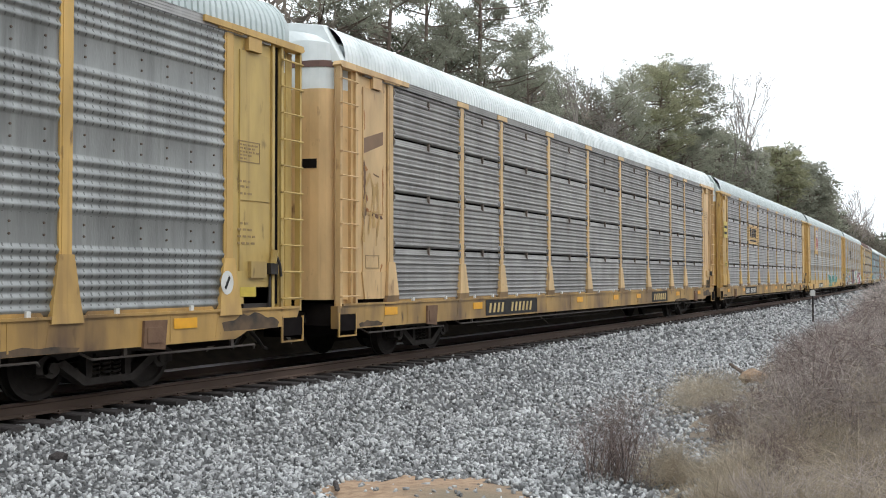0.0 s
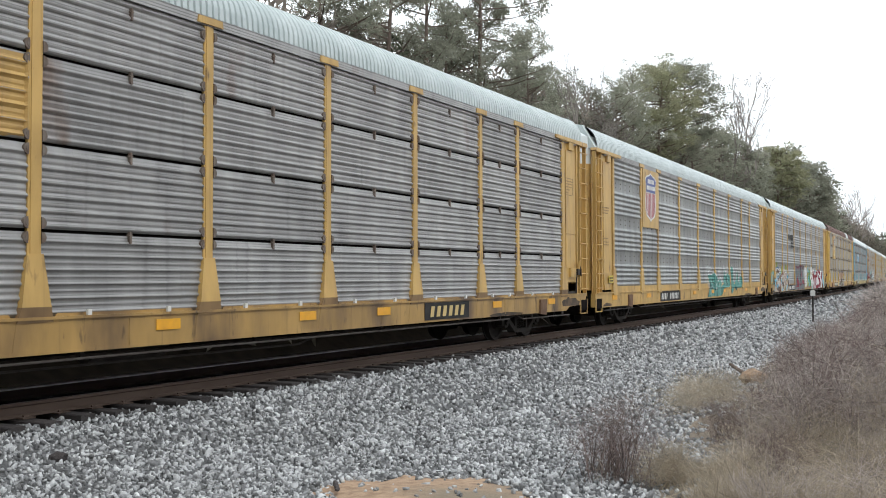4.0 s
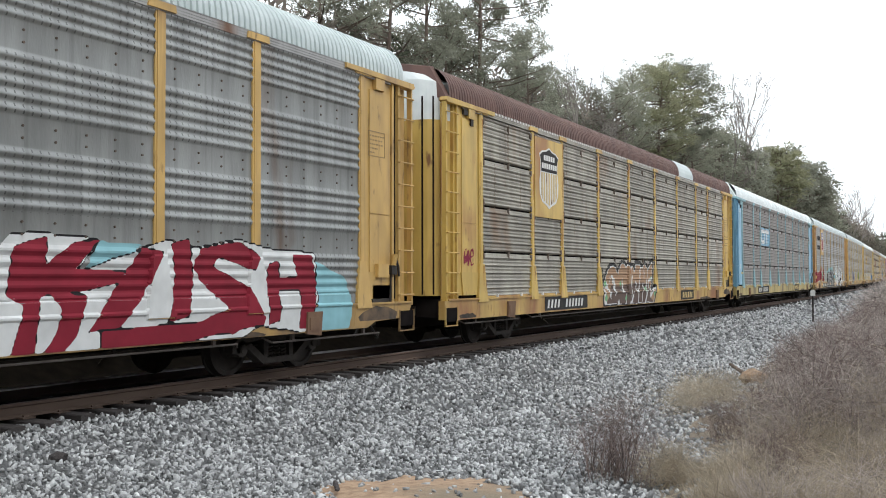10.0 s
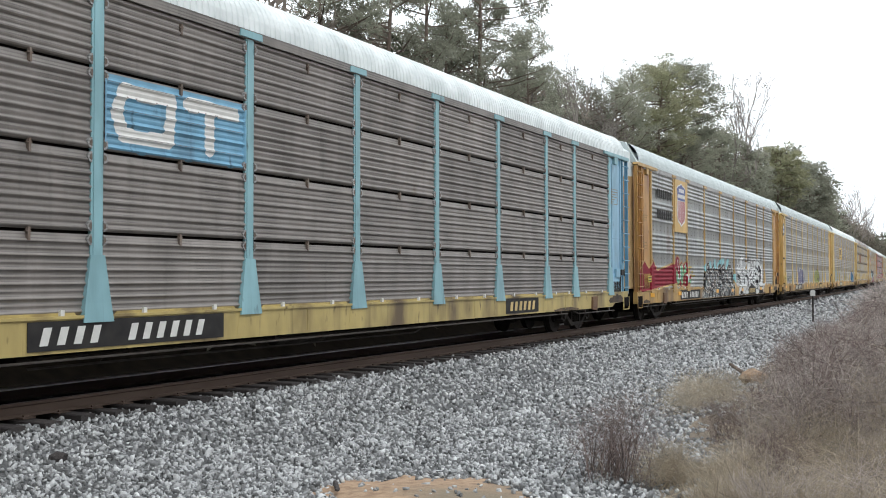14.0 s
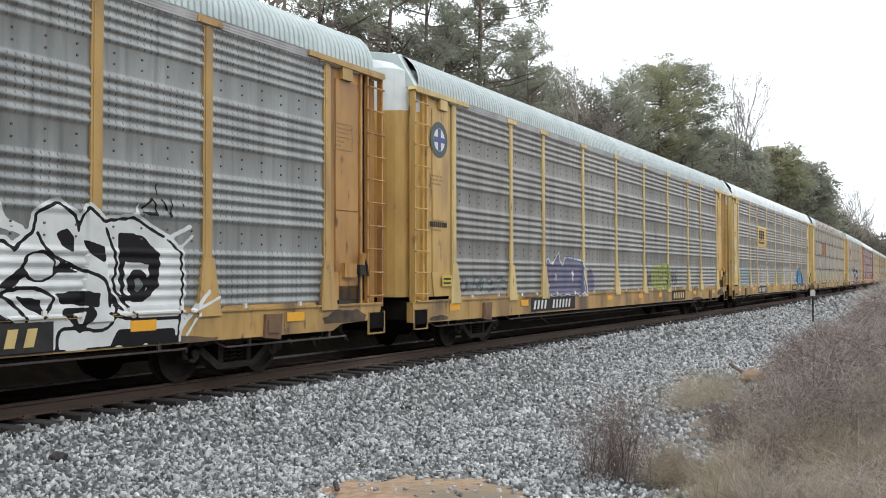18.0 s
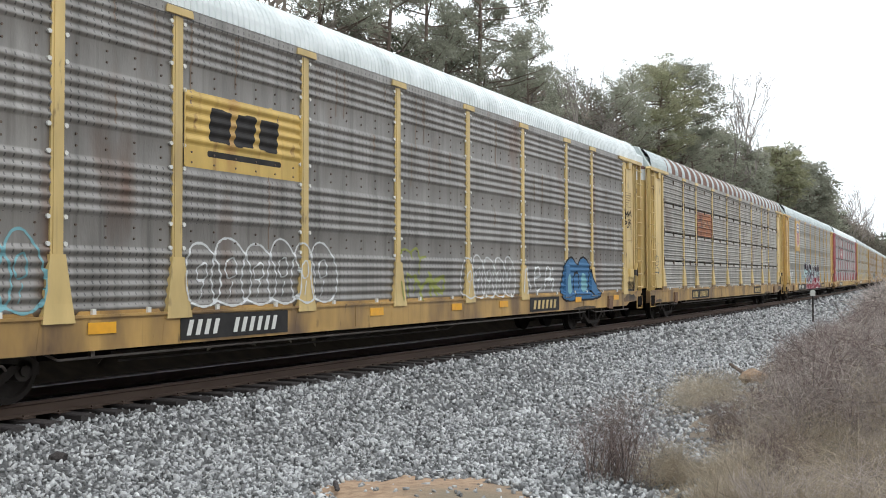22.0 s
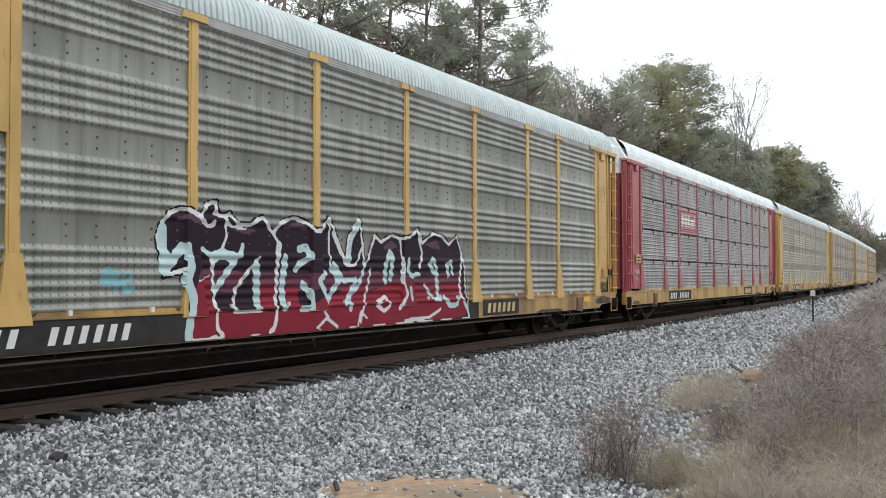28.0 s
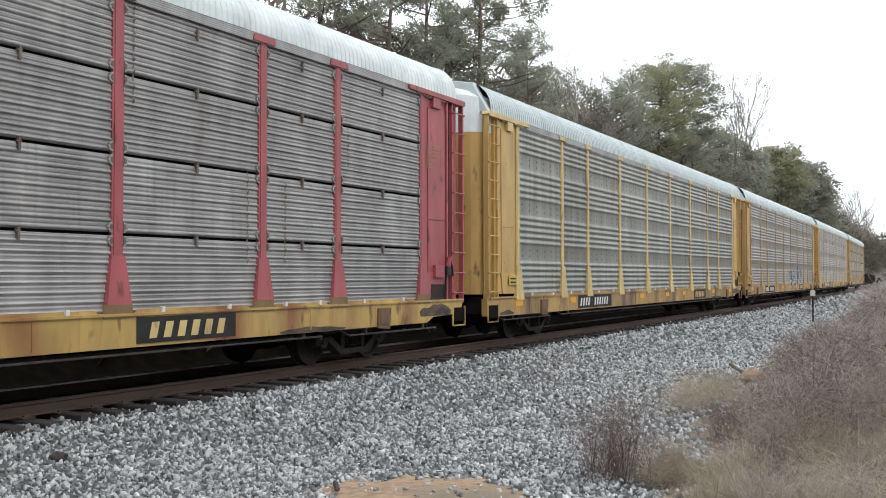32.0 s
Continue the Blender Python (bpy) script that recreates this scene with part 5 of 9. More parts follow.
lay.append(curve(SPBLACK, 0.022, (15.03, 1.61), (15.00, 1.31), (15.19, 0.98), (15.29, 0.70)))
lay.append(curve(SPBLACK, 0.022, (15.69, 1.63), (15.50, 1.35), (15.40, 1.05)))
lay.append(curve(SPBLACK, 0.022, (16.06, 1.48), (15.78, 1.23), (15.62, 0.70)))
lay.append(curve(SPBLACK, 0.022, (15.84, 1.26), (16.07, 0.95), (16.07, 0.67)))
lay.append(curve(SPBLACK, 0.022, (16.48, 1.35), (16.18, 1.22), (16.13, 0.67)))
lay.append(curve(SPBLACK, 0.022, (16.67, 1.35), (16.67, 1.09)))
lay.append(curve(SPBLACK, 0.022, (17.67, 1.58), (17.56, 1.06), (17.46, 0.77)))
lay.append(curve(SPBLACK, 0.022, (18.10, 1.49), (18.33, 1.40), (18.18, 1.14), (18.07, 1.18)))
lay.append(curve(SPBLACK, 0.022, (18.87, 1.86), (18.75, 1.31), (18.96, 0.98), (19.12, 0.72)))
lay.append(curve(SPBLACK, 0.022, (19.41, 1.73), (19.46, 1.16)))
lay.append(curve(SPBLACK, 0.022, (19.89, 1.15), (19.81, 0.81)))
lay.append(curve(SPBLACK, 0.022, (20.31, 0.94), (20.26, 0.70)))
lay.append(curve(SPBLACK, 0.022, (20.64, 1.84), (20.69, 1.18)))
lay.append(curve(SPBLACK, 0.022, (14.45, 0.69), (14.78, 1.08), (14.88, 1.14)))
lay.append(curve(SPBLACK, 0.022, (16.93, 1.00), (16.90, 0.67)))
lay.append(curve(SPBLACK, 0.022, (17.26, 1.07), (17.06, 0.70)))
lay.append(curve(SPWHITE, 0.018, (14.63, 1.59), (14.98, 1.61), (15.34, 1.59), (15.38, 1.65), (15.72, 1.65), (15.83, 1.59), (16.06, 1.52)))
lay.append(curve(SPWHITE, 0.018, (16.06, 1.59), (16.36, 1.59), (16.48, 1.37), (16.70, 1.34), (16.80, 1.41), (17.09, 1.44), (17.15, 1.20)))
lay.append(curve(SPWHITE, 0.018, (17.63, 1.58), (17.69, 1.98), (17.79, 1.88), (17.77, 1.62), (18.03, 1.57), (18.48, 1.68), (18.64, 1.56)))
lay.append(curve(SPWHITE, 0.018, (19.08, 1.82), (19.20, 1.97), (19.54, 1.97), (19.67, 1.87), (19.67, 1.59)))
lay.append(curve(SPWHITE, 0.018, (20.54, 1.89), (20.45, 1.59), (20.17, 1.29)))
lay.append(curve(SPWHITE, 0.018, (21.50, 1.93), (21.39, 1.64), (20.98, 1.44), (20.98, 1.13)))
lay.append(curve(SPWHITE, 0.018, (14.98, 1.06), (14.96, 0.73)))
lay.append(curve(SPWHITE, 0.018, (15.29, 1.09), (15.29, 0.71)))
lay.append(curve(SPWHITE, 0.018, (15.89, 1.22), (16.01, 0.91)))
lay.append(curve(SPWHITE, 0.018, (16.64, 1.21), (16.67, 0.76)))
lay.append(curve(SPWHITE, 0.018, (14.30, 1.83), (14.44, 1.67), (14.30, 1.39)))
lay.append(curve(SPWHITE, 0.018, (14.44, 1.92), (14.61, 1.78)))
lay.append(curve(SPWHITE, 0.018, (14.53, 1.69), (14.78, 1.72), (15.13, 1.79), (15.37, 1.82)))
lay.append(curve(SPWHITE, 0.018, (14.63, 1.93), (14.69, 1.75)))
lay.append(curve(SPWHITE, 0.018, (14.77, 1.97), (14.74, 1.75)))
lay.append(curve(SPWHITE, 0.018, (14.92, 1.95), (14.87, 1.75)))
lay.append(curve(SPWHITE, 0.018, (15.08, 1.94), (14.98, 1.77)))
lay.append(curve(SPWHITE, 0.018, (16.51, 1.70), (16.92, 1.68)))
lay.append(curve(SPWHITE, 0.018, (16.67, 1.78), (16.64, 1.56)))
lay.append(curve(SPWHITE, 0.018, (16.79, 1.82), (16.83, 1.49)))
lay.append(curve(SPWHITE, 0.018, (17.81, 1.84), (17.95, 1.69), (18.10, 1.80), (18.25, 1.69), (18.36, 1.99), (18.56, 1.72)))
lay.append(curve(SPWHITE, 0.018, (19.81, 1.68), (19.99, 1.56)))
lay.append(curve(SPWHITE, 0.018, (19.85, 1.73), (20.09, 1.72)))
lay.append(bubble(PALE, 0.0, (14.51, 1.25), (14.66, 1.53), (14.81, 1.25), (14.66, 0.97)))
mural(BY_K[2], "S", 13.2, 22.2, 0.64, 2.45, lay)

# brown, rose and cyan piece with white edges
lay = []
lay.append(bubble(LIME, 0.0, (2.7, 2.05), (3.0, 2.35), (3.3, 2.2), (3.2, 2.0)))
lay.append(bubble(LIME, 0.0, (4.6, 1.7), (4.8, 2.1), (5.1, 1.9), (4.9, 1.6)))
lay.append(bubble(LIME, 0.0, (6.2, 2.0), (6.6, 2.25), (6.9, 2.0), (6.6, 1.85)))
lay.append(area(PALE, 0.0, (1.85, 0.65), (2.3, 1.3), (2.45, 1.65), (2.76, 1.84), (3.32, 1.95), (3.9, 1.8), (4.14, 2.02), (4.55, 1.7), (4.6, 1.45), (5.0, 1.45), (5.25, 1.86), (5.45, 1.75), (5.7, 1.86), (6.07, 1.92), (6.3, 1.7), (6.5, 1.8), (6.75, 1.45), (7.58, 1.85), (7.2, 1.4), (7.2, 0.65)))
lay.append(curve(OLIVEP, 0.13, (2.55, 1.2), (2.65, 1.6), (3.1, 1.8), (3.6, 1.75)))
lay.append(curve(BARNBROWN, 0.15, (2.0, 1.35), (2.6, 0.95), (3.3, 0.8), (3.7, 0.75)))
lay.append(curve(BARNBROWN, 0.12, (3.1, 1.85), (3.75, 1.75), (3.9, 1.5), (3.6, 1.35), (3.4, 1.5)))
lay.append(curve(OLIVEP, 0.12, (4.2, 1.9), (4.15, 1.4), (4.0, 1.0)))
lay.append(curve(BARNBROWN, 0.13, (4.3, 1.75), (4.5, 1.2), (5.0, 1.05)))
lay.append(curve(ROSE, 0.12, (3.9, 0.7), (3.95, 1.0), (4.2, 1.1)))
lay.append(curve(ROSE, 0.11, (4.8, 1.5), (5.2, 1.7), (5.3, 1.45)))
lay.append(curve(OLIVEP, 0.11, (5.25, 1.7), (5.2, 1.3), (5.25, 1.1)))
lay.append(curve(ROSE, 0.11, (5.65, 1.75), (5.75, 1.3), (5.6, 1.1)))
lay.append(curve(BARNBROWN, 0.11, (6.05, 1.85), (6.1, 1.4), (6.0, 1.1)))
lay.append(curve(ROSE, 0.09, (6.5, 1.7), (6.45, 1.3), (6.4, 1.1)))
lay.append(curve(OLIVEP, 0.12, (7.5, 1.75), (7.0, 1.5), (6.7, 1.2)))
lay.append(curve(BARNBROWN, 0.13, (7.2, 1.3), (6.95, 0.9), (7.0, 0.68)))
lay.append(curve(OLIVEP, 0.12, (5.6, 0.7), (5.9, 0.85), (6.1, 0.7)))
lay.append(curve(BARNBROWN, 0.12, (5.1, 0.7), (5.3, 0.95)))
for a, b, c, d in ((1.95, 0.75, 2.2, 1.3), (2.5, 1.3, 2.55, 1.5), (3.1, 1.3, 3.15, 1.55), (3.6, 1.5, 3.8, 1.6), (2.8, 0.95, 3.2, 1.0), (4.25, 1.65, 4.3, 1.75), (4.5, 1.05, 4.75, 1.3), (5.5, 1.25, 5.55, 1.5), (4.6, 0.7, 4.9, 0.8), (6.3, 0.72, 6.7, 0.95), (6.85, 1.35, 7.0, 1.5)):
    lay.append(stroke(SKYP, 0.085, (a, b), (c, d)))
lay.append(curve(SPBLUE, 0.03, (2.4, 1.6), (2.8, 1.93), (3.4, 2.03), (3.9, 1.95)))
lay.append(curve(SPWHITE, 0.024, (2.5, 1.35), (2.76, 1.84), (3.32, 1.95), (3.9, 1.8), (4.0, 1.5), (3.85, 1.3), (3.5, 1.2)))
lay.append(curve(SPWHITE, 0.024, (2.95, 1.25), (3.0, 1.6), (3.5, 1.66), (3.7, 1.6), (3.5, 1.45), (3.35, 1.4)))
lay.append(stroke(SPWHITE, 0.024, (4.0, 1.85), (4.14, 2.02), (4.55, 1.7), (4.6, 1.45), (5.0, 1.42), (5.25, 1.86), (5.45, 1.75), (5.1, 1.4), (5.13, 1.05), (5.45, 1.05), (5.5, 1.7)))
lay.append(stroke(SPWHITE, 0.022, (5.55, 1.7), (5.7, 1.86), (5.9, 1.6), (5.85, 1.1)))
lay.append(stroke(SPWHITE, 0.022, (5.95, 1.1), (5.9, 1.8), (6.07, 1.92), (6.3, 1.7), (6.2, 1.1)))
lay.append(stroke(SPWHITE, 0.022, (6.35, 1.1), (6.35, 1.65), (6.5, 1.8), (6.65, 1.45), (7.58, 1.85), (7.6, 1.7), (7.1, 1.3), (7.25, 1.0), (7.5, 1.4), (7.85, 1.37), (7.75, 1.1)))
lay.append(stroke(SPWHITE, 0.022, (3.2, 1.15), (3.6, 0.95), (3.5, 0.68)))
lay.append(stroke(SPWHITE, 0.022, (2.0, 1.2), (2.7, 0.8)))
lay.append(stroke(SPWHITE, 0.022, (4.0, 1.25), (4.2, 0.9), (4.6, 1.05)))
lay.append(stroke(SPWHITE, 0.022, (5.0, 0.75), (5.5, 0.66), (5.4, 0.98)))
lay.append(stroke(SPWHITE, 0.022, (6.2, 0.98), (6.25, 0.7)))
mural(BY_K[3], "S", 1.8, 7.95, 0.64, 2.4, lay)

# storm grey piece with crimson hearts and a jagged maroon crown
HAZE, WINE = spray("haze", (0.3, 0.35, 0.36)), spray("wine", (0.13, 0.04, 0.065))
tops = [(10.28, 1.43), (10.50, 1.62), (10.74, 1.89), (10.83, 2.07), (10.97, 2.15), (11.23, 2.10), (11.30, 2.04), (11.58, 2.10), (11.81, 2.05), (11.89, 2.18), (11.95, 1.97), (12.15, 2.10), (12.43, 2.07), (12.60, 2.15), (12.83, 2.20), (13.07, 2.09), (13.19, 2.08), (13.50, 2.20), (13.90, 2.16), (14.06, 2.01), (14.18, 2.27), (14.30, 1.81), (14.59, 1.33), (14.73, 0.99)]
SLATEBLUE = spray("slate_blue", (0.13, 0.2, 0.23))
lay = [area(WINE, 0.05, (10.05, 0.75), *tops[:-2]), area(STORM, 0.0, (9.75, 0.65), *tops, (14.70, 0.65))]
lay.append(curve(WINE, 0.045, (10.81, 1.99), (10.95, 2.14), (11.23, 2.09), (11.25, 1.90)))
lay.append(curve(WINE, 0.045, (11.30, 1.92), (11.58, 2.09), (11.81, 2.04), (11.89, 2.17), (11.91, 1.95)))
lay.append(curve(WINE, 0.045, (11.96, 1.88), (12.15, 2.09), (12.43, 2.06), (12.46, 1.86)))
lay.append(curve(WINE, 0.045, (12.59, 2.11), (12.83, 2.19), (13.07, 2.08), (13.10, 1.87)))
lay.append(curve(WINE, 0.045, (13.25, 2.02), (13.50, 2.19), (13.90, 2.14), (14.11, 1.95), (14.18, 2.25)))
lay.append(bubble(CRIMSON, 0.0, (10.95, 1.07), (11.33, 1.41), (11.60, 1.43), (11.90, 1.04), (11.87, 0.83), (10.95, 0.85)))
lay.append(bubble(CRIMSON, 0.0, (11.81, 1.65), (11.97, 1.67), (11.91, 1.49), (11.77, 1.53)))
lay.append(bubble(CRIMSON, 0.0, (12.92, 1.90), (13.08, 1.87), (13.39, 1.82), (13.26, 1.57), (13.07, 1.45), (12.94, 1.64)))
lay.append(bubble(CRIMSON, 0.0, (13.57, 1.02), (13.67, 1.22), (13.96, 1.33), (14.32, 1.21), (14.24, 1.06)))
lay.append(bubble(CRIMSON, 0.0, (11.29, 0.69), (11.53, 0.76), (11.69, 0.64), (11.54, 0.64), (11.25, 0.64)))
lay.append(bubble(CRIMSON, 0.0, (13.51, 0.77), (13.78, 0.67), (13.65, 0.64), (13.93, 0.64), (13.57, 0.64)))
lay.append(bubble(CRIMSON, 0.0, (10.42, 0.83), (10.59, 0.92), (10.72, 0.78)))
lay.append(bubble(CRIMSON, 0.0, (12.43, 1.06), (12.78, 1.09), (12.78, 0.94), (12.49, 0.91)))
lay.append(curve(PLUM, 0.022, (10.33, 1.24), (10.54, 1.27), (10.72, 1.56), (10.85, 1.82)))
lay.append(curve(PLUM, 0.022, (10.81, 1.04), (11.09, 1.36), (11.23, 1.70), (11.13, 1.93)))
lay.append(curve(PLUM, 0.022, (11.53, 1.46), (11.68, 1.63), (11.58, 1.87)))
lay.append(curve(PLUM, 0.022, (11.89, 1.07), (11.99, 1.35), (11.84, 1.56), (12.05, 1.85)))
lay.append(curve(PLUM, 0.022, (12.16, 1.28), (12.32, 1.49), (12.26, 1.82)))
lay.append(curve(PLUM, 0.022, (12.66, 1.38), (12.54, 1.64), (12.66, 2.01)))
lay.append(curve(PLUM, 0.022, (12.87, 0.90), (12.89, 1.34), (12.83, 1.72), (12.89, 2.09)))
lay.append(curve(PLUM, 0.022, (13.13, 1.00), (13.32, 1.34), (13.57, 1.72), (13.44, 1.95)))
lay.append(curve(PLUM, 0.022, (14.17, 1.01), (14.31, 1.25), (14.10, 1.61), (13.90, 1.88)))
lay.append(curve(PLUM, 0.022, (10.46, 0.96), (11.38, 0.95), (12.78, 0.98), (14.59, 1.00)))
lay.append(curve(PLUM, 0.022, (12.55, 0.64), (12.78, 0.83), (13.01, 1.23)))
lay.append(curve(PLUM, 0.022, (10.72, 1.69), (10.95, 1.83), (11.09, 1.70), (10.90, 1.56)))
lay.append(curve(SLATEBLUE, 0.06, (10.43, 1.12), (10.63, 1.27), (10.79, 1.53)))
lay.append(curve(SLATEBLUE, 0.06, (11.13, 1.83), (11.04, 1.56), (10.81, 1.37)))
lay.append(curve(SLATEBLUE, 0.06, (12.10, 1.14), (11.94, 1.42)))
lay.append(curve(SLATEBLUE, 0.06, (13.01, 1.23), (13.07, 0.89), (12.84, 0.64)))
lay.append(curve(SLATEBLUE, 0.06, (13.32, 1.11), (13.57, 1.49)))
lay.append(curve(SLATEBLUE, 0.06, (14.03, 1.53), (14.24, 1.33)))
lay.append(curve(SLATEBLUE, 0.06, (11.38, 1.94), (11.53, 1.73)))
lay.append(curve(SLATEBLUE, 0.06, (12.26, 1.71), (12.43, 1.49)))
lay.append(curve(SLATEBLUE, 0.06, (13.63, 1.88), (13.76, 1.65)))
mural(BY_K[3], "S", 9.75, 14.55, 0.64, 2.4, lay)

# white, lime, sky and green bubble letters with a mustard halo over rose drips
MUSTARD = spray("mustard", (0.43, 0.33, 0.08))
letters = [(SPWHITE, ((14.97, 1.95), (15.24, 2.10), (15.64, 2.12), (15.84, 1.95), (15.89, 1.70), (15.76, 1.55), (15.89, 1.37), (15.85, 1.05), (15.56, 0.83), (15.02, 0.78), (14.94, 0.93), (15.02, 1.19), (15.32, 1.28), (15.01, 1.50), (14.92, 1.74))),
           (LIME, ((15.97, 1.60), (16.31, 1.75), (16.67, 1.68), (16.72, 1.29), (16.67, 0.92), (16.32, 0.83), (15.99, 0.87), (15.94, 1.25))),
           (SKYP, ((16.84, 1.50), (17.04, 1.55), (17.22, 1.39), (17.24, 0.90), (17.04, 0.81), (16.81, 0.84))),
           (SKYP, ((16.72, 2.08), (16.95, 2.16), (17.12, 2.03), (17.09, 1.79), (16.86, 1.71), (16.67, 1.86))),
           (GREEN, ((17.24, 1.87), (17.63, 1.95), (17.99, 1.83), (18.04, 1.50), (18.04, 0.88), (17.63, 0.84), (17.28, 0.85), (17.22, 1.50))),
           (SPWHITE, ((18.15, 1.61), (18.47, 1.70), (18.86, 1.55), (18.92, 1.20), (18.75, 0.85), (18.25, 0.84), (18.13, 1.16))),
           (SPWHITE, ((18.36, 2.01), (18.64, 2.16), (18.86, 2.02), (18.80, 1.76), (18.47, 1.70)))]
lay = [bubble(MUSTARD, 0.075, *pts) for _, pts in letters]
lay += [area(MUSTARD, 0.0, (14.6, 0.6), (14.9, 0.85), (18.7, 0.85), (18.0, 0.6))]
lay += [bubble(ROSE, 0.0, (c - 0.34, 0.88), (c - 0.2, 0.7), (c + 0.2, 0.7), (c + 0.34, 0.88), (c, 0.95)) for c in (15.3, 16.25, 16.95, 17.6, 18.4)]
for mat, pts in letters:
    lay += [bubble(ROSE if mat == SPWHITE else SPBLACK, 0.022, *pts), bubble(mat, 0.0, *pts)]
lay += [curve(ROSE, 0.02, (15.45, 1.45), (15.7, 1.55), (15.8, 1.5)), curve(BLACKP, 0.012, (15.1, 1.95), (15.6, 1.95), (15.7, 1.7), (15.65, 1.1)), curve(ROSE, 0.03, (15.95, 1.42), (16.2, 1.5), (16.4, 1.45)),
        curve(SPWHITE, 0.014, (17.4, 0.9), (17.4, 1.4), (17.6, 1.6)), curve(SPWHITE, 0.016, (17.6, 1.88), (17.95, 1.75), (17.98, 1.3)), curve(SPWHITE, 0.016, (17.18, 1.35), (17.18, 0.95)), curve(SPWHITE, 0.014, (17.08, 2.0), (17.05, 1.82)),
        curve(ROSE, 0.02, (18.7, 1.6), (18.6, 1.3), (18.7, 1.2), (18.65, 1.0)), stroke(SPBLACK, 0.012, (17.3, 0.7), (17.4, 0.78), (17.55, 0.7), (17.7, 0.78))]
for c, d in ((14.4, 2.05), (14.55, 1.9), (17.45, 2.17)):
    lay += [curve(SPBLACK, 0.016, (c, d), (c + 0.12, d + 0.1), (c + 0.2, d - 0.02), (c + 0.32, d + 0.1)), curve(SPBLACK, 0.014, (c + 0.05, d + 0.12), (c + 0.3, d + 0.02), (c + 0.42, d + 0.08)), curve(SPBLACK, 0.012, (c + 0.1, d - 0.06), (c + 0.25, d + 0.14), (c + 0.4, d - 0.02))]
mural(BY_K[3], "S", 14.2, 19.05, 0.64, 2.35, lay, 0.022)

# dark red letters on white with sky-coloured shadows
AQUA = spray("aqua", (0.27, 0.52, 0.58))
lay = [area(AQUA, 0.0, *p) for p in (
    ((18.96, 1.75), (19.21, 1.80), (19.13, 0.44), (17.76, 0.48), (18.19, 0.69), (18.89, 0.91)),
    ((20.65, 1.96), (21.36, 1.94), (20.95, 1.66), (20.41, 1.58)),
    ((24.94, 1.82), (26.00, 1.49), (26.16, 1.00), (25.99, 0.49), (25.08, 0.49), (24.79, 1.16)))]
back = ((19.13, 1.70), (19.38, 1.98), (19.90, 2.02), (20.65, 1.96), (20.27, 1.55), (21.05, 1.77), (21.79, 2.01), (22.35, 1.91), (23.31, 2.05), (23.83, 1.93), (25.09, 1.89), (25.16, 1.16), (24.79, 0.64), (24.09, 0.73), (23.69, 0.80), (22.82, 0.44), (19.05, 0.45), (19.21, 1.00))
word = [
    ((19.42, 1.85), (19.90, 1.99), (19.81, 1.50), (19.64, 0.45), (19.32, 0.45), (19.55, 1.19), (19.34, 1.30)),
    ((19.73, 1.55), (20.27, 1.92), (20.65, 1.96), (20.27, 1.60), (21.05, 1.58), (21.00, 1.44), (20.09, 1.31), (19.64, 1.29)),
    ((19.90, 1.34), (20.46, 1.28), (20.27, 0.81), (19.91, 0.46), (19.68, 0.47), (20.00, 0.87), (20.09, 1.13)),
    ((21.36, 1.89), (21.70, 1.84), (21.36, 1.27), (20.95, 0.89), (20.46, 0.85), (21.05, 1.55)),
    ((21.90, 1.96), (22.23, 2.02), (22.29, 1.49), (22.18, 0.97), (21.79, 0.92), (21.95, 1.49)),
    ((20.65, 0.85), (23.83, 0.92), (23.76, 0.80), (22.82, 0.71), (20.65, 0.50)),
    ((22.47, 1.91), (23.31, 2.02), (23.70, 1.81), (23.57, 1.62), (22.82, 1.79), (22.64, 1.67), (23.44, 1.37), (23.76, 0.93), (23.06, 0.70), (22.46, 0.90), (23.00, 1.07), (22.46, 1.43), (22.29, 1.67)),
    ((23.90, 1.71), (24.17, 1.75), (24.16, 0.85), (23.89, 0.80)),
    ((24.10, 1.49), (24.94, 1.52), (24.94, 1.32), (24.10, 1.30)),
    ((24.51, 1.85), (25.01, 1.86), (25.16, 1.36), (24.93, 0.70), (24.65, 0.71), (24.72, 1.36))]
lay += [area(SPBLACK, 0.025, *back), area(SPWHITE, 0.0, *back)]
for p in word:
    lay += [area(SPBLACK, 0.014, *p)]
lay += [area(CRIMSON, 0.0, *p) for p in word]
mural(BY_K[3], "S", 17.9, 26.1, 0.64, 2.25, lay, 0.026)

# brown piece with white edge and mint dabs
rim = [(10.48, 0.72), (10.43, 0.92), (10.59, 1.16), (10.52, 1.25), (10.78, 1.55), (10.94, 1.69), (11.13, 1.78), (11.42, 1.80), (11.65, 1.75), (11.84, 1.57), (12.01, 1.74), (12.26, 1.90), (12.51, 1.88), (12.65, 1.78), (12.83, 1.85), (12.97, 1.84), (13.00, 1.69), (13.15, 1.81), (13.35, 1.81), (13.55, 1.64), (13.65, 1.87), (14.17, 1.88), (14.18, 1.79), (14.45, 1.79), (14.62, 1.91), (14.82, 1.84), (14.97, 1.69), (15.52, 1.99), (15.49, 1.52), (15.34, 1.18), (15.15, 0.80), (15.28, 0.87), (15.75, 1.15), (15.69, 0.94), (15.53, 0.67)]
lay = [area(BLACKP, 0.13, *rim), area(SPWHITE, 0.03, *rim), area(TAN, -0.005, *rim)]
lay.append(area(BARNBROWN, 0.0, (10.59, 0.72), (10.89, 0.90), (11.03, 1.03), (11.24, 1.24), (11.62, 1.22), (12.26, 1.21), (12.65, 1.26), (13.06, 1.29), (13.86, 1.31), (15.27, 1.29), (15.09, 0.84), (15.53, 0.67), (12.44, 0.68)))
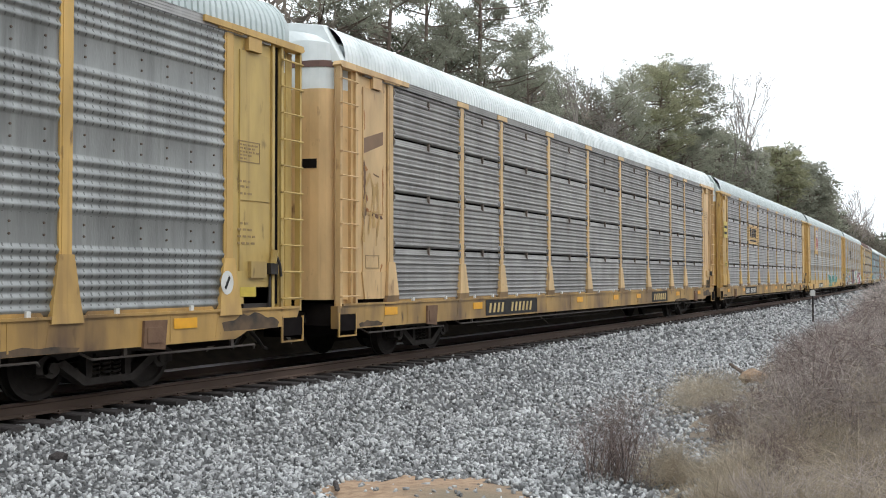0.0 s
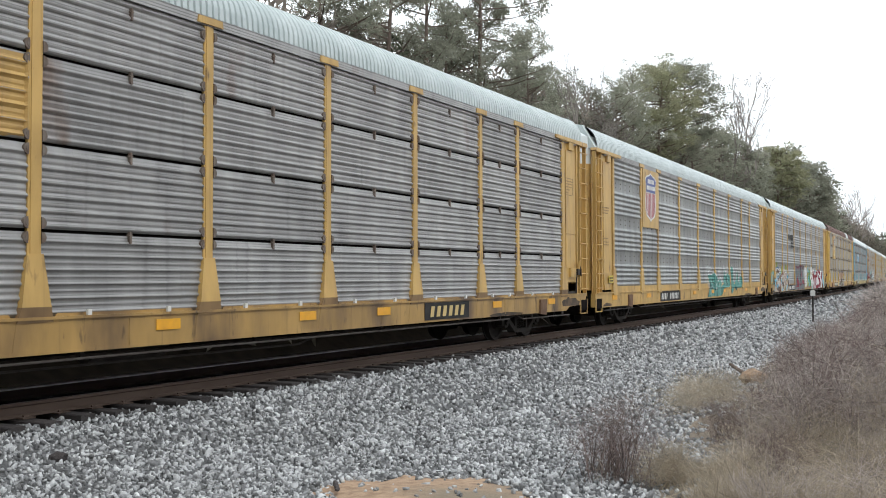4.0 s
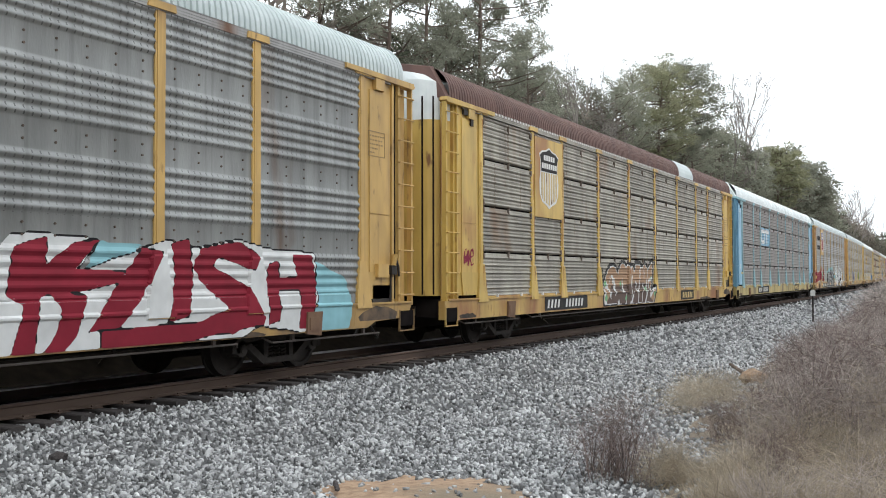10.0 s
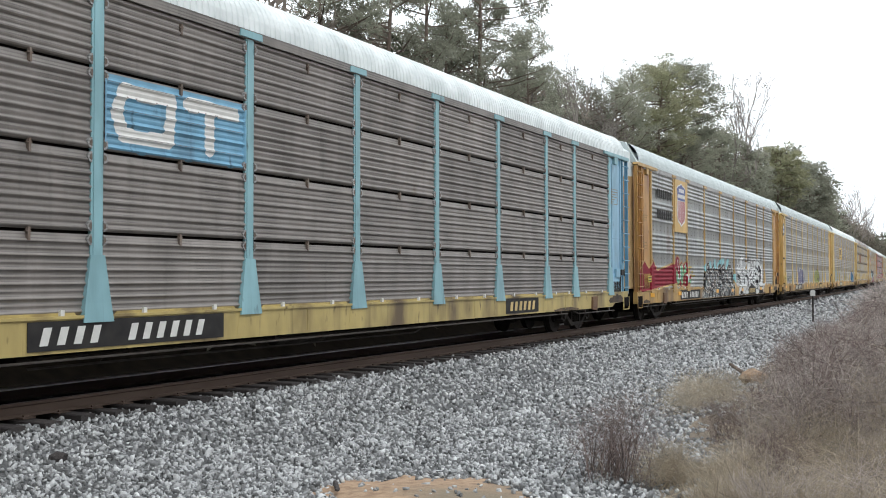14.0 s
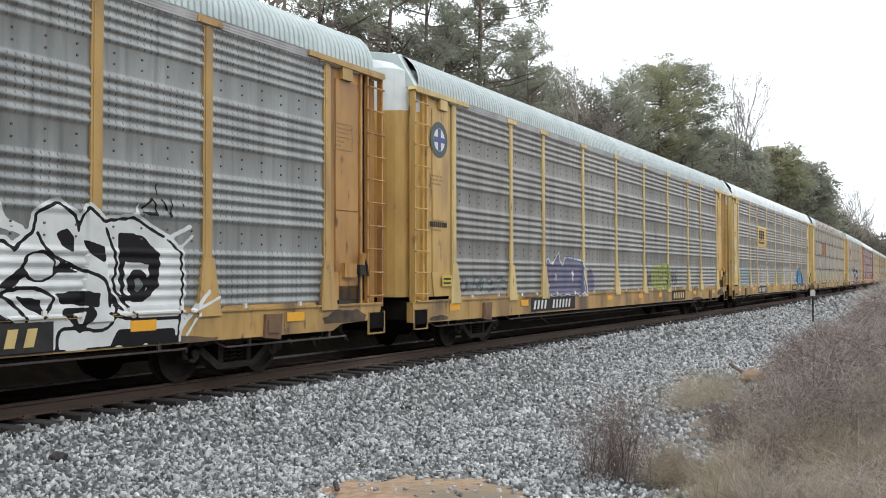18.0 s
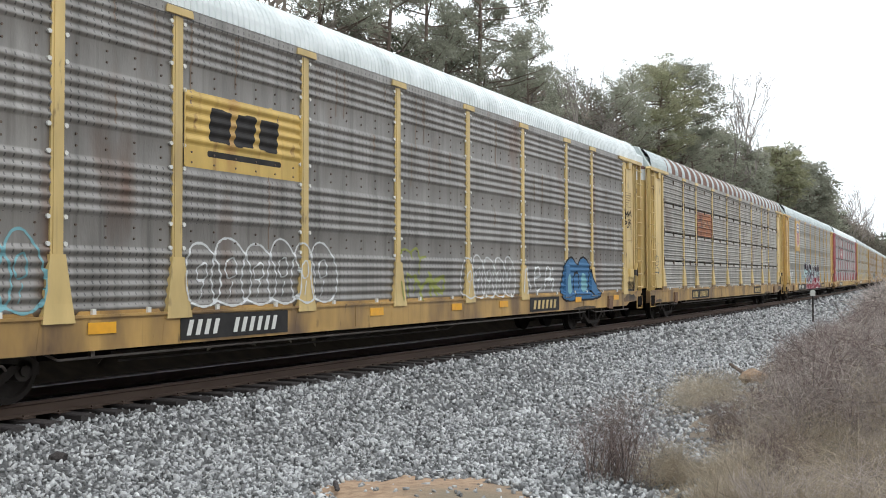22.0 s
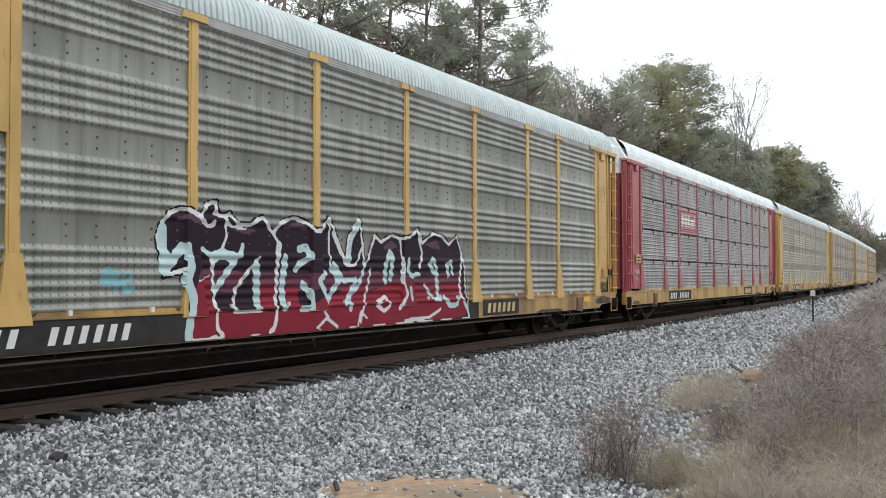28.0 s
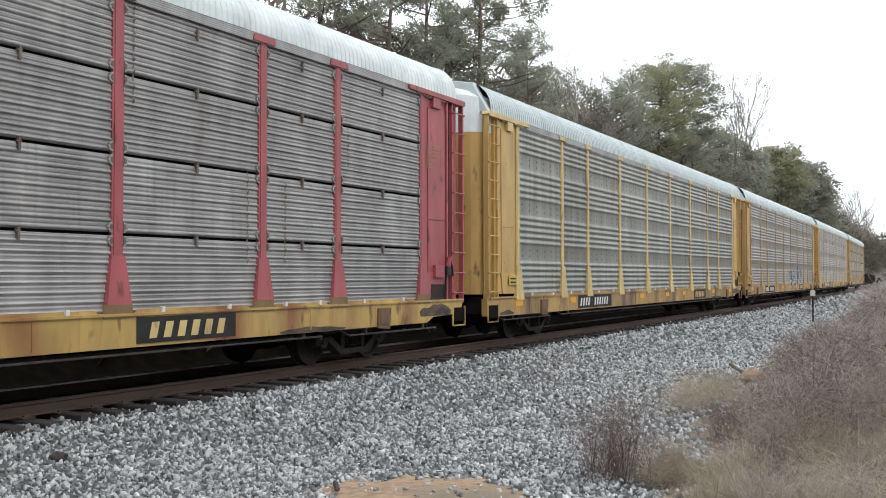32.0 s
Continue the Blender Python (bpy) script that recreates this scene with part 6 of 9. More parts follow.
lay.append(area(SPWHITE, 0.0, (10.77, 1.38), (10.85, 1.30), (11.11, 1.03), (11.07, 0.83), (10.94, 0.95), (10.86, 1.12), (10.65, 1.16), (10.58, 1.24)))
lay.append(area(SPWHITE, 0.0, (11.20, 1.54), (11.39, 1.54), (11.56, 1.40), (11.62, 1.22), (11.60, 1.07), (11.43, 0.88), (11.49, 1.02), (11.41, 1.17), (11.31, 1.35)))
lay.append(area(SPWHITE, 0.0, (12.24, 1.46), (12.31, 1.40), (12.40, 1.03), (12.04, 1.04), (12.10, 1.15), (12.26, 1.10), (12.23, 1.30)))
lay.append(area(SPWHITE, 0.0, (11.82, 0.85), (11.68, 0.71), (11.86, 0.70)))
lay.append(area(SPWHITE, 0.0, (10.62, 1.16), (10.52, 1.05), (10.48, 0.72), (10.69, 0.71), (10.62, 0.99)))
lay.append(area(SPBLACK, 0.0, (11.35, 1.39), (11.43, 1.34), (11.45, 1.17), (11.39, 1.24)))
lay.append(area(SPBLACK, 0.0, (12.13, 1.17), (12.22, 1.16), (12.24, 1.07), (12.10, 1.07)))
lay.append(area(SPBLACK, 0.0, (14.52, 1.27), (14.71, 1.27), (14.65, 1.19), (14.54, 1.20)))
lay.append(stroke(SPWHITE, 0.045, (13.05, 1.32), (13.11, 1.50), (13.25, 1.52), (13.32, 1.35), (13.30, 0.95), (13.14, 0.73), (12.98, 0.71)))
lay.append(stroke(SPWHITE, 0.018, (13.04, 1.29), (13.07, 1.02), (13.14, 0.75)))
lay.append(stroke(SPWHITE, 0.03, (13.66, 1.35), (13.73, 1.28), (13.65, 1.02), (13.86, 1.08), (13.80, 0.72)))
lay.append(stroke(SPWHITE, 0.04, (14.16, 1.75), (14.15, 1.52), (14.04, 1.15)))
lay.append(stroke(SPWHITE, 0.03, (14.27, 1.04), (14.21, 0.72)))
lay.append(stroke(SPWHITE, 0.05, (14.88, 1.39), (14.82, 1.11), (14.74, 0.89), (14.59, 0.70)))
lay.append(stroke(SPWHITE, 0.04, (14.41, 1.25), (14.62, 1.03)))
lay.append(stroke(SPWHITE, 0.025, (15.07, 1.37), (15.15, 0.84), (15.46, 1.06), (15.73, 1.12)))
lay.append(stroke(SPWHITE, 0.05, (15.07, 1.37), (15.48, 1.45)))
lay.append(stroke(SPWHITE, 0.022, (14.59, 1.80), (14.61, 1.45)))
lay.append(stroke(SPWHITE, 0.02, (14.97, 1.69), (15.00, 1.45)))
lay.append(stroke(SPWHITE, 0.025, (11.12, 1.51), (11.09, 1.32)))
lay.append(stroke(SPWHITE, 0.03, (12.57, 0.98), (12.53, 0.72)))
for a, b, r in ((10.65, 1.30, 0.1), (10.62, 0.88, 0.1), (12.09, 1.29, 0.085), (12.52, 0.85, 0.08), (13.21, 1.34, 0.06), (14.71, 1.11, 0.085), (15.65, 0.94, 0.07), (15.37, 1.48, 0.055)):
    lay += [curve(MINT, r * 0.5, (a - r * 0.7, b - r * 0.2), (a + r * 0.5, b + r * 0.6)), curve(MINT, r * 0.42, (a, b - r * 0.7), (a + r * 0.7, b))]
lay.append(stroke(BLACKP, 0.022, (10.32, 1.69), (10.42, 1.77), (10.39, 1.60), (10.51, 1.72)))
lay.append(stroke(BLACKP, 0.022, (10.36, 1.50), (10.52, 1.55), (10.42, 1.39)))
lay.append(stroke(BLACKP, 0.022, (15.59, 2.22), (15.65, 1.99)))
lay.append(stroke(BLACKP, 0.022, (15.99, 1.84), (16.08, 1.48)))
lay.append(stroke(BLACKP, 0.022, (11.85, 1.89), (12.09, 1.96)))
lay.append(stroke(BLACKP, 0.022, (13.54, 1.93), (13.70, 2.01), (14.01, 2.02)))
lay.append(stroke(BLACKP, 0.022, (14.50, 2.00), (14.73, 2.04)))
mural(BY_K[4], "B", 9.3, 16.4, 0.64, 2.35, lay, 0.024)

# green and red spires with an ochre edge
lay = []
body = [(0.95, 1.0), (1.0, 1.7), (1.5, 2.0), (2.0, 1.75), (2.6, 2.05), (3.0, 1.7), (5.39, 1.97), (5.48, 1.97), (5.58, 2.12), (5.75, 2.26), (5.87, 2.21), (5.99, 2.19), (6.09, 2.15), (6.04, 1.97), (6.13, 1.91), (6.29, 2.00), (6.45, 2.05), (6.59, 1.87), (6.77, 1.96), (6.93, 2.01), (7.13, 2.06), (7.15, 1.82), (7.09, 1.57), (7.18, 1.48), (7.34, 1.56), (7.86, 1.54), (7.77, 1.41), (7.60, 1.19), (7.43, 1.26), (7.06, 1.23), (6.94, 1.11), (6.78, 1.15), (6.52, 1.22), (6.34, 1.13), (6.19, 1.14), (6.05, 1.23), (5.82, 1.15), (5.59, 1.32), (5.40, 1.27)]
lay = [area(OCHRE, 0.06, *body), area(CRIMSON, 0.0, *body)]
lay.append(area(MINT, 0.0, (5.53, 1.81), (5.88, 1.59), (5.90, 1.43), (6.05, 1.43), (6.14, 1.57), (6.15, 1.91), (6.20, 1.90), (6.19, 1.40), (5.82, 1.18), (5.58, 1.40), (5.55, 1.62)))
lay.append(area(MINT, 0.0, (6.20, 1.89), (6.47, 2.00), (6.57, 1.84), (6.57, 1.42), (6.52, 1.24), (6.34, 1.16), (6.23, 1.42)))
lay.append(area(MINT, 0.0, (6.59, 1.63), (6.81, 1.87), (7.07, 2.00), (7.03, 1.66), (6.89, 1.63), (6.94, 1.42), (6.86, 1.21), (6.63, 1.30)))
lay.append(area(MINT, 0.0, (7.09, 1.42), (7.43, 1.41), (7.82, 1.41), (7.64, 1.19), (7.34, 1.29), (7.06, 1.26)))
lay.append(area(MINT, 0.0, (5.39, 1.92), (5.45, 1.89), (5.50, 1.51), (5.40, 1.30)))
lay.append(area(TEAL, 0.0, (6.29, 1.80), (6.40, 1.83), (6.40, 1.42), (6.30, 1.39)))
lay.append(area(TEAL, 0.0, (5.65, 1.51), (5.85, 1.43), (5.78, 1.29)))
lay.append(area(TEAL, 0.0, (7.43, 1.37), (7.68, 1.35), (7.55, 1.25)))
lay.append(area(TEAL, 0.0, (6.93, 1.87), (7.03, 1.91), (6.99, 1.69)))
lay.append(area(CRIMSON, 0.0, (6.61, 1.42), (6.72, 1.66), (6.86, 1.60), (6.88, 1.36), (6.70, 1.24)))
lay.append(stroke(SPWHITE, 0.03, (5.84, 2.13), (5.87, 1.93), (5.91, 1.74)))
lay.append(stroke(SPWHITE, 0.022, (6.01, 2.15), (6.01, 2.02)))
lay.append(stroke(SPWHITE, 0.03, (6.15, 1.90), (6.18, 1.68), (6.16, 1.42)))
lay.append(stroke(SPWHITE, 0.022, (6.47, 1.98), (6.53, 1.81)))
lay.append(stroke(SPWHITE, 0.05, (5.88, 1.57), (5.93, 1.51), (5.91, 1.44)))
lay.append(stroke(SPWHITE, 0.05, (7.09, 1.56), (7.17, 1.42), (7.13, 1.36)))
lay.append(stroke(SPWHITE, 0.03, (7.34, 1.56), (7.22, 1.37)))
lay.append(stroke(SPWHITE, 0.02, (6.78, 1.84), (7.05, 1.99)))
lay.append(stroke(SPWHITE, 0.012, (7.77, 1.25), (7.95, 1.28), (7.82, 1.18), (8.00, 1.18)))
lay.append(stroke(SPWHITE, 0.014, (8.00, 1.34), (8.04, 1.15)))
lay.append(stroke(SPWHITE, 0.014, (8.04, 1.34), (8.23, 1.34), (8.14, 1.14)))
lay.append(stroke(SPWHITE, 0.014, (8.28, 1.24), (8.38, 1.17)))
lay.append(stroke(MUSTARD, 0.03, (7.66, 2.09), (7.55, 1.92)))
lay.append(stroke(MUSTARD, 0.03, (7.38, 1.84), (7.90, 1.88)))
lay.append(stroke(MUSTARD, 0.03, (7.40, 1.73), (7.68, 1.78), (7.42, 1.60)))
lay.append(stroke(MUSTARD, 0.03, (7.77, 1.67), (8.04, 1.69), (8.05, 1.61)))
lay.append(stroke(MUSTARD, 0.03, (7.86, 1.52), (8.33, 1.54)))
mural(BY_K[6], "A", 0.95, 9.3, 0.64, 2.4, lay)

COAL, FROST = spray("coal", (0.03, 0.028, 0.03)), spray("frost", (0.3, 0.58, 0.62))
# black and white swirls under a sky-coloured edge
top = [(9.48, 0.76), (9.50, 0.88), (9.76, 1.01), (9.96, 1.64), (10.12, 1.71), (10.34, 1.85), (10.68, 2.05), (10.89, 2.04), (11.10, 1.79), (11.35, 1.85), (11.60, 1.93), (11.70, 2.03), (11.93, 1.77), (12.13, 1.85), (12.40, 1.77), (12.61, 1.93), (12.90, 2.02), (13.09, 1.88), (13.35, 2.05), (13.59, 1.97), (13.83, 2.08), (14.07, 1.75), (14.40, 1.84), (14.75, 2.00), (15.11, 1.99), (15.38, 1.81), (15.62, 1.64), (15.66, 1.09), (15.85, 0.77), (15.85, 0.6), (9.48, 0.6)]
lay = [bubble(FROST, 0.0, (c - 0.22, d - 0.2), (c - 0.2 + 0.1 * math.sin(c * 9), d + 0.04), (c + 0.08 * math.sin(c * 5), d + 0.17), (c + 0.2, d + 0.05 + 0.06 * math.sin(c * 7)), (c + 0.1, d - 0.24)) for c, d in ((10.23, 1.87), (11.16, 1.97), (11.96, 2.07), (12.06, 1.86), (12.61, 1.95), (13.01, 2.10), (13.67, 2.12), (14.58, 2.11), (14.28, 1.90), (15.95, 1.48), (10.02, 1.39), (9.97, 1.20))]
lay += [area(SPWHITE, 0.025, *top), area(COAL, 0.0, *top)]
rng = random.Random(8)
ceiling_of = lambda q: min(v for p, v in top[2:-3] if abs(p - q) < 0.4)
for i in range(108):
    c, r = 9.85 + 0.324 * (i % 18) + rng.uniform(-0.16, 0.16), rng.uniform(0.1, 0.27)
    a0, way = rng.uniform(0, 6.3), rng.choice((-1, 1))
    d = 0.72 + (ceiling_of(c) - 0.85) * ((i // 18) / 5.5) + rng.uniform(-0.07, 0.07)
    span = rng.uniform(0.22, 0.36)
    for j, part_r in enumerate((1.0, 0.72, 0.46, 0.22)):
        tint = (SPWHITE, PALE, SPWHITE, HAZE)[(i + j) % 4]
        arc = [(c + r * (part_r - 0.03 * q) * 1.25 * math.cos(a0 + way * (q - 1.5 * j) * span), d + r * (part_r - 0.03 * q) * math.sin(a0 + way * (q - 1.5 * j) * span)) for q in range(9)]
        lay += [curve(COAL, 0.032, *arc), curve(tint, 0.009, *arc), curve(tint, 0.017, *arc[2:7]), curve(tint, 0.026, *arc[3:6])]
    if i % 3 == 0:
        lay.append(bubble(STORM, 0.0, (c, d + 0.5 * r), (c + 0.3 * r, d + 0.2 * r), (c + 0.05, d - 0.3 * r), (c - 0.1 * r, d)))
lay += [stroke(SPBLACK, 0.02, *top[1:-3]), stroke(PALE, 0.011, *[(a, b - 0.055) for a, b in top[1:-3]]), stroke(SPWHITE, 0.01, *[(a, b - 0.12) for a, b in top[4:-5]])]
mural(BY_K[6], "A", 9.4, 16.1, 0.64, 2.35, lay, 0.015)

# bold white letters edged in black
lay = []
body = [(16.76, 0.70), (16.95, 1.03), (16.87, 1.37), (17.12, 1.45), (16.69, 1.62), (16.62, 1.96), (16.72, 2.01), (16.95, 1.90), (17.25, 1.74), (17.28, 2.24), (17.40, 2.45), (17.50, 2.33), (17.81, 2.49), (18.03, 2.35), (17.98, 2.00), (18.15, 1.76), (18.30, 1.85), (18.51, 2.11), (18.58, 2.05), (18.56, 1.79), (19.00, 1.62), (19.12, 1.91), (19.26, 2.13), (19.70, 2.17), (19.94, 1.85), (20.35, 1.90), (20.49, 1.80), (20.76, 2.02), (20.82, 2.24), (21.09, 2.37), (21.34, 2.24), (21.40, 1.97), (21.45, 2.16), (21.54, 2.33), (21.76, 2.18), (22.28, 2.25), (22.84, 2.01), (23.11, 1.82), (23.12, 1.32), (22.97, 0.64)]
lay += [area(SPWHITE, 0.085, *body), area(SPBLACK, 0.04, *body), area(SPWHITE, 0.0, *body)]
lay.append(area(SPBLACK, 0.0, (17.27, 2.02), (17.59, 2.17), (17.39, 1.98), (17.43, 1.78), (17.27, 1.88)))
lay.append(area(SPBLACK, 0.0, (17.79, 2.04), (17.88, 1.77), (18.13, 1.58), (17.92, 1.63), (17.76, 1.85)))
lay.append(area(SPBLACK, 0.0, (16.64, 1.62), (17.15, 1.61), (17.32, 1.41), (16.95, 1.40), (16.66, 1.49)))
lay.append(area(SPBLACK, 0.0, (17.18, 1.41), (17.37, 1.37), (17.44, 1.17), (17.29, 1.11), (17.14, 1.20)))
lay.append(area(SPBLACK, 0.0, (18.64, 1.57), (18.97, 1.49), (19.03, 1.35), (18.83, 1.20)))
lay.append(area(SPBLACK, 0.0, (17.02, 0.73), (17.22, 0.83), (17.63, 0.79), (17.57, 0.64)))
lay.append(area(SPBLACK, 0.0, (17.41, 1.76), (17.56, 1.59), (17.63, 1.23), (17.53, 1.14), (17.56, 1.45)))
lay.append(area(SPBLACK, 0.0, (19.19, 0.76), (19.32, 0.97), (19.54, 1.12), (19.88, 1.20), (20.23, 1.16), (20.48, 1.01), (20.61, 0.75)))
lay.append(area(SPBLACK, 0.0, (19.36, 1.76), (19.56, 1.58), (19.79, 1.60), (20.11, 1.72), (20.38, 1.81), (20.11, 1.67), (19.73, 1.49), (19.54, 1.50), (19.40, 1.63)))
lay.append(area(SPBLACK, 0.0, (20.28, 1.39), (20.48, 1.56), (20.70, 1.70), (20.67, 1.54), (20.48, 1.41)))
lay.append(area(SPBLACK, 0.0, (21.07, 2.03), (21.23, 2.08), (21.34, 1.97), (21.32, 1.78), (21.16, 1.88)))
lay.append(area(SPBLACK, 0.0, (20.99, 1.56), (21.12, 1.70), (21.41, 1.56)))
lay.append(area(SPBLACK, 0.0, (21.47, 1.97), (21.77, 1.89), (21.76, 1.70), (21.54, 1.79)))
lay.append(area(SPBLACK, 0.0, (22.02, 2.06), (22.44, 2.05), (22.72, 1.81), (22.70, 1.37), (22.44, 1.19), (22.09, 1.21), (22.02, 1.47)))
lay.append(area(SPBLACK, 0.0, (21.76, 1.46), (21.98, 1.24), (22.15, 1.04), (21.85, 1.19)))
lay.append(area(SPBLACK, 0.0, (21.05, 1.32), (21.70, 1.34), (21.66, 1.15), (21.13, 1.20)))
lay.append(area(SPBLACK, 0.0, (21.13, 1.08), (21.38, 0.83), (21.63, 1.06), (21.56, 1.16), (21.17, 1.14)))
lay.append(area(SPBLACK, 0.0, (21.98, 0.86), (22.95, 0.84), (22.98, 0.64), (21.84, 0.66)))
lay.append(area(SPBLACK, 0.0, (17.87, 1.70), (18.21, 1.59), (18.14, 1.55), (17.87, 1.59)))
lay.append(area(SPBLACK, 0.0, (18.07, 1.45), (18.28, 1.48), (18.48, 1.30), (18.42, 1.15), (18.14, 1.16)))
lay.append(area(SPBLACK, 0.0, (18.56, 1.55), (18.98, 1.44), (19.02, 1.29), (18.85, 1.13), (18.89, 1.37), (18.70, 1.50)))
lay.append(area(SPBLACK, 0.0, (19.01, 1.29), (19.12, 1.12), (18.96, 0.98), (18.99, 1.13)))
lay.append(area(SPBLACK, 0.0, (20.51, 1.29), (20.86, 1.26), (20.86, 1.08), (20.67, 1.15)))
lay.append(area(SPBLACK, 0.0, (18.96, 0.83), (19.12, 0.97), (19.17, 0.78)))
lay.append(area(SPWHITE, 0.0, (22.09, 1.72), (22.52, 1.67), (22.51, 1.33), (22.13, 1.28)))
lay.append(area(STORM, 0.0, (18.21, 1.41), (18.30, 1.41), (18.37, 1.26), (18.23, 1.23)))
lay.append(area(SPWHITE, 0.0, (21.28, 1.09), (21.47, 1.10), (21.38, 0.91)))
lay.append(bubble(SPBLACK, 0.0, (19.80, 1.78), (19.78, 1.72), (19.70, 1.68), (19.61, 1.68), (19.54, 1.72), (19.51, 1.78), (19.54, 1.84), (19.61, 1.88), (19.70, 1.88), (19.78, 1.84)))
lay.append(bubble(STORM, 0.0, (19.74, 1.79), (19.72, 1.76), (19.69, 1.74), (19.65, 1.74), (19.61, 1.76), (19.60, 1.79), (19.61, 1.82), (19.65, 1.84), (19.69, 1.84), (19.72, 1.82)))
lay.append(bubble(SPBLACK, 0.0, (21.06, 1.63), (21.02, 1.52), (20.90, 1.45), (20.75, 1.46), (20.64, 1.52), (20.59, 1.63), (20.64, 1.74), (20.75, 1.80), (20.90, 1.81), (21.02, 1.74)))
lay.append(bubble(SPWHITE, 0.0, (21.03, 1.63), (20.99, 1.54), (20.89, 1.48), (20.77, 1.48), (20.68, 1.54), (20.64, 1.63), (20.68, 1.72), (20.77, 1.78), (20.89, 1.78), (20.99, 1.72)))
lay.append(bubble(SPBLACK, 0.0, (22.51, 1.43), (22.47, 1.33), (22.39, 1.26), (22.28, 1.26), (22.19, 1.33), (22.16, 1.43), (22.19, 1.54), (22.28, 1.61), (22.39, 1.61), (22.47, 1.54)))
lay.append(bubble(STORM, 0.0, (22.42, 1.41), (22.41, 1.36), (22.37, 1.33), (22.33, 1.33), (22.29, 1.36), (22.28, 1.42), (22.29, 1.47), (22.33, 1.50), (22.37, 1.50), (22.40, 1.47)))
lay.append(curve(SPBLACK, 0.022, (16.95, 1.03), (17.22, 1.32), (17.32, 1.54), (17.56, 1.72), (17.63, 1.99)))
lay.append(curve(SPBLACK, 0.022, (16.89, 1.37), (17.29, 1.24), (17.56, 1.01), (17.22, 0.76)))
lay.append(curve(SPBLACK, 0.022, (18.03, 2.35), (17.77, 1.99), (17.88, 1.54), (17.81, 1.23)))
lay.append(curve(SPBLACK, 0.022, (17.88, 1.18), (18.07, 1.54), (18.49, 1.54), (18.85, 1.35), (18.61, 0.98), (18.07, 0.68)))
lay.append(curve(SPBLACK, 0.022, (17.63, 1.19), (17.56, 0.83), (17.92, 0.68)))
lay.append(curve(SPBLACK, 0.022, (18.30, 1.85), (18.46, 1.60), (18.75, 1.56), (19.06, 1.40), (19.01, 1.21), (18.71, 0.84)))
lay.append(curve(SPBLACK, 0.022, (19.12, 1.91), (19.08, 1.60), (19.22, 1.36), (19.14, 1.01)))
lay.append(curve(SPBLACK, 0.022, (18.86, 1.10), (19.27, 1.40), (19.48, 1.40), (19.32, 1.13), (19.19, 0.78)))
lay.append(curve(SPBLACK, 0.022, (19.32, 0.97), (19.49, 1.20), (19.88, 1.34), (20.29, 1.31), (20.60, 1.09), (20.64, 0.74)))
lay.append(curve(SPBLACK, 0.022, (19.94, 1.85), (20.11, 1.60), (19.99, 1.38)))
lay.append(curve(SPBLACK, 0.022, (20.35, 1.35), (20.73, 1.39), (21.03, 1.26), (20.86, 1.04)))
lay.append(curve(SPBLACK, 0.022, (20.82, 2.02), (20.99, 1.79), (21.40, 1.61), (21.76, 1.47), (21.83, 1.15)))
lay.append(curve(SPBLACK, 0.022, (21.06, 0.66), (21.13, 0.90), (21.76, 0.87), (21.98, 1.10)))
lay.append(curve(SPBLACK, 0.022, (21.83, 2.12), (21.98, 1.71), (21.94, 1.38), (22.29, 1.02)))
lay.append(curve(SPBLACK, 0.022, (21.83, 1.06), (22.29, 0.97), (23.01, 0.97)))
lay.append(stroke(SPWHITE, 0.03, (16.60, 2.31), (16.88, 2.09), (17.22, 1.84)))
lay.append(stroke(SPWHITE, 0.02, (16.72, 2.34), (16.95, 2.01), (17.15, 1.78)))
lay.append(stroke(SPWHITE, 0.02, (16.85, 2.35), (16.98, 2.10)))
lay.append(stroke(SPWHITE, 0.03, (18.29, 2.26), (18.18, 1.91)))
lay.append(stroke(SPWHITE, 0.02, (18.68, 2.37), (18.89, 2.02), (19.18, 1.93)))
lay.append(stroke(SPWHITE, 0.02, (20.06, 2.31), (20.43, 2.06), (20.63, 2.04)))
lay.append(stroke(SPWHITE, 0.03, (20.24, 2.43), (20.34, 2.11)))
lay.append(stroke(SPWHITE, 0.02, (16.45, 1.39), (16.70, 1.16), (16.79, 1.12)))
lay.append(stroke(SPWHITE, 0.02, (16.39, 1.25), (16.70, 1.12)))
lay.append(stroke(SPWHITE, 0.03, (16.51, 1.04), (16.82, 1.24)))
lay.append(stroke(SPWHITE, 0.02, (18.32, 2.24), (18.23, 1.92)))
lay.append(stroke(SPWHITE, 0.02, (18.69, 2.38), (18.87, 2.17), (19.05, 1.95)))
lay.append(stroke(SPWHITE, 0.03, (18.65, 2.16), (19.05, 1.99)))
lay.append(stroke(SPWHITE, 0.02, (20.02, 2.33), (20.35, 2.07), (20.60, 2.02)))
lay.append(stroke(SPWHITE, 0.02, (20.22, 2.45), (20.41, 2.12)))
lay.append(stroke(SPWHITE, 0.03, (20.11, 2.23), (20.60, 2.08)))
lay.append(stroke(SPWHITE, 0.02, (19.96, 2.14), (19.90, 1.89)))
lay.append(stroke(SPWHITE, 0.02, (22.34, 2.45), (22.32, 2.29)))
lay.append(stroke(SPWHITE, 0.03, (22.84, 2.01), (23.31, 2.20)))
lay.append(stroke(SPWHITE, 0.02, (23.10, 1.89), (23.36, 2.08)))
lay.append(stroke(SPWHITE, 0.02, (23.10, 0.97), (23.85, 1.23)))
lay.append(stroke(SPWHITE, 0.03, (23.06, 0.82), (23.62, 1.31)))
lay.append(stroke(SPWHITE, 0.02, (23.18, 0.72), (23.44, 1.01)))
lay.append(stroke(SPBLACK, 0.014, (18.95, 2.35), (19.02, 2.34)))
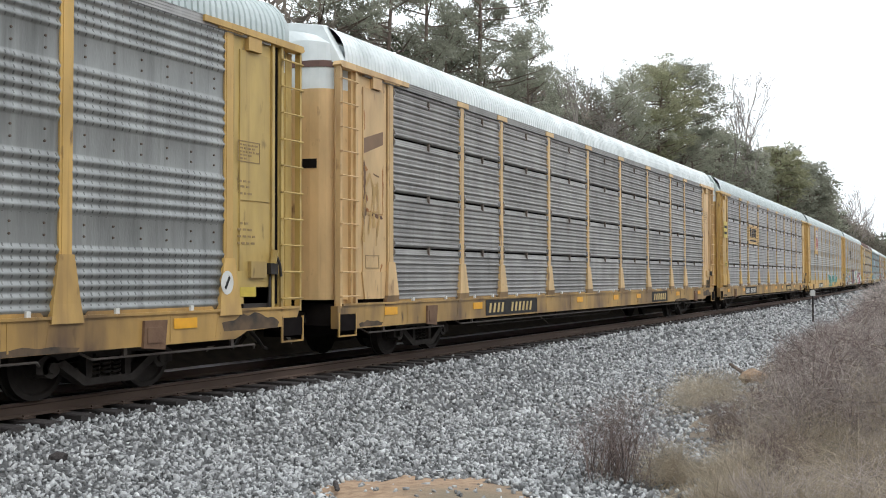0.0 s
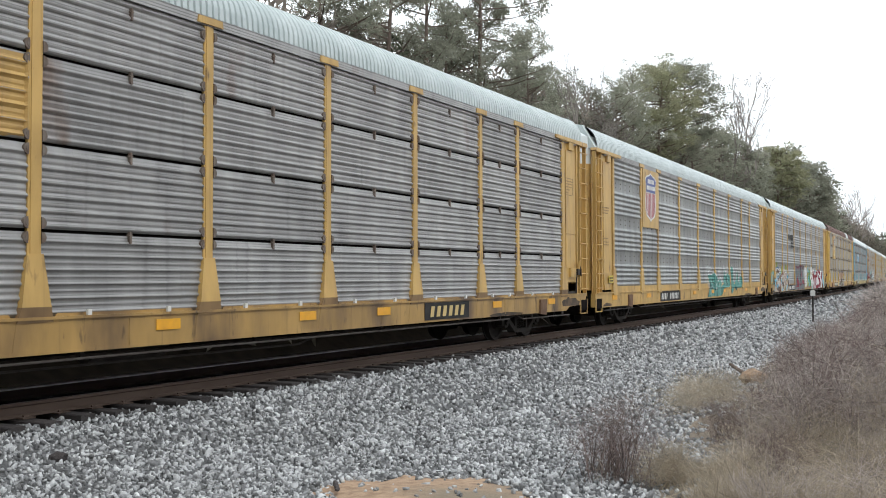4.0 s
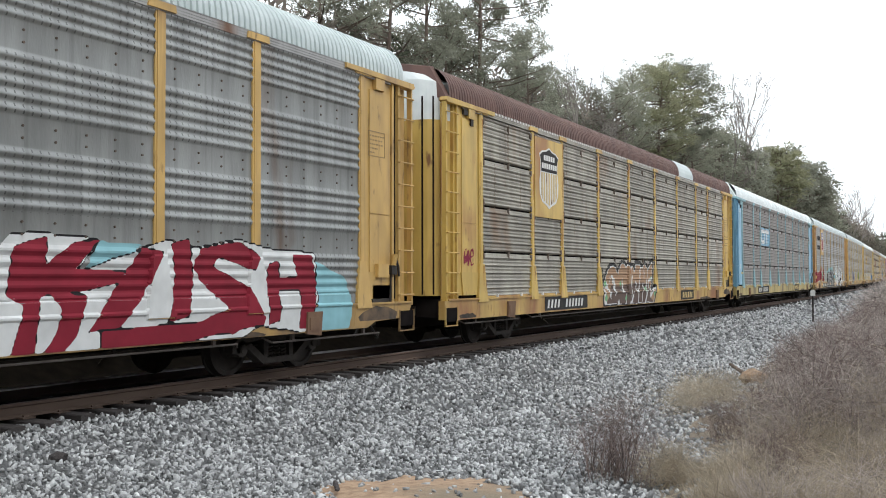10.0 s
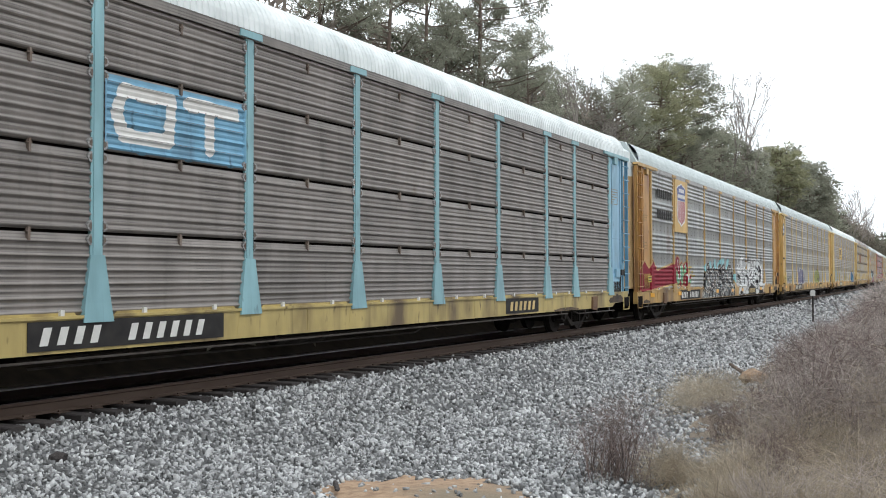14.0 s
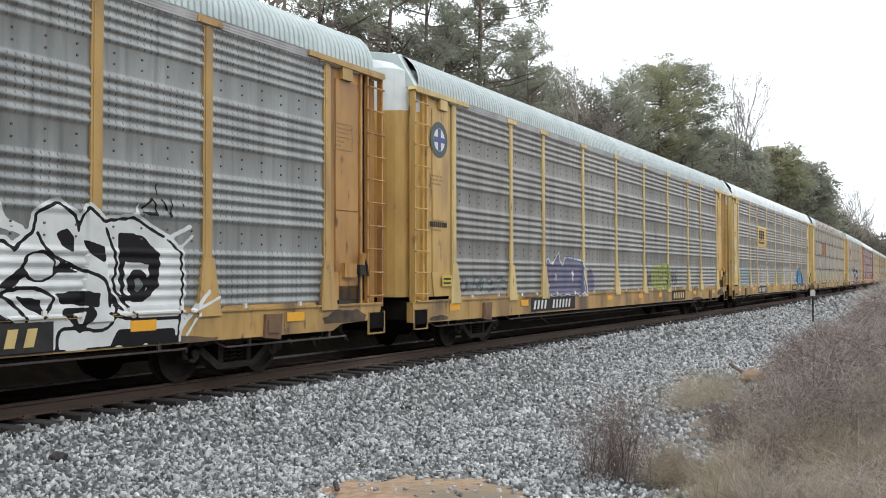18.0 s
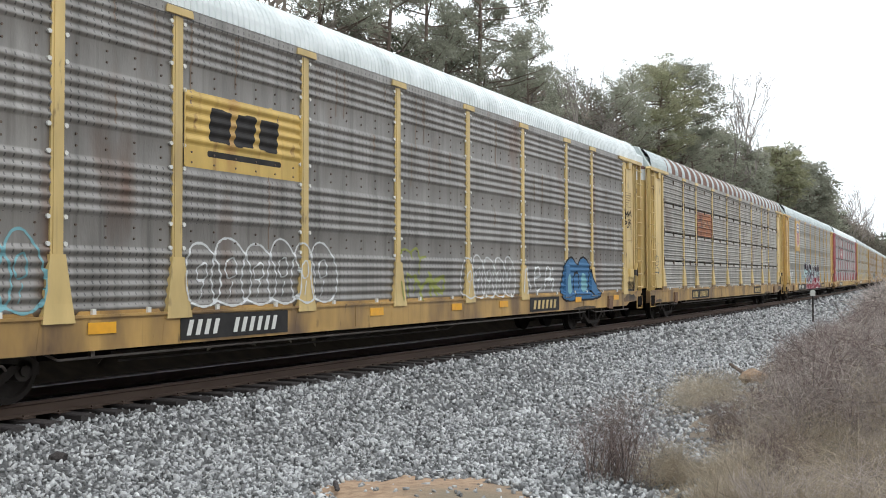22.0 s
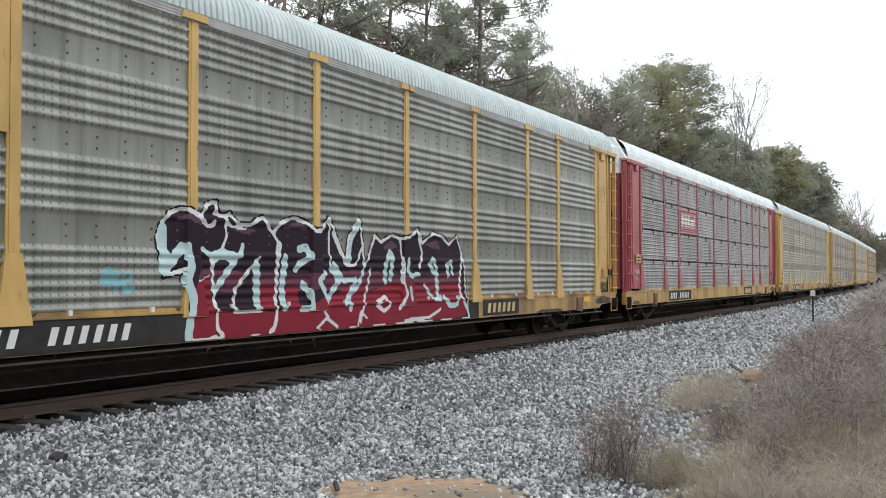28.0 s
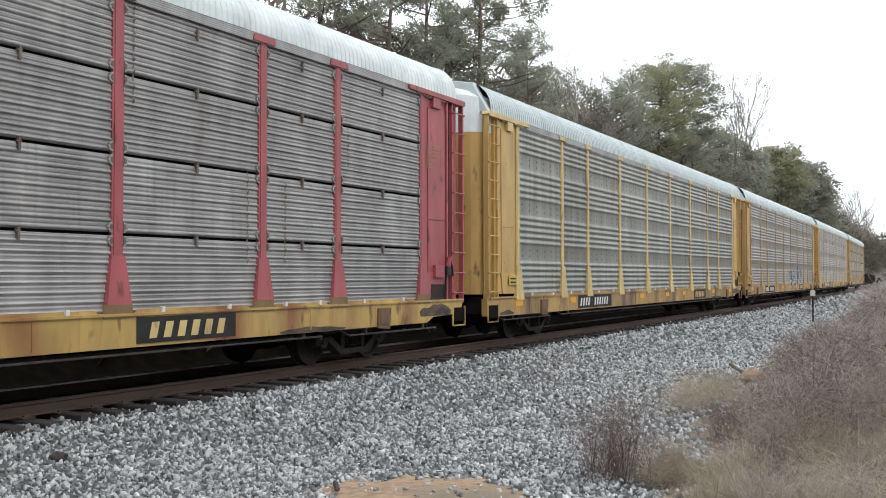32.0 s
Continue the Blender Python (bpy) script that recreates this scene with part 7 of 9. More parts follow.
lay.append(stroke(SPBLACK, 0.014, (19.05, 2.42), (19.11, 2.26), (19.18, 2.41), (19.23, 2.26), (19.26, 2.63)))
lay.append(stroke(SPBLACK, 0.014, (19.31, 2.39), (19.31, 2.25)))
lay.append(stroke(SPBLACK, 0.014, (19.41, 2.26), (19.41, 2.40), (19.56, 2.43)))
lay.append(stroke(SPBLACK, 0.014, (19.41, 2.34), (19.53, 2.36)))
lay.append(stroke(SPBLACK, 0.014, (22.40, 2.39), (22.60, 2.54), (22.68, 2.33), (22.40, 2.34)))
lay.append(stroke(SPBLACK, 0.014, (22.76, 2.53), (22.93, 2.31), (22.93, 2.56)))
lay.append(stroke(SPBLACK, 0.014, (22.64, 2.74), (22.65, 2.59)))
lay.append(stroke(SPBLACK, 0.014, (23.14, 2.50), (23.16, 2.45)))
mural(BY_K[6], "A", 16.3, 24.3, 0.64, 2.9, lay, 0.022)

# violet blob with a jagged white edge
jag = [(7.36, 1.84), (7.55, 1.95), (7.75, 1.8), (8.0, 1.92), (8.26, 2.11), (8.35, 1.9), (8.5, 1.78), (8.75, 2.0), (9.03, 2.0), (9.5, 1.97), (9.94, 1.95), (10.1, 1.75), (10.0, 1.55), (10.24, 1.2), (10.22, 0.98), (10.0, 1.1), (9.7, 1.0), (9.4, 1.1), (9.1, 0.98), (8.8, 1.08), (8.3, 1.0), (8.1, 1.12), (7.8, 1.0), (7.5, 1.05), (7.6, 1.3), (7.42, 1.5)]
lay = [bubble(VIOLET, 0.0, (10.4, 1.2), (10.5, 1.7), (10.9, 1.6), (10.9, 1.1)), area(SPBLUE, 0.05, *jag), area(SPWHITE, 0.03, *jag), area(VIOLET, -0.005, *jag)]
lay += [area(SPWHITE, 0.0, (7.95, 1.6), (8.15, 1.5), (8.0, 1.38)), area(GREY_A, -0.025, (7.95, 1.6), (8.15, 1.5), (8.0, 1.38)), area(SPWHITE, 0.0, (9.15, 1.7), (9.35, 1.65), (9.25, 1.35), (9.2, 1.5)), stroke(SPBLUE, 0.03, (8.6, 1.75), (8.7, 1.2)), stroke(SPBLUE, 0.03, (9.9, 1.8), (9.8, 1.2)), stroke(SPWHITE, 0.02, (10.0, 1.4), (10.12, 1.1))]
mural(BY_K[7], "A", 7.2, 11.0, 0.9, 2.2, lay)



def painted_panel(car, bay, z0, z1, ground, shapes, step=0.022, label=""):
    """A painted field over the ribs of one bay with plain shapes on it, in shares of its width and height."""
    a, b = POSTS[bay] + MID + 0.1, POSTS[bay + 1] + MID - 0.1
    w, h = b - a, z1 - z0
    lay = [area(ground, 0.0, (a, z0), (b, z0), (b, z1), (a, z1))]
    for mat, width, pts, filled in shapes:
        lay.append((mat, width, [(a + p * w, z0 + q * h) for p, q in pts], filled))
    mural(BY_K[car], "B", a - 0.02, b + 0.02, z0 - 0.02, z1 + 0.02, lay, step, label=label).name = "logo_panel"


def block_row(mat, p0, p1, q0, q1, count, gap=0.25, slant=0.0):
    w = (p1 - p0) / count
    return [area(mat, 0.0, (p0 + i * w, q0), (p0 + (i + 1 - gap) * w, q0), (p0 + (i + 1 - gap) * w + slant, q1), (p0 + i * w + slant, q1)) for i in range(count)]


ring = [(0.12, 0.22), (0.42, 0.22), (0.44, 0.8), (0.12, 0.82), (0.08, 0.52), (0.12, 0.22)]
painted_panel(5, 2, 3.1, 4.05, BLUE, [stroke(WHITEP, 0.095, *ring), stroke(WHITEP, 0.1, (0.56, 0.82), (0.92, 0.8)), stroke(WHITEP, 0.1, (0.72, 0.74), (0.72, 0.2))], label="blue panel with white block emblem")
painted_panel(11, 2, 3.1, 4.05, RED, block_row(WHITEP, 0.1, 0.62, 0.3, 0.74, 3, 0.2) + block_row(WHITEP, 0.63, 0.78, 0.3, 0.62, 1, 0.12) + block_row(WHITEP, 0.79, 0.9, 0.3, 0.76, 2, 0.3), label="red panel with white block emblem")
painted_panel(1, 2, 3.1, 4.05, YELLOW, block_row(BLACKP, 0.17, 0.83, 0.36, 0.82, 3, 0.16) + [area(BLACKP, 0.0, (0.2, 0.14), (0.8, 0.14), (0.8, 0.24), (0.2, 0.24))], label="yellow panel with a dark block emblem")
painted_panel(9, 2, 3.1, 4.05, ROSTED, [stroke(ROOF_BROWN, 0.05, (0.1, 0.62), (0.3, 0.7), (0.34, 0.4), (0.14, 0.36)), stroke(TAN, 0.035, (0.42, 0.68), (0.6, 0.6), (0.44, 0.45), (0.6, 0.38)), stroke(ROOF_BROWN, 0.05, (0.68, 0.68), (0.88, 0.38)), stroke(TAN, 0.03, (0.87, 0.7), (0.7, 0.36))], label="rusted red panel with a worn emblem")



def eave_runs(car, style, count, mat, seed, longest=1.6):
    """Thin brown runs down the upper screens."""
    rng = random.Random(seed)
    lay = []
    for _ in range(count):
        a, h = rng.uniform(2.6, 26.2), rng.uniform(0.3, longest)
        if min(abs(a - MID - p) for p in POSTS) < 0.22:
            continue
        top = rng.choice((5.02, 5.02, 4.05, 3.05))
        w = rng.uniform(0.008, 0.022)
        lay += [stroke(mat, w, (a, top), (a + rng.uniform(-0.01, 0.01), top - h * 0.6)), stroke(mat, w * 0.6, (a, top - h * 0.5), (a, max(1.15, top - h)))]
    mural(BY_K[car], style, 2.4, 26.4, 1.1, 5.04, lay, 0.03, label="brown rust runs down the screens")["kind"] = "stuff"


RUN_BROWN = material("dirt_run", (0.17, 0.125, 0.095), 0.85, second=(0.25, 0.2, 0.16), scale=3)
eave_runs(9, "B", 60, RUN_BROWN, 3)
eave_runs(4, "B", 46, RUN_BROWN, 4)
eave_runs(8, "A", 40, RUN_BROWN, 5, 1.2)
eave_runs(11, "B", 20, RUN_BROWN, 6)
MOSS, DUSK = spray("moss", (0.3, 0.33, 0.1)), spray("dusk", (0.11, 0.1, 0.12))
lay = [bubble(MOSS, 0.0, (16.85, 1.15), (16.8, 1.7), (17.2, 1.9), (17.7, 1.86), (18.2, 1.98), (18.8, 1.9), (18.98, 1.5), (18.8, 1.1), (17.7, 1.06))]
lay += [curve(DUSK, 0.02, *p) for p in (((16.95, 1.15), (17.0, 1.55), (17.15, 1.8), (17.35, 1.3), (17.4, 1.15)), ((17.3, 1.85), (17.45, 1.5), (17.55, 1.8), (17.6, 1.25)), ((17.7, 1.15), (17.8, 1.7), (18.0, 1.85), (18.05, 1.5), (17.8, 1.45)), ((18.15, 1.9), (18.1, 1.4), (18.3, 1.15), (18.45, 1.5), (18.4, 1.88)), ((18.6, 1.15), (18.6, 1.8), (18.85, 1.75), (18.65, 1.5), (18.9, 1.15)))]
lay += [curve(DUSK, 0.03, (c, 1.2), (c + 0.1, 1.6 + 0.1 * math.sin(c * 5)), (c + 0.25, 1.3), (c + 0.3 + 0.05 * math.sin(c * 3), 1.75)) for c in (16.02, 16.35, 19.1, 19.42, 19.7)]
mural(BY_K[7], "A", 15.9, 20.15, 1.06, 2.05, lay)


def outline_piece(car, u0, u1, z0, z1, mat, seed, width=0.016):
    """Hollow bubble letters in one thin line."""
    rng = random.Random(seed)
    lay, a = [], u0
    while a < u1 - 0.3:
        w = rng.uniform(0.55, 0.8)
        h = z1 - rng.uniform(0.0, 0.15)
        lay += [curve(mat, width, (a, z0 + 0.1), (a - 0.05, (z0 + h) / 2), (a + 0.12, h), (a + w * 0.6, h + 0.02), (a + w, (z0 + h) / 2 + 0.1), (a + w * 0.95, z0 + 0.12), (a + w * 0.5, z0), (a, z0 + 0.1)),
                curve(mat, width * 0.8, (a + w * 0.3, h - 0.3), (a + w * 0.55, h - 0.22), (a + w * 0.6, (z0 + h) / 2), (a + w * 0.35, (z0 + h) / 2 - 0.05), (a + w * 0.3, h - 0.3)), curve(mat, width * 0.7, (a + w * 0.4, z0 + 0.1), (a + w * 0.5, z0 + 0.35))]
        a += w * 0.82
    mural(car, "A", u0 - 0.2, u1 + 0.5, z0 - 0.1, z1 + 0.1, lay, 0.02)


a, b = POSTS[2] + MID + 0.1, POSTS[3] + MID - 0.1
lay = [area(BRIGHT, 0.0, (a, 3.02), (b, 3.02), (b, 4.08), (a, 4.08)), area(BLACKP, 0.0, (a + 0.5, 3.2), (b - 0.5, 3.2), (b - 0.5, 3.29), (a + 0.5, 3.29))]
lay += [area(BLACKP, 0.03, (c, 3.44), (c + 0.38, 3.44), (c + 0.42, 3.86), (c + 0.04, 3.86)) for c in (a + 0.55, a + 1.1, a + 1.65)]
mural(BY_K[8], "A", a - 0.02, b + 0.02, 3.0, 4.1, lay, 0.022, label="yellow painted panel with a dark block emblem")
outline_piece(BY_K[8], 2.4, 5.0, 1.1, 2.05, CYAN, 16)
outline_piece(BY_K[8], 7.4, 10.6, 1.1, 2.05, SPWHITE, 17)
lay = [curve(MOSS, 0.022, *p) for p in (((13.05, 1.94), (13.25, 2.03), (13.5, 1.97), (13.55, 1.86)), ((13.5, 1.97), (13.72, 2.06), (13.83, 1.9), (13.8, 1.55)), ((13.85, 1.88), (14.1, 1.9)), ((13.05, 1.42), (13.1, 1.2), (13.12, 1.08)), ((13.33, 1.58), (13.36, 1.35), (13.38, 1.13)), ((13.33, 1.58), (13.5, 1.5), (13.64, 1.53), (13.6, 1.2)))]
lay += [curve(MOSS, 0.045, *p) for p in (((13.66, 1.5), (13.84, 1.32), (13.88, 1.1)), ((13.9, 1.3), (14.2, 1.45), (14.25, 1.15)), ((14.2, 1.58), (14.4, 1.3), (14.5, 1.15)), ((14.45, 1.42), (14.8, 1.5), (14.75, 1.2), (14.5, 1.3)))]
mural(BY_K[8], "A", 12.98, 14.9, 1.02, 2.12, lay, 0.02, label="faint yellow-green spray-painted scrawl")
outline_piece(BY_K[8], 15.6, 18.1, 1.05, 1.95, SPWHITE, 18)
dome = [(21.3, 0.95), (21.35, 1.5), (21.6, 1.9), (22.1, 1.98), (22.45, 1.8), (22.8, 2.0), (23.3, 1.9), (23.6, 1.4), (24.2, 0.98), (22.8, 0.9)]
lay = [bubble(SPBLACK, 0.05, *dome), bubble(SPBLUE, 0.0, *dome), bubble(CYAN, 0.0, (21.6, 1.1), (21.65, 1.5), (21.85, 1.55), (21.9, 1.15)), bubble(CYAN, 0.0, (22.8, 1.1), (22.75, 1.5), (23.0, 1.6), (23.2, 1.2)), curve(SPBLACK, 0.03, (22.2, 0.95), (22.15, 1.5), (22.5, 1.6), (22.55, 1.2)), curve(SPBLACK, 0.03, (23.4, 1.7), (23.3, 1.2), (23.6, 1.0))]
mural(BY_K[8], "A", 21.1, 24.4, 0.85, 2.15, lay)

# black over crimson letters with a white edge
PALECYAN, RAISIN = spray("pale_cyan", (0.5, 0.66, 0.68)), spray("raisin", (0.023, 0.011, 0.021))
crest = [(9.56, 1.55), (9.47, 2.03), (9.52, 2.19), (9.67, 2.34), (9.88, 2.42), (10.06, 2.41), (10.28, 2.33), (10.40, 2.51), (10.57, 2.56), (10.51, 2.39), (10.75, 2.35), (10.86, 2.41), (11.05, 2.27), (11.31, 2.25), (11.62, 2.39), (11.79, 2.22), (11.90, 2.15), (12.07, 2.33), (12.08, 2.33), (12.40, 2.42), (12.74, 2.37), (12.95, 2.24), (13.16, 2.25), (13.35, 2.47), (13.50, 2.26), (13.88, 1.71), (13.96, 2.16), (14.27, 2.50), (14.37, 2.07), (14.41, 1.67), (14.62, 1.88), (14.80, 2.22), (15.02, 2.12), (15.38, 2.26), (15.69, 2.20), (16.06, 2.26), (16.32, 2.41), (16.52, 2.14), (16.95, 2.36), (17.34, 2.28), (17.63, 2.14), (17.93, 2.33), (18.17, 2.01), (18.29, 1.64), (18.35, 0.84), (18.42, 0.64)]
foot = [(9.98, 0.68), (10.06, 1.25), (9.93, 1.47), (10.04, 1.65)]
lay = [area(SPBLACK, 0.075, *crest, *foot), area(SPWHITE, 0.045, *crest, *foot), area(RAISIN, -0.01, *crest, *foot), area(WINE, 0.0, (10.15, 1.3), (10.2, 1.62), (12.4, 1.55), (14.3, 1.62), (16.2, 1.52), (18.1, 1.6), (18.2, 1.3))]
lay.append(area(CRIMSON, 0.0, (10.15, 1.43), (10.45, 1.53), (10.50, 1.05), (10.55, 0.67), (10.05, 0.68)))
lay.append(area(CRIMSON, 0.0, (10.54, 1.24), (10.62, 1.02), (11.90, 0.99), (12.93, 1.01), (12.93, 0.64), (10.55, 0.65)))
lay.append(area(CRIMSON, 0.0, (11.57, 1.43), (11.90, 1.35), (11.87, 1.03), (11.55, 1.04)))
lay.append(area(CRIMSON, 0.0, (12.05, 1.34), (12.47, 1.38), (12.54, 0.93), (13.17, 1.19), (13.46, 1.18), (14.25, 1.47), (14.58, 1.26), (15.48, 1.41), (18.17, 1.36), (18.29, 0.68), (13.17, 0.64), (11.97, 0.69)))
lay.append(area(RAISIN, 0.0, (10.96, 1.07), (11.01, 1.26), (11.36, 1.63), (11.37, 1.06)))
lay.append(area(PLUM, 0.02, (9.80, 2.30), (10.06, 2.36), (10.28, 2.25), (10.06, 2.32)))
lay.append(area(PLUM, 0.02, (10.95, 2.22), (11.25, 2.16), (11.46, 2.20), (11.25, 2.22)))
lay.append(area(PLUM, 0.02, (12.14, 2.27), (12.54, 2.36), (12.74, 2.27), (12.40, 2.30)))
lay.append(area(PLUM, 0.02, (10.00, 2.36), (10.19, 2.37), (10.34, 2.26), (10.10, 2.27)))
lay.append(area(PLUM, 0.02, (15.11, 2.04), (15.38, 2.16), (15.57, 2.06)))
lay.append(area(PLUM, 0.02, (16.68, 2.14), (17.12, 2.22), (17.23, 2.07)))
lay.append(stroke(PALECYAN, 0.085, (9.54, 2.15), (9.56, 1.62)))
lay.append(stroke(PALECYAN, 0.080, (9.59, 1.62), (9.89, 1.91)))
lay.append(stroke(PALECYAN, 0.075, (9.99, 1.91), (10.05, 1.65), (9.95, 1.46), (10.07, 1.22), (10.04, 1.00), (9.98, 0.70)))
lay.append(stroke(SPWHITE, 0.030, (10.06, 2.41), (10.28, 2.33), (10.41, 2.22), (10.56, 2.25), (10.54, 2.31)))
lay.append(stroke(SPWHITE, 0.025, (10.80, 2.36), (10.81, 2.08), (10.72, 1.91)))
lay.append(stroke(SPWHITE, 0.020, (10.75, 2.35), (10.88, 2.25), (11.25, 2.21)))
lay.append(stroke(PALECYAN, 0.040, (10.31, 1.90), (10.47, 1.81), (10.71, 1.88), (11.11, 1.81), (11.18, 1.99)))
lay.append(stroke(PALECYAN, 0.060, (10.54, 1.78), (10.68, 1.84), (11.00, 1.76), (10.57, 1.34)))
lay.append(stroke(SPWHITE, 0.030, (10.49, 1.80), (10.51, 1.43), (10.56, 1.05), (10.57, 0.79), (10.69, 0.68)))
lay.append(stroke(SPWHITE, 0.030, (10.94, 1.05), (10.98, 1.33), (11.26, 1.58), (11.55, 1.81)))
lay.append(stroke(PALECYAN, 0.075, (11.47, 1.66), (11.47, 1.09)))
lay.append(stroke(SPWHITE, 0.025, (10.91, 1.01), (11.55, 0.99)))
lay.append(stroke(SPWHITE, 0.030, (11.90, 2.15), (12.08, 2.00), (11.98, 1.70), (11.91, 1.01), (11.89, 0.77), (11.74, 0.68)))
lay.append(stroke(PALECYAN, 0.050, (12.17, 1.84), (12.10, 1.49), (12.11, 1.04)))
lay.append(stroke(SPWHITE, 0.015, (10.17, 1.45), (10.44, 1.53)))
lay.append(stroke(PALECYAN, 0.070, (12.16, 1.78), (12.09, 1.39), (12.10, 1.04)))
lay.append(stroke(PALECYAN, 0.060, (12.54, 1.95), (12.74, 1.98), (12.87, 1.84), (12.54, 1.72), (12.44, 1.63)))
lay.append(stroke(PALECYAN, 0.060, (12.61, 1.40), (12.81, 1.24), (12.83, 1.01), (12.54, 1.00)))
lay.append(stroke(SPWHITE, 0.030, (11.99, 2.00), (11.95, 1.61), (11.91, 0.95), (11.84, 0.70)))
lay.append(stroke(PALECYAN, 0.055, (13.39, 1.66), (13.65, 1.47), (13.28, 1.12), (13.02, 1.45), (13.24, 1.57)))
lay.append(stroke(PALECYAN, 0.060, (13.50, 1.73), (13.69, 1.51)))
lay.append(stroke(PALECYAN, 0.045, (13.77, 1.44), (14.17, 1.47), (13.93, 1.22), (13.94, 0.95)))
lay.append(stroke(PALECYAN, 0.055, (14.24, 2.42), (14.04, 2.16), (13.94, 1.76)))
lay.append(stroke(SPWHITE, 0.025, (13.35, 2.45), (13.39, 1.71)))
lay.append(stroke(SPWHITE, 0.025, (13.46, 2.26), (13.85, 1.71), (14.16, 1.72), (14.41, 2.07)))
lay.append(stroke(PALECYAN, 0.040, (14.41, 1.64), (14.25, 1.37), (13.77, 1.05)))
lay.append(stroke(SPWHITE, 0.030, (14.63, 1.65), (14.54, 1.36), (14.29, 0.87), (14.25, 0.72)))
lay.append(stroke(PALECYAN, 0.065, (15.11, 1.44), (15.15, 1.73), (15.31, 1.94), (15.40, 1.89), (15.31, 1.49)))
lay.append(stroke(SPWHITE, 0.035, (14.80, 1.00), (15.02, 0.89), (15.25, 0.99), (15.11, 1.15), (14.80, 1.05)))
lay.append(stroke(SPWHITE, 0.036, (15.69, 2.17), (15.75, 1.79), (15.72, 1.41), (15.86, 1.19), (15.57, 0.92)))
lay.append(stroke(PALECYAN, 0.043, (15.96, 1.85), (15.86, 1.63), (16.01, 1.52), (16.37, 1.57)))
lay.append(stroke(SPWHITE, 0.036, (16.32, 2.39), (16.52, 1.97), (16.37, 1.68)))
lay.append(stroke(PALECYAN, 0.058, (16.95, 1.60), (16.79, 1.75), (16.95, 1.86), (17.06, 1.69), (17.12, 1.05)))
lay.append(stroke(PALECYAN, 0.043, (15.96, 1.30), (16.01, 1.08)))
lay.append(stroke(PALECYAN, 0.043, (16.58, 1.35), (16.95, 1.05), (17.23, 1.11)))
lay.append(stroke(PALECYAN, 0.051, (17.57, 1.52), (17.51, 1.75), (17.69, 1.82), (17.75, 1.58)))
lay.append(stroke(PALECYAN, 0.051, (17.34, 1.10), (17.57, 0.92), (17.90, 0.94), (17.93, 1.09)))
lay.append(stroke(SPWHITE, 0.036, (18.17, 1.94), (18.05, 1.33), (18.17, 1.03), (18.42, 0.71)))
lay.append(stroke(SPWHITE, 0.029, (15.77, 0.70), (16.68, 0.71), (17.17, 0.87)))
lay.append(stroke(SPWHITE, 0.030, (13.17, 0.95), (13.28, 0.81), (13.54, 0.68)))
lay.append(stroke(SPWHITE, 0.025, (12.96, 0.68), (13.28, 0.86)))
lay.append(stroke(SPWHITE, 0.020, (14.17, 0.67), (14.25, 0.92), (14.46, 0.78)))
mural(BY_K[10], "A", 9.0, 18.9, 0.64, 2.75, lay, 0.026)
graffiti(BY_K[13], "A", "wexz", u(15.0), u(21.0), 0.9, 1.9, SLATE, SPWHITE, 0.1, 0.04, seed=21, step=0.05)


graffiti(BY_K[10], "A", "L", u(2.5), u(3.95), 1.15, 1.75, SPWHITE, SPWHITE, 0.018, 0.01, seed=30, step=0.02, label="white chalk drawing of a steer's head")
graffiti(BY_K[8], "A", "cw", u(1.3), u(1.75), 1.25, 1.55, SPWHITE, SPWHITE, 0.012, 0.006, seed=31, step=0.015)
graffiti(BY_K[8], "A", "ce", u(1.3), u(1.8), 1.75, 2.05, SPWHITE, SPWHITE, 0.012, 0.006, seed=32, step=0.015)
graffiti(BY_K[8], "A", "x", u(1.35), u(1.65), 2.8, 3.4, SPWHITE, SPWHITE, 0.012, 0.006, seed=33, step=0.015)
graffiti(BY_K[8], "A", "x", u(1.35), u(1.65), 4.0, 4.6, SPWHITE, SPWHITE, 0.012, 0.006, seed=34, step=0.015)
lay = []
lay.append(stroke(SPBLACK, 0.017, (26.53, 3.58), (26.68, 3.41), (26.61, 3.27)))
lay.append(stroke(SPBLACK, 0.017, (26.74, 3.59), (26.63, 3.33)))
lay.append(stroke(SPBLACK, 0.017, (26.71, 3.52), (26.73, 3.42), (26.83, 3.43), (26.84, 3.54)))
lay.append(stroke(SPBLACK, 0.017, (26.93, 3.54), (26.86, 3.47), (26.96, 3.43), (26.87, 3.37)))
lay.append(stroke(SPBLACK, 0.017, (26.99, 3.37), (27.01, 3.53), (27.12, 3.39), (27.14, 3.57), (27.25, 3.37)))
lay.append(stroke(SPBLACK, 0.017, (26.66, 3.22), (26.68, 3.11), (26.81, 3.18), (26.66, 3.24)))
lay.append(stroke(SPBLACK, 0.017, (26.96, 3.29), (26.88, 3.21), (26.99, 3.16), (26.88, 3.07)))
lay.append(stroke(SPBLACK, 0.017, (27.04, 3.30), (27.07, 3.08)))
lay.append(stroke(SPBLACK, 0.017, (27.17, 3.28), (27.07, 3.19), (27.21, 3.17), (27.17, 2.95)))
lay.append(stroke(SPBLACK, 0.017, (26.79, 3.02), (26.94, 3.05), (27.01, 3.04)))
mural(BY_K[8], "A", 26.2, 27.8, 2.2, 3.7, lay, 0.018, label="black spray-painted tag")
graffiti(BY_K[8], "A", "wec", u(18.7), u(20.8), 1.1, 1.75, SPWHITE, SPWHITE, 0.02, 0.008, seed=36)
lay = []
lay.append(stroke(SLATE, 0.01, (1.28, 1.92), (1.32, 2.15), (1.50, 2.22), (1.70, 2.16), (1.76, 1.95), (1.51, 1.86), (1.28, 1.92)))
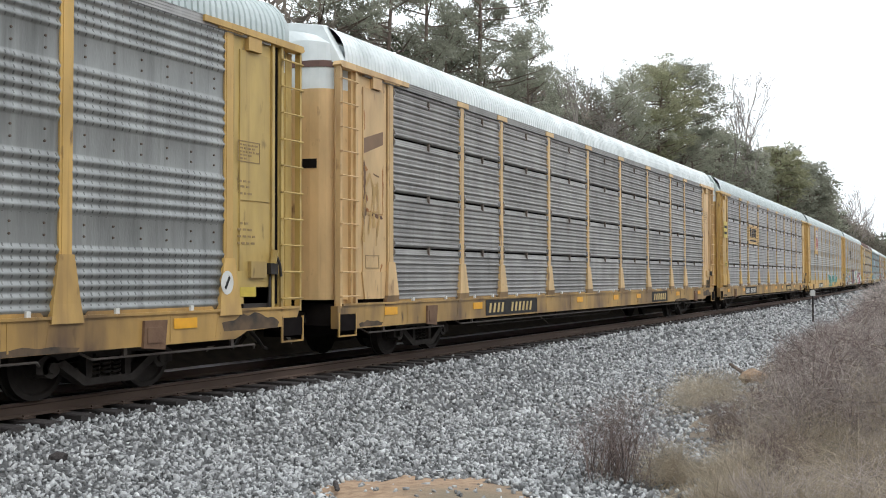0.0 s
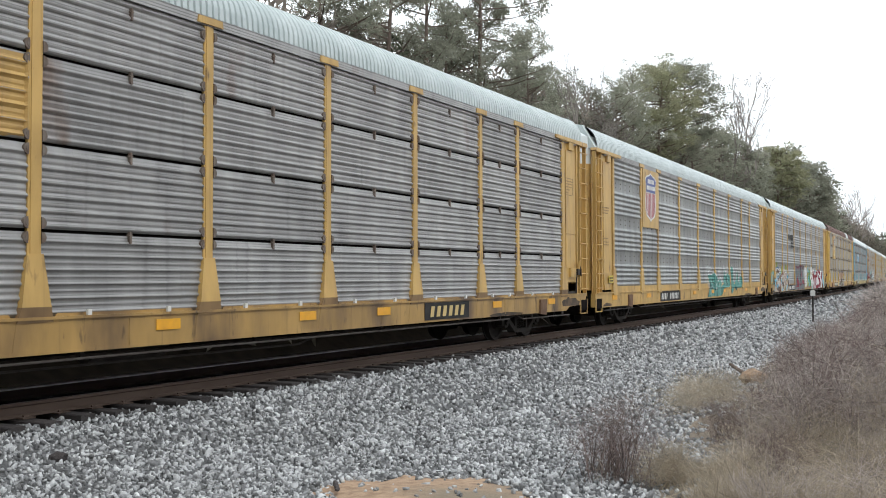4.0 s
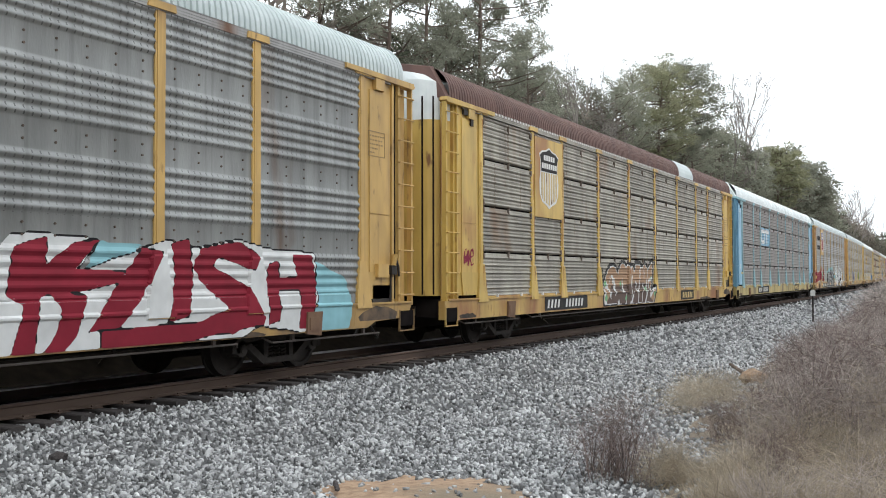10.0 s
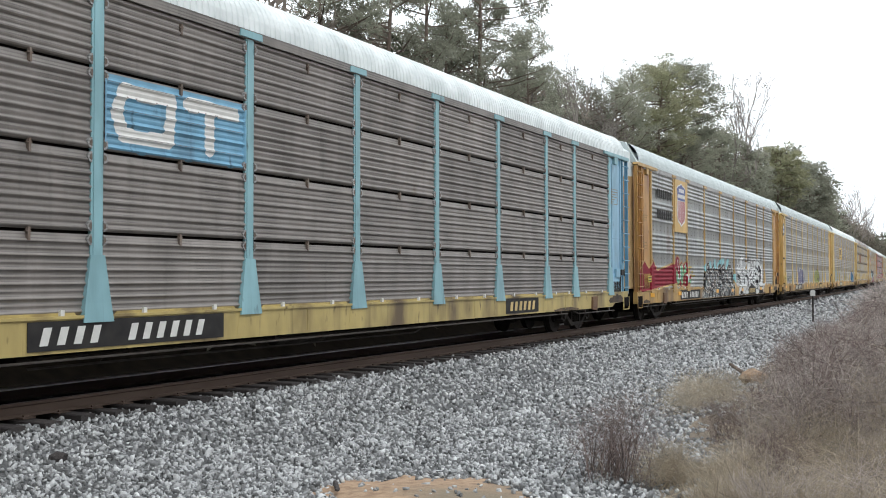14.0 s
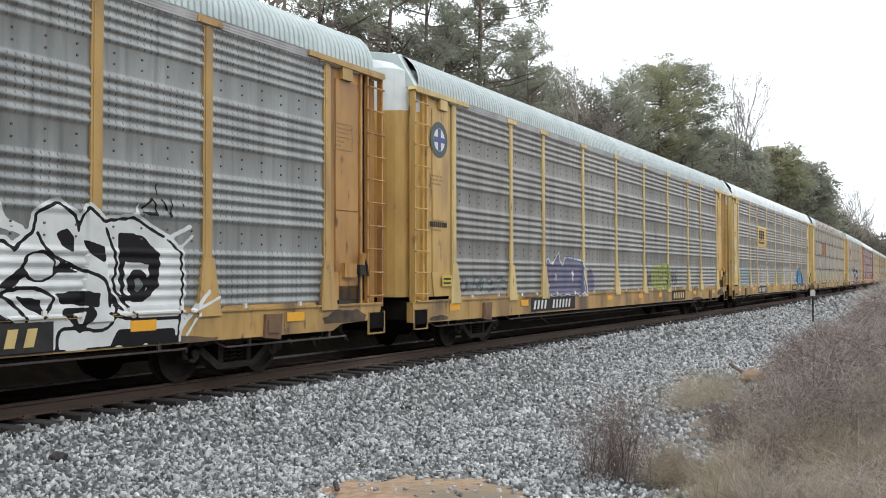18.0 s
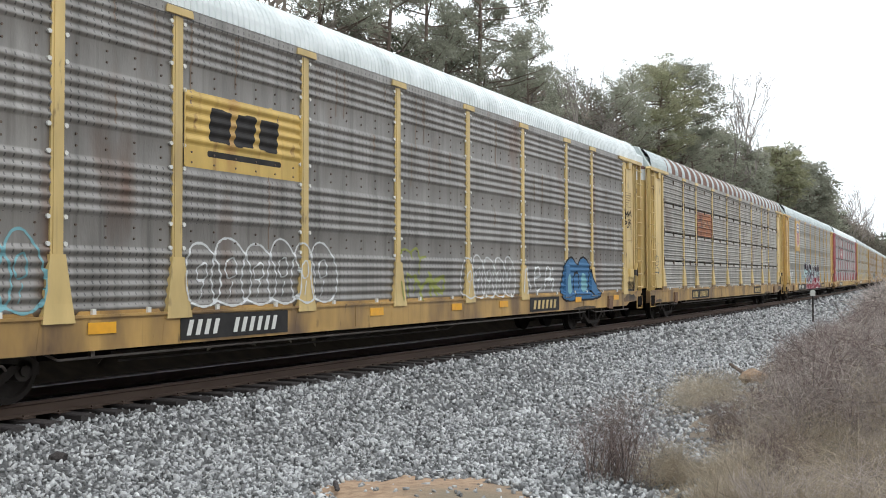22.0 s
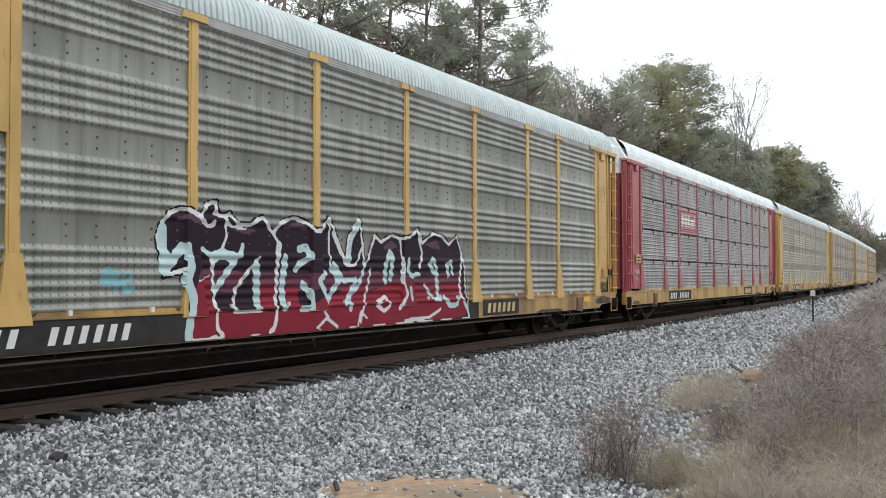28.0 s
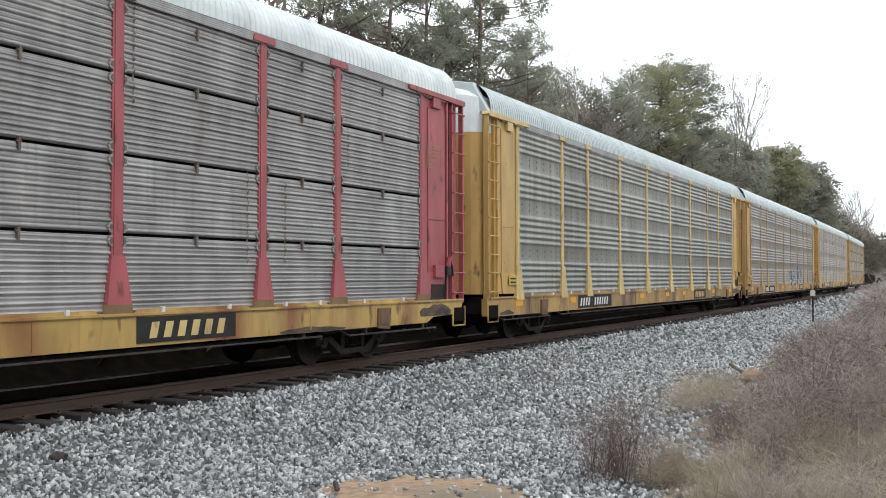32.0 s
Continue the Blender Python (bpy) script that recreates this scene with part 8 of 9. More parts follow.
lay.append(stroke(SLATE, 0.01, (1.50, 2.22), (1.51, 1.88)))
lay.append(stroke(SLATE, 0.01, (1.32, 2.01), (1.74, 2.00)))
lay.append(stroke(SLATE, 0.01, (1.28, 1.79), (1.70, 1.81), (1.74, 1.65), (1.28, 1.65), (1.28, 1.79)))
lay.append(stroke(SLATE, 0.01, (1.55, 1.56), (1.74, 1.63), (1.82, 1.46), (1.66, 1.51)))
lay.append(stroke(SLATE, 0.01, (1.13, 1.94), (1.24, 1.93)))
mural(BY_K[9], "B", 0.8, 2.6, 1.3, 2.6, lay, 0.014, label="thin dark chalk sketch")
graffiti(BY_K[4], "B", "ce", u(1.5), u(2.05), 1.75, 2.1, MAROON, MAROON, 0.016, 0.006, seed=38, step=0.015)
graffiti(BY_K[11], "B", "wc", u(1.6), u(2.15), 1.35, 1.75, SPWHITE, SPWHITE, 0.014, 0.006, seed=39, step=0.015)
graffiti(BY_K[7], "A", "wcez", u(2.6), u(5.0), 1.2, 1.5, SLATE, SLATE, 0.02, 0.008, seed=40)
graffiti(BY_K[10], "A", "ce", u(8.5), u(9.1), 1.35, 1.6, CYAN, CYAN, 0.025, 0.01, seed=42, step=0.02)
graffiti(BY_K[0], "B", "c", u(1.4), u(2.0), 2.1, 3.4, OCHRE, OCHRE, 0.02, 0.01, seed=43, step=0.02, label="scraped rust marks")
graffiti(BY_K[3], "A", "c", u(1.0), u(1.9), 1.2, 1.7, CYAN, LIME, 0.14, 0.05, seed=44)


# ---- small emblems ----
def scrape(car, u0, z0, u1, z1, wide, seed, mat):
    """Ragged scrape in the paint of an end panel."""
    rng = random.Random(seed)
    n = 12
    du, dz = u1 - u0, z1 - z0
    k = 1 / math.hypot(du, dz)
    one, two = [], []
    for i in range(n + 1):
        p, q = u0 + du * i / n - MID, z0 + dz * i / n
        a, b = wide * rng.uniform(0.3, 1.7) * (i not in (0, n)), wide * rng.uniform(0.2, 1.4) * (i not in (0, n)) + 0.002
        one.append((p - dz * k * a, q + du * k * a))
        two.append((p + dz * k * b, q - du * k * b))
    flat("paint_scrape", one + two[::-1], 1.4672, mat, car, 0.001, "rusted scrape in the paint")


flat("painted_band", [(q - MID, z) for q, z in ((1.45, 3.95), (2.09, 4.14), (2.09, 3.9), (1.45, 3.68))], 1.4666, DUN, BY_K[0], 0.001, "faded brown painted band")
for i, (a, b, c, d, w) in enumerate(((1.45, 3.58, 1.5, 2.6, 0.035), (1.47, 3.45, 1.56, 3.38, 0.03), (1.45, 2.95, 1.58, 2.86, 0.04), (1.44, 2.66, 2.08, 2.56, 0.028), (1.5, 2.7, 1.7, 2.6, 0.04), (2.08, 3.48, 2.08, 2.62, 0.016), (1.75, 3.35, 1.95, 3.3, 0.012), (2.05, 1.75, 1.95, 1.4, 0.025), (1.46, 4.45, 1.48, 4.1, 0.014))):
    scrape(BY_K[0], a, b, c, d, w, i, RUSTRUN if i % 3 else JACK)
bars("stencil_frame", [[(p - MID, z), (q - MID, z), (q - MID, z + h), (p - MID, z + h)] for p, q, z, h in ((1.5, 1.95, 1.66, 0.014), (1.5, 1.95, 1.88, 0.014), (1.5, 1.514, 1.674, 0.206), (1.936, 1.95, 1.674, 0.206))], 1.4685, STENCIL, BY_K[0])
bars("stencil", [[(1.68 - MID, z), (1.68 + w - MID, z), (1.68 + w - MID, z + 0.035), (1.68 - MID, z + 0.035)] for z, w in ((2.03, 0.22), (1.97, 0.15), (1.9, 0.18), (1.84, 0.16), (4.6, 0.24), (4.53, 0.2))], 1.4685, WHITEP, BY_K[5], "small white stencilled lettering in bars")


def on_skin(root, name, rows, mat, x, label=""):
    return bars(name, rows, x, mat, root, label)


def word_rows(a, b, z, h, count):
    w = (b - a) / count
    return [[(u(a + i * w), z), (u(a + i * w + w * 0.7), z), (u(a + i * w + w * 0.7), z + h), (u(a + i * w), z + h)] for i in range(count)]


# striped black emblem with two lines of lettering
stripe = [[(u(7.45), 3.74 + 0.085 * i), (u(8.6), 3.74 + 0.085 * i), (u(8.6), 3.785 + 0.085 * i), (u(7.45), 3.785 + 0.085 * i)] for i in range(4)]
on_skin(BY_K[3], "emblem_stripes", stripe, BLACKP, 1.496, "black striped emblem")
on_skin(BY_K[3], "emblem_block", [[(u(8.5), 3.68), (u(8.95), 3.68), (u(9.0), 4.06), (u(8.55), 4.06)], [(u(9.05), 3.68), (u(9.4), 3.68), (u(9.45), 4.06), (u(9.1), 4.06)]], BLACKP, 1.499)
on_skin(BY_K[3], "owner_lettering", word_rows(8.5, 9.65, 3.47, 0.13, 7), BLACKP, 1.496)
on_skin(BY_K[3], "owner_lettering", word_rows(8.5, 9.85, 3.28, 0.13, 8), BLACKP, 1.496)
on_skin(BY_K[6], "slogan_lettering", word_rows(3.0, 4.95, 4.2, 0.3, 8), BLACKP, 1.496, "large black lettering bars")
on_skin(BY_K[6], "slogan_lettering", word_rows(3.0, 4.95, 3.5, 0.3, 7), BLACKP, 1.496, "large black lettering bars")
on_skin(BY_K[7], "mark_lettering", word_rows(1.32, 2.05, 2.5, 0.1, 9), BLACKP, 1.469)


def disc(parent, name, yc, zc, r, x, mat, label="", n=28, squash=1.0):
    return flat(name, [(yc + r * math.cos(2 * math.pi * i / n), zc + squash * r * math.sin(2 * math.pi * i / n)) for i in range(n)], x, mat, parent, 0.003, label)


ring = disc(BY_K[7], "round_emblem", u(1.70), 4.25, 0.36, 1.471, SLATE, "round dark green emblem with a blue cross")
disc(ring, "emblem_disc", u(1.70), 4.25, 0.23, 1.475, WHITEP)
hung("emblem_cross", Shape().box(1.476, 1.482, u(1.70) - 0.06, u(1.70) + 0.06, 4.03, 4.47).box(1.476, 1.483, u(1.70) - 0.22, u(1.70) + 0.22, 4.2, 4.3).done("emblem_cross", SHBLUE), ring)
sticker = disc(BY_K[-1], "round_sticker", u(26.42), 1.43, 0.13, 1.522, WHITEP, "white round warning sticker", squash=1.3)
flat("sticker_bar", [(u(26.36), 1.36), (u(26.39), 1.33), (u(26.48), 1.5), (u(26.45), 1.53)], 1.527, BLACKP, sticker)
flat("placard", [(u(26.75), 1.22), (u(27.1), 1.22), (u(27.1), 1.36), (u(26.75), 1.36)], 1.479, LABEL, BY_K[-1], label="yellow warning placard")

# white tabs along the rusted roof's edge, and its patched sheet
rows = [[(-12.9 + 0.17 * i, 5.125), (-12.82 + 0.17 * i, 5.125), (-12.82 + 0.17 * i, 5.185), (-12.9 + 0.17 * i, 5.185)] for i in range(152)]
tabs = bars("eave_tab", rows, 1.494, WHITEP, BY_K[4], "row of small white tabs along the eave")
tabs["kind"] = "stuff"
patch = [(x * 1.024, 5.19 + (z - 5.17) * 1.022) for x, z in ROOF_PROFILE[:8]]
hung("roof_patch", mesh("roof_patch", [(x, y, z) for y in (u(19.0), u(21.1)) for x, z in patch], [(i, i + 1, 8 + i + 1, 8 + i) for i in range(7)], ROOF_GALV), BY_K[4], label="bare grey patch sheet on the rusted roof")


# ---- woods behind the train ----
def soup(name, V, F, mat):
    me = bpy.data.meshes.new(name)
    me.vertices.add(len(V))
    me.vertices.foreach_set("co", np.asarray(V, dtype=np.float32).ravel())
    me.loops.add(len(F) * 3)
    me.loops.foreach_set("vertex_index", np.asarray(F, dtype=np.int32).ravel())
    me.polygons.add(len(F))
    me.polygons.foreach_set("loop_start", np.arange(0, len(F) * 3, 3))
    me.materials.append(mat)
    me.update(calc_edges=True)
    me.validate()
    return me


def tufts(rng, centres, radius, per, size, flat_z=0.7, width=0.3):
    """Loose triangles round each centre: sprays of needles or leaves."""
    c = np.repeat(np.asarray(centres), per, axis=0)
    n = len(c)
    off = rng.normal(size=(n, 3))
    off /= np.linalg.norm(off, axis=1, keepdims=True) + 1e-9
    p = c + off * (radius * rng.uniform(0.2, 1.0, (n, 1))) * np.array([1, 1, flat_z])
    d = off + rng.normal(size=(n, 3)) * 0.6
    d /= np.linalg.norm(d, axis=1, keepdims=True)
    w = np.cross(d, rng.normal(size=(n, 3)))
    w /= np.linalg.norm(w, axis=1, keepdims=True) + 1e-9
    s = size * rng.uniform(0.6, 1.4, (n, 1))
    V = np.stack([p - w * s * width, p + w * s * width, p + d * s], axis=1).reshape(-1, 3)
    return V, np.arange(n * 3).reshape(-1, 3)


def pine_meshes(seed, height, lean, needle, per, size, width, limbs=50, low=0.36, mid=0.64, half=0.36, reach=3.5, start=0.45, clump=0.52):
    """Trunk with limbs that carry separate clumps of needles; mid and half set the crown's height."""
    rng = np.random.default_rng(seed)
    sh = Shape()
    ts = np.linspace(0, 0.97, 9)
    pts = [Vector((lean * t * t * height + 0.12 * math.sin(t * 9 + seed), 0.1 * math.sin(t * 7 + 2 * seed), t * height)) for t in ts]
    for i in range(8):
        sh.tube(pts[i], pts[i + 1], 0.24 * (1 - i / 9), 7, 0, 0.24 * (1 - (i + 1) / 9))
    centres = []
    for i in range(limbs):
        t = low + (0.98 - low) * (i / limbs) ** 0.9
        base = Vector((np.interp(t, ts, [p.x for p in pts]), np.interp(t, ts, [p.y for p in pts]), t * height))
        a = rng.uniform(0, 6.28)
        out = reach * math.sqrt(max(0.08, 1 - ((t - mid) / half) ** 2)) * rng.uniform(0.55, 1.1)
        tip = base + Vector((math.cos(a) * out, math.sin(a) * out, rng.uniform(0.1, 1.7)))
        knee = (base + tip) / 2 + Vector((0, 0, -0.18))
        sh.tube(base, knee, 0.055, 4, 0, 0.04)
        sh.tube(knee, tip, 0.04, 4, 0, 0.012)
        for q in np.linspace(start, 1.0, int(2.5 + out * 1.25)):
            c = base.lerp(tip, q)
            centres.append((c.x + rng.normal() * 0.4, c.y + rng.normal() * 0.4, c.z + 0.1 + rng.normal() * 0.22))
    top = pts[-1]
    centres += [(top.x + rng.normal() * 0.35, top.y + rng.normal() * 0.35, top.z - abs(rng.normal()) * 0.6) for _ in range(7)]
    V, F = tufts(rng, centres, clump, per, size, 0.75, width=width)
    return sh.done("trunk", BARK), soup("crown", V, F, needle)


def bare_meshes(seed, height, spread=0.55, leaves=0):
    rng = random.Random(seed)
    sh = Shape()
    tips = []

    def grow(p, d, length, r, depth):
        q = p + d * length
        mid = (p + q) / 2 + Vector((rng.uniform(-1, 1), rng.uniform(-1, 1), 0)) * length * 0.06
        n = 6 if depth == 0 else 3
        sh.tube(p, mid, r, n, 0, r * 0.85)
        sh.tube(mid, q, r * 0.85, n, 0, r * 0.7)
        if depth >= 5:
            tips.append(q)
            return
        for _ in range(3 if depth in (1, 2) else 2):
            e = (d + Vector((rng.uniform(-1, 1), rng.uniform(-1, 1), rng.uniform(-0.15, 0.6))) * spread).normalized()
            grow(q if rng.random() < 0.7 else mid, e, length * rng.uniform(0.55, 0.82), r * 0.66, depth + 1)
    grow(Vector((0, 0, 0)), Vector((rng.uniform(-0.05, 0.05), rng.uniform(-0.05, 0.05), 1)), height * 0.36, height * 0.012, 0)
    return sh.done("trunk", GREYBARK), tips


OPEN = dict(limbs=34, low=0.4, mid=0.68, half=0.34, reach=4.0, start=0.5, clump=0.46)
DOME = dict(limbs=74, low=0.5, mid=0.73, half=0.25, reach=3.7, start=0.5, clump=0.5)
KINDS = ((1, 0.01, NEEDLE, {}), (2, -0.02, NEEDLE, {}), (3, 0.015, NEEDLE, OPEN), (4, 0.0, NEEDLE, OPEN), (5, 0.02, NEEDLE_LIGHT, DOME), (6, 0.0, NEEDLE, DOME))
PINES = [pine_meshes(s, 20.0, l, m, 62, 0.16, 0.27, **kw) for s, l, m, kw in KINDS]
FAR_PINES = [pine_meshes(s, 20.0, l, m, 16, 0.34, 0.3, **kw) for s, l, m, kw in KINDS]
BARES = []
for s in range(4):
    trunk, tips = bare_meshes(40 + s, 15.0)
    BARES.append((trunk, soup("twigs", *tufts(np.random.default_rng(s), [t[:] for t in tips], 0.45, 4, 0.5, 1.0, 0.05), GREYBARK)))


def plant(kind, i, x, y, z, height, turn, wide=1.0):
    trunk, crown = ((PINES if y < 100 else FAR_PINES) if kind == "pine" else BARES)[i]
    k = height / (20.0 if kind == "pine" else 16.0)
    name = "pine_tree" if kind == "pine" else "bare_tree"
    label = "tall pine tree with dark green needle clumps in the woods" if kind == "pine" else "leafless grey deciduous tree among the pines"
    root = tagged(new(name), label, "tree", "trees behind the train")
    root.matrix_basis = pose(x, y, z, 0, 0, turn) @ Matrix.Diagonal((k * wide, k * wide, k, 1))
    hung("trunk", trunk, root)
    part = hung("crown" if kind == "pine" else "twig_crown", crown, root)
    if kind != "pine":
        part["kind"] = "stuff"


def wood_top(y):
    """Height of the wood's skyline over the rail, along the line."""
    return float(np.interp(y, [30, 60, 66, 75, 85, 95, 105, 117, 128, 145, 160, 196, 236, 300], [13.4, 14.2, 14.8, 14.6, 15.2, 15.4, 15.8, 16.4, 16.4, 17.2, 18.0, 17.8, 15.0, 13.0]))


# landmark trees of the skyline: kind, variant, x, y, height over the rail, width
SKYLINE = [("pine", 2, -14.9, 35.6, 18.5, 1.1), ("pine", 3, -13.8, 40.0, 19.5, 1.1), ("pine", 2, -13.8, 44.0, 20.5, 1.05), ("pine", 3, -13.2, 48.5, 21.0, 1.1), ("pine", 0, -14.6, 47.0, 16.4, 1.2), ("pine", 2, -14.4, 51.0, 19.6, 0.9),
           ("pine", 1, -13.6, 56.0, 16.2, 1.1), ("pine", 3, -15.2, 58.0, 17.6, 1.0), ("bare", 0, -12.2, 59.0, 15.6, 0.9), ("bare", 1, -12.8, 64.0, 16.6, 0.8), ("bare", 3, -13.2, 68.0, 15.4, 0.8), ("pine", 0, -16.0, 63.0, 15.6, 1.2), ("pine", 2, -15.6, 67.5, 15.6, 1.1),
           ("pine", 1, -15.4, 73.0, 16.2, 1.2), ("bare", 2, -14.0, 73.0, 16.8, 0.6)]
SKYLINE += [("pine", 0, -15.0, 77.0, 17.4, 1.1), ("pine", 1, -14.6, 80.5, 18.6, 1.1), ("pine", 4, -14.3, 86.5, 20.3, 1.3), ("pine", 5, -14.0, 94.0, 21.7, 1.3), ("bare", 3, -13.4, 110.0, 24.0, 0.6), ("bare", 1, -13.4, 118.0, 26.0, 0.65), ("bare", 0, -13.2, 122.0, 24.5, 0.5),
            ("pine", 2, -14.6, 99.0, 17.0, 1.2), ("pine", 0, -14.0, 105.0, 17.6, 1.25), ("pine", 3, -14.6, 111.0, 17.6, 1.25), ("pine", 1, -14.0, 118.0, 17.4, 1.3), ("pine", 0, -14.5, 126.0, 17.0, 1.3), ("pine", 1, -15.0, 134.0, 17.8, 1.3)]
SKYLINE += [("pine", 4, -13.8, 143.0, 19.2, 1.5), ("pine", 5, -14.2, 152.0, 20.2, 1.5), ("pine", 0, -14.8, 163.0, 19.2, 1.4), ("pine", 5, -14.4, 176.0, 20.4, 1.6), ("pine", 1, -15.0, 190.0, 19.4, 1.5), ("pine", 0, -15.0, 203.0, 18.2, 1.4),
            ("bare", 0, -14.6, 222.0, 19.6, 1.1), ("bare", 2, -14.6, 240.0, 20.6, 1.1), ("bare", 3, -14.8, 258.0, 21.2, 1.1), ("bare", 1, -14.6, 276.0, 19.6, 1.1), ("bare", 0, -14.8, 292.0, 17.0, 1.2)]
rng = random.Random(21)
for kind, i, x, y, top, wide in SKYLINE:
    z = ground_z(x, y) - 0.1
    plant(kind, i, x, y, z, top - z, rng.uniform(0, 360), wide)
for j in range(76):
    y = 26 + 270 * (j / 64) ** 1.3 + rng.uniform(-2, 2)
    kind = "pine" if rng.random() < 0.62 else "bare"
    x = rng.uniform(-24, -15.5)
    z = ground_z(x, y) - 0.1
    limit = wood_top(y) - 0.5
    plant(kind, rng.randrange(4), x, y, z, limit * rng.uniform(0.8, 1.0) - z + max(0, (-x - 15) * 0.2), rng.uniform(0, 360), rng.uniform(0.95, 1.3))


def build_undergrowth():
    g = np.random.default_rng(9)
    c = []
    for _ in range(5200):
        y = 18 + 330 * g.random() ** 1.4
        x = -g.uniform(9.5, 20)
        c.append((x, y, ground_z(x, y) + g.uniform(0.2, 1) * (3.0 + 0.75 * (-x - 8))))
    V, F = tufts(g, c, 1.0, 12, 0.65, 1.2, 0.18)
    tagged(new("undergrowth", soup("undergrowth", V, F, UNDER)), "dense brown and green undergrowth along the wood's edge", "undergrowth", kind="stuff")
    # dense growth along the far side of the track, added to block sky light under the cars
    c = []
    for _ in range(7000):
        y = g.uniform(-30, 190)
        x, yy, _, _ = on_track(y, -g.uniform(4.8, 7.0))
        c.append((x, yy, g.uniform(0.3, 4.6)))
    V, F = tufts(g, c, 0.8, 9, 0.65, 1.0, 0.23)
    tagged(new("hedge", soup("hedge", V, F, UNDER)), "added thicket behind the track that blocks sky light under the cars", "thicket", kind="stuff")
    # the depth of the wood: fine bare twigs of many far crowns
    c = []
    while len(c) < 15000:
        y = 24 + 300 * g.random() ** 1.3
        x = -g.uniform(15, 30)
        top = wood_top(y) + 1.6 * noise.noise((x * 0.15, y * 0.15, 1)) + (-x - 15) * 0.16
        c.append((x, y, 4 + (top - 4) * g.random() ** 0.8))
    V, F = tufts(g, c, 1.1, 14, 0.7, 1.1, 0.14)
    tagged(new("wood_twigs", soup("wood_twigs", V, F, WOODS)), "tangled grey-brown twigs of the leafless wood", "woods", kind="stuff")
    c = []
    for _ in range(2600):
        x, y = g.uniform(-60, 130), g.uniform(380, 470)
        c.append((x, y, g.uniform(0.0, 1) * 15))
    for _ in range(1800):
        y = g.uniform(150, 400)
        x = g.uniform(24, 60) + y * 0.05
        c.append((x, y, g.uniform(-1, 13)))
    # Unseen ring round the camera, added to dim low sky on the car sides.
    for _ in range(9500):
        a = g.uniform(-2.6, 0.9)
        r = g.uniform(38, 60)
        c.append((10.95 + r * math.cos(a), r * math.sin(a), g.uniform(-1, 16)))
    V, F = tufts(g, c, 2.6, 10, 2.0, 1.0, 0.2)
    tagged(new("far_woods", soup("far_woods", V, F, WOODS)), "distant leafless grey-brown woods, with an unseen ring added to block low sky", "woods", kind="stuff")


build_undergrowth()


# ---- brush and dry grass beside the track ----
def stems(g, spots, heights, thick, lean, per_kink=0.25):
    """Thin bent three-sided stems in one soup of triangles."""
    p = np.asarray(spots)
    n = len(p)
    h = np.asarray(heights).reshape(-1, 1)
    a = g.uniform(0, 2 * np.pi, n)
    side = np.stack([np.cos(a), np.sin(a), np.zeros(n)], 1)
    ln = np.stack([g.normal(size=n), g.normal(size=n), np.zeros(n)], 1) * lean
    m = p + (np.array([0, 0, 0.55]) + ln * 0.4) * h
    t = p + (np.array([0, 0, 1.0]) + ln * (1 + per_kink * g.normal(size=(n, 1)))) * h
    w = side * thick
    V = np.stack([p - w, p + w, m - w * 0.7, m + w * 0.7, t], 1).reshape(-1, 3)
    base = np.arange(n)[:, None] * 5
    F = (base[:, :, None] + np.array([[[0, 1, 3], [0, 3, 2], [2, 3, 4]]])).reshape(-1, 3)
    return V, F


def verge(s):
    """How far from the track the scrub begins."""
    return float(np.interp(s, [7, 10, 12, 14, 17, 19, 25, 40, 80, 160], [9.0, 8.95, 8.75, 8.3, 7.8, 7.4, 7.0, 6.6, 6.1, 5.7]))


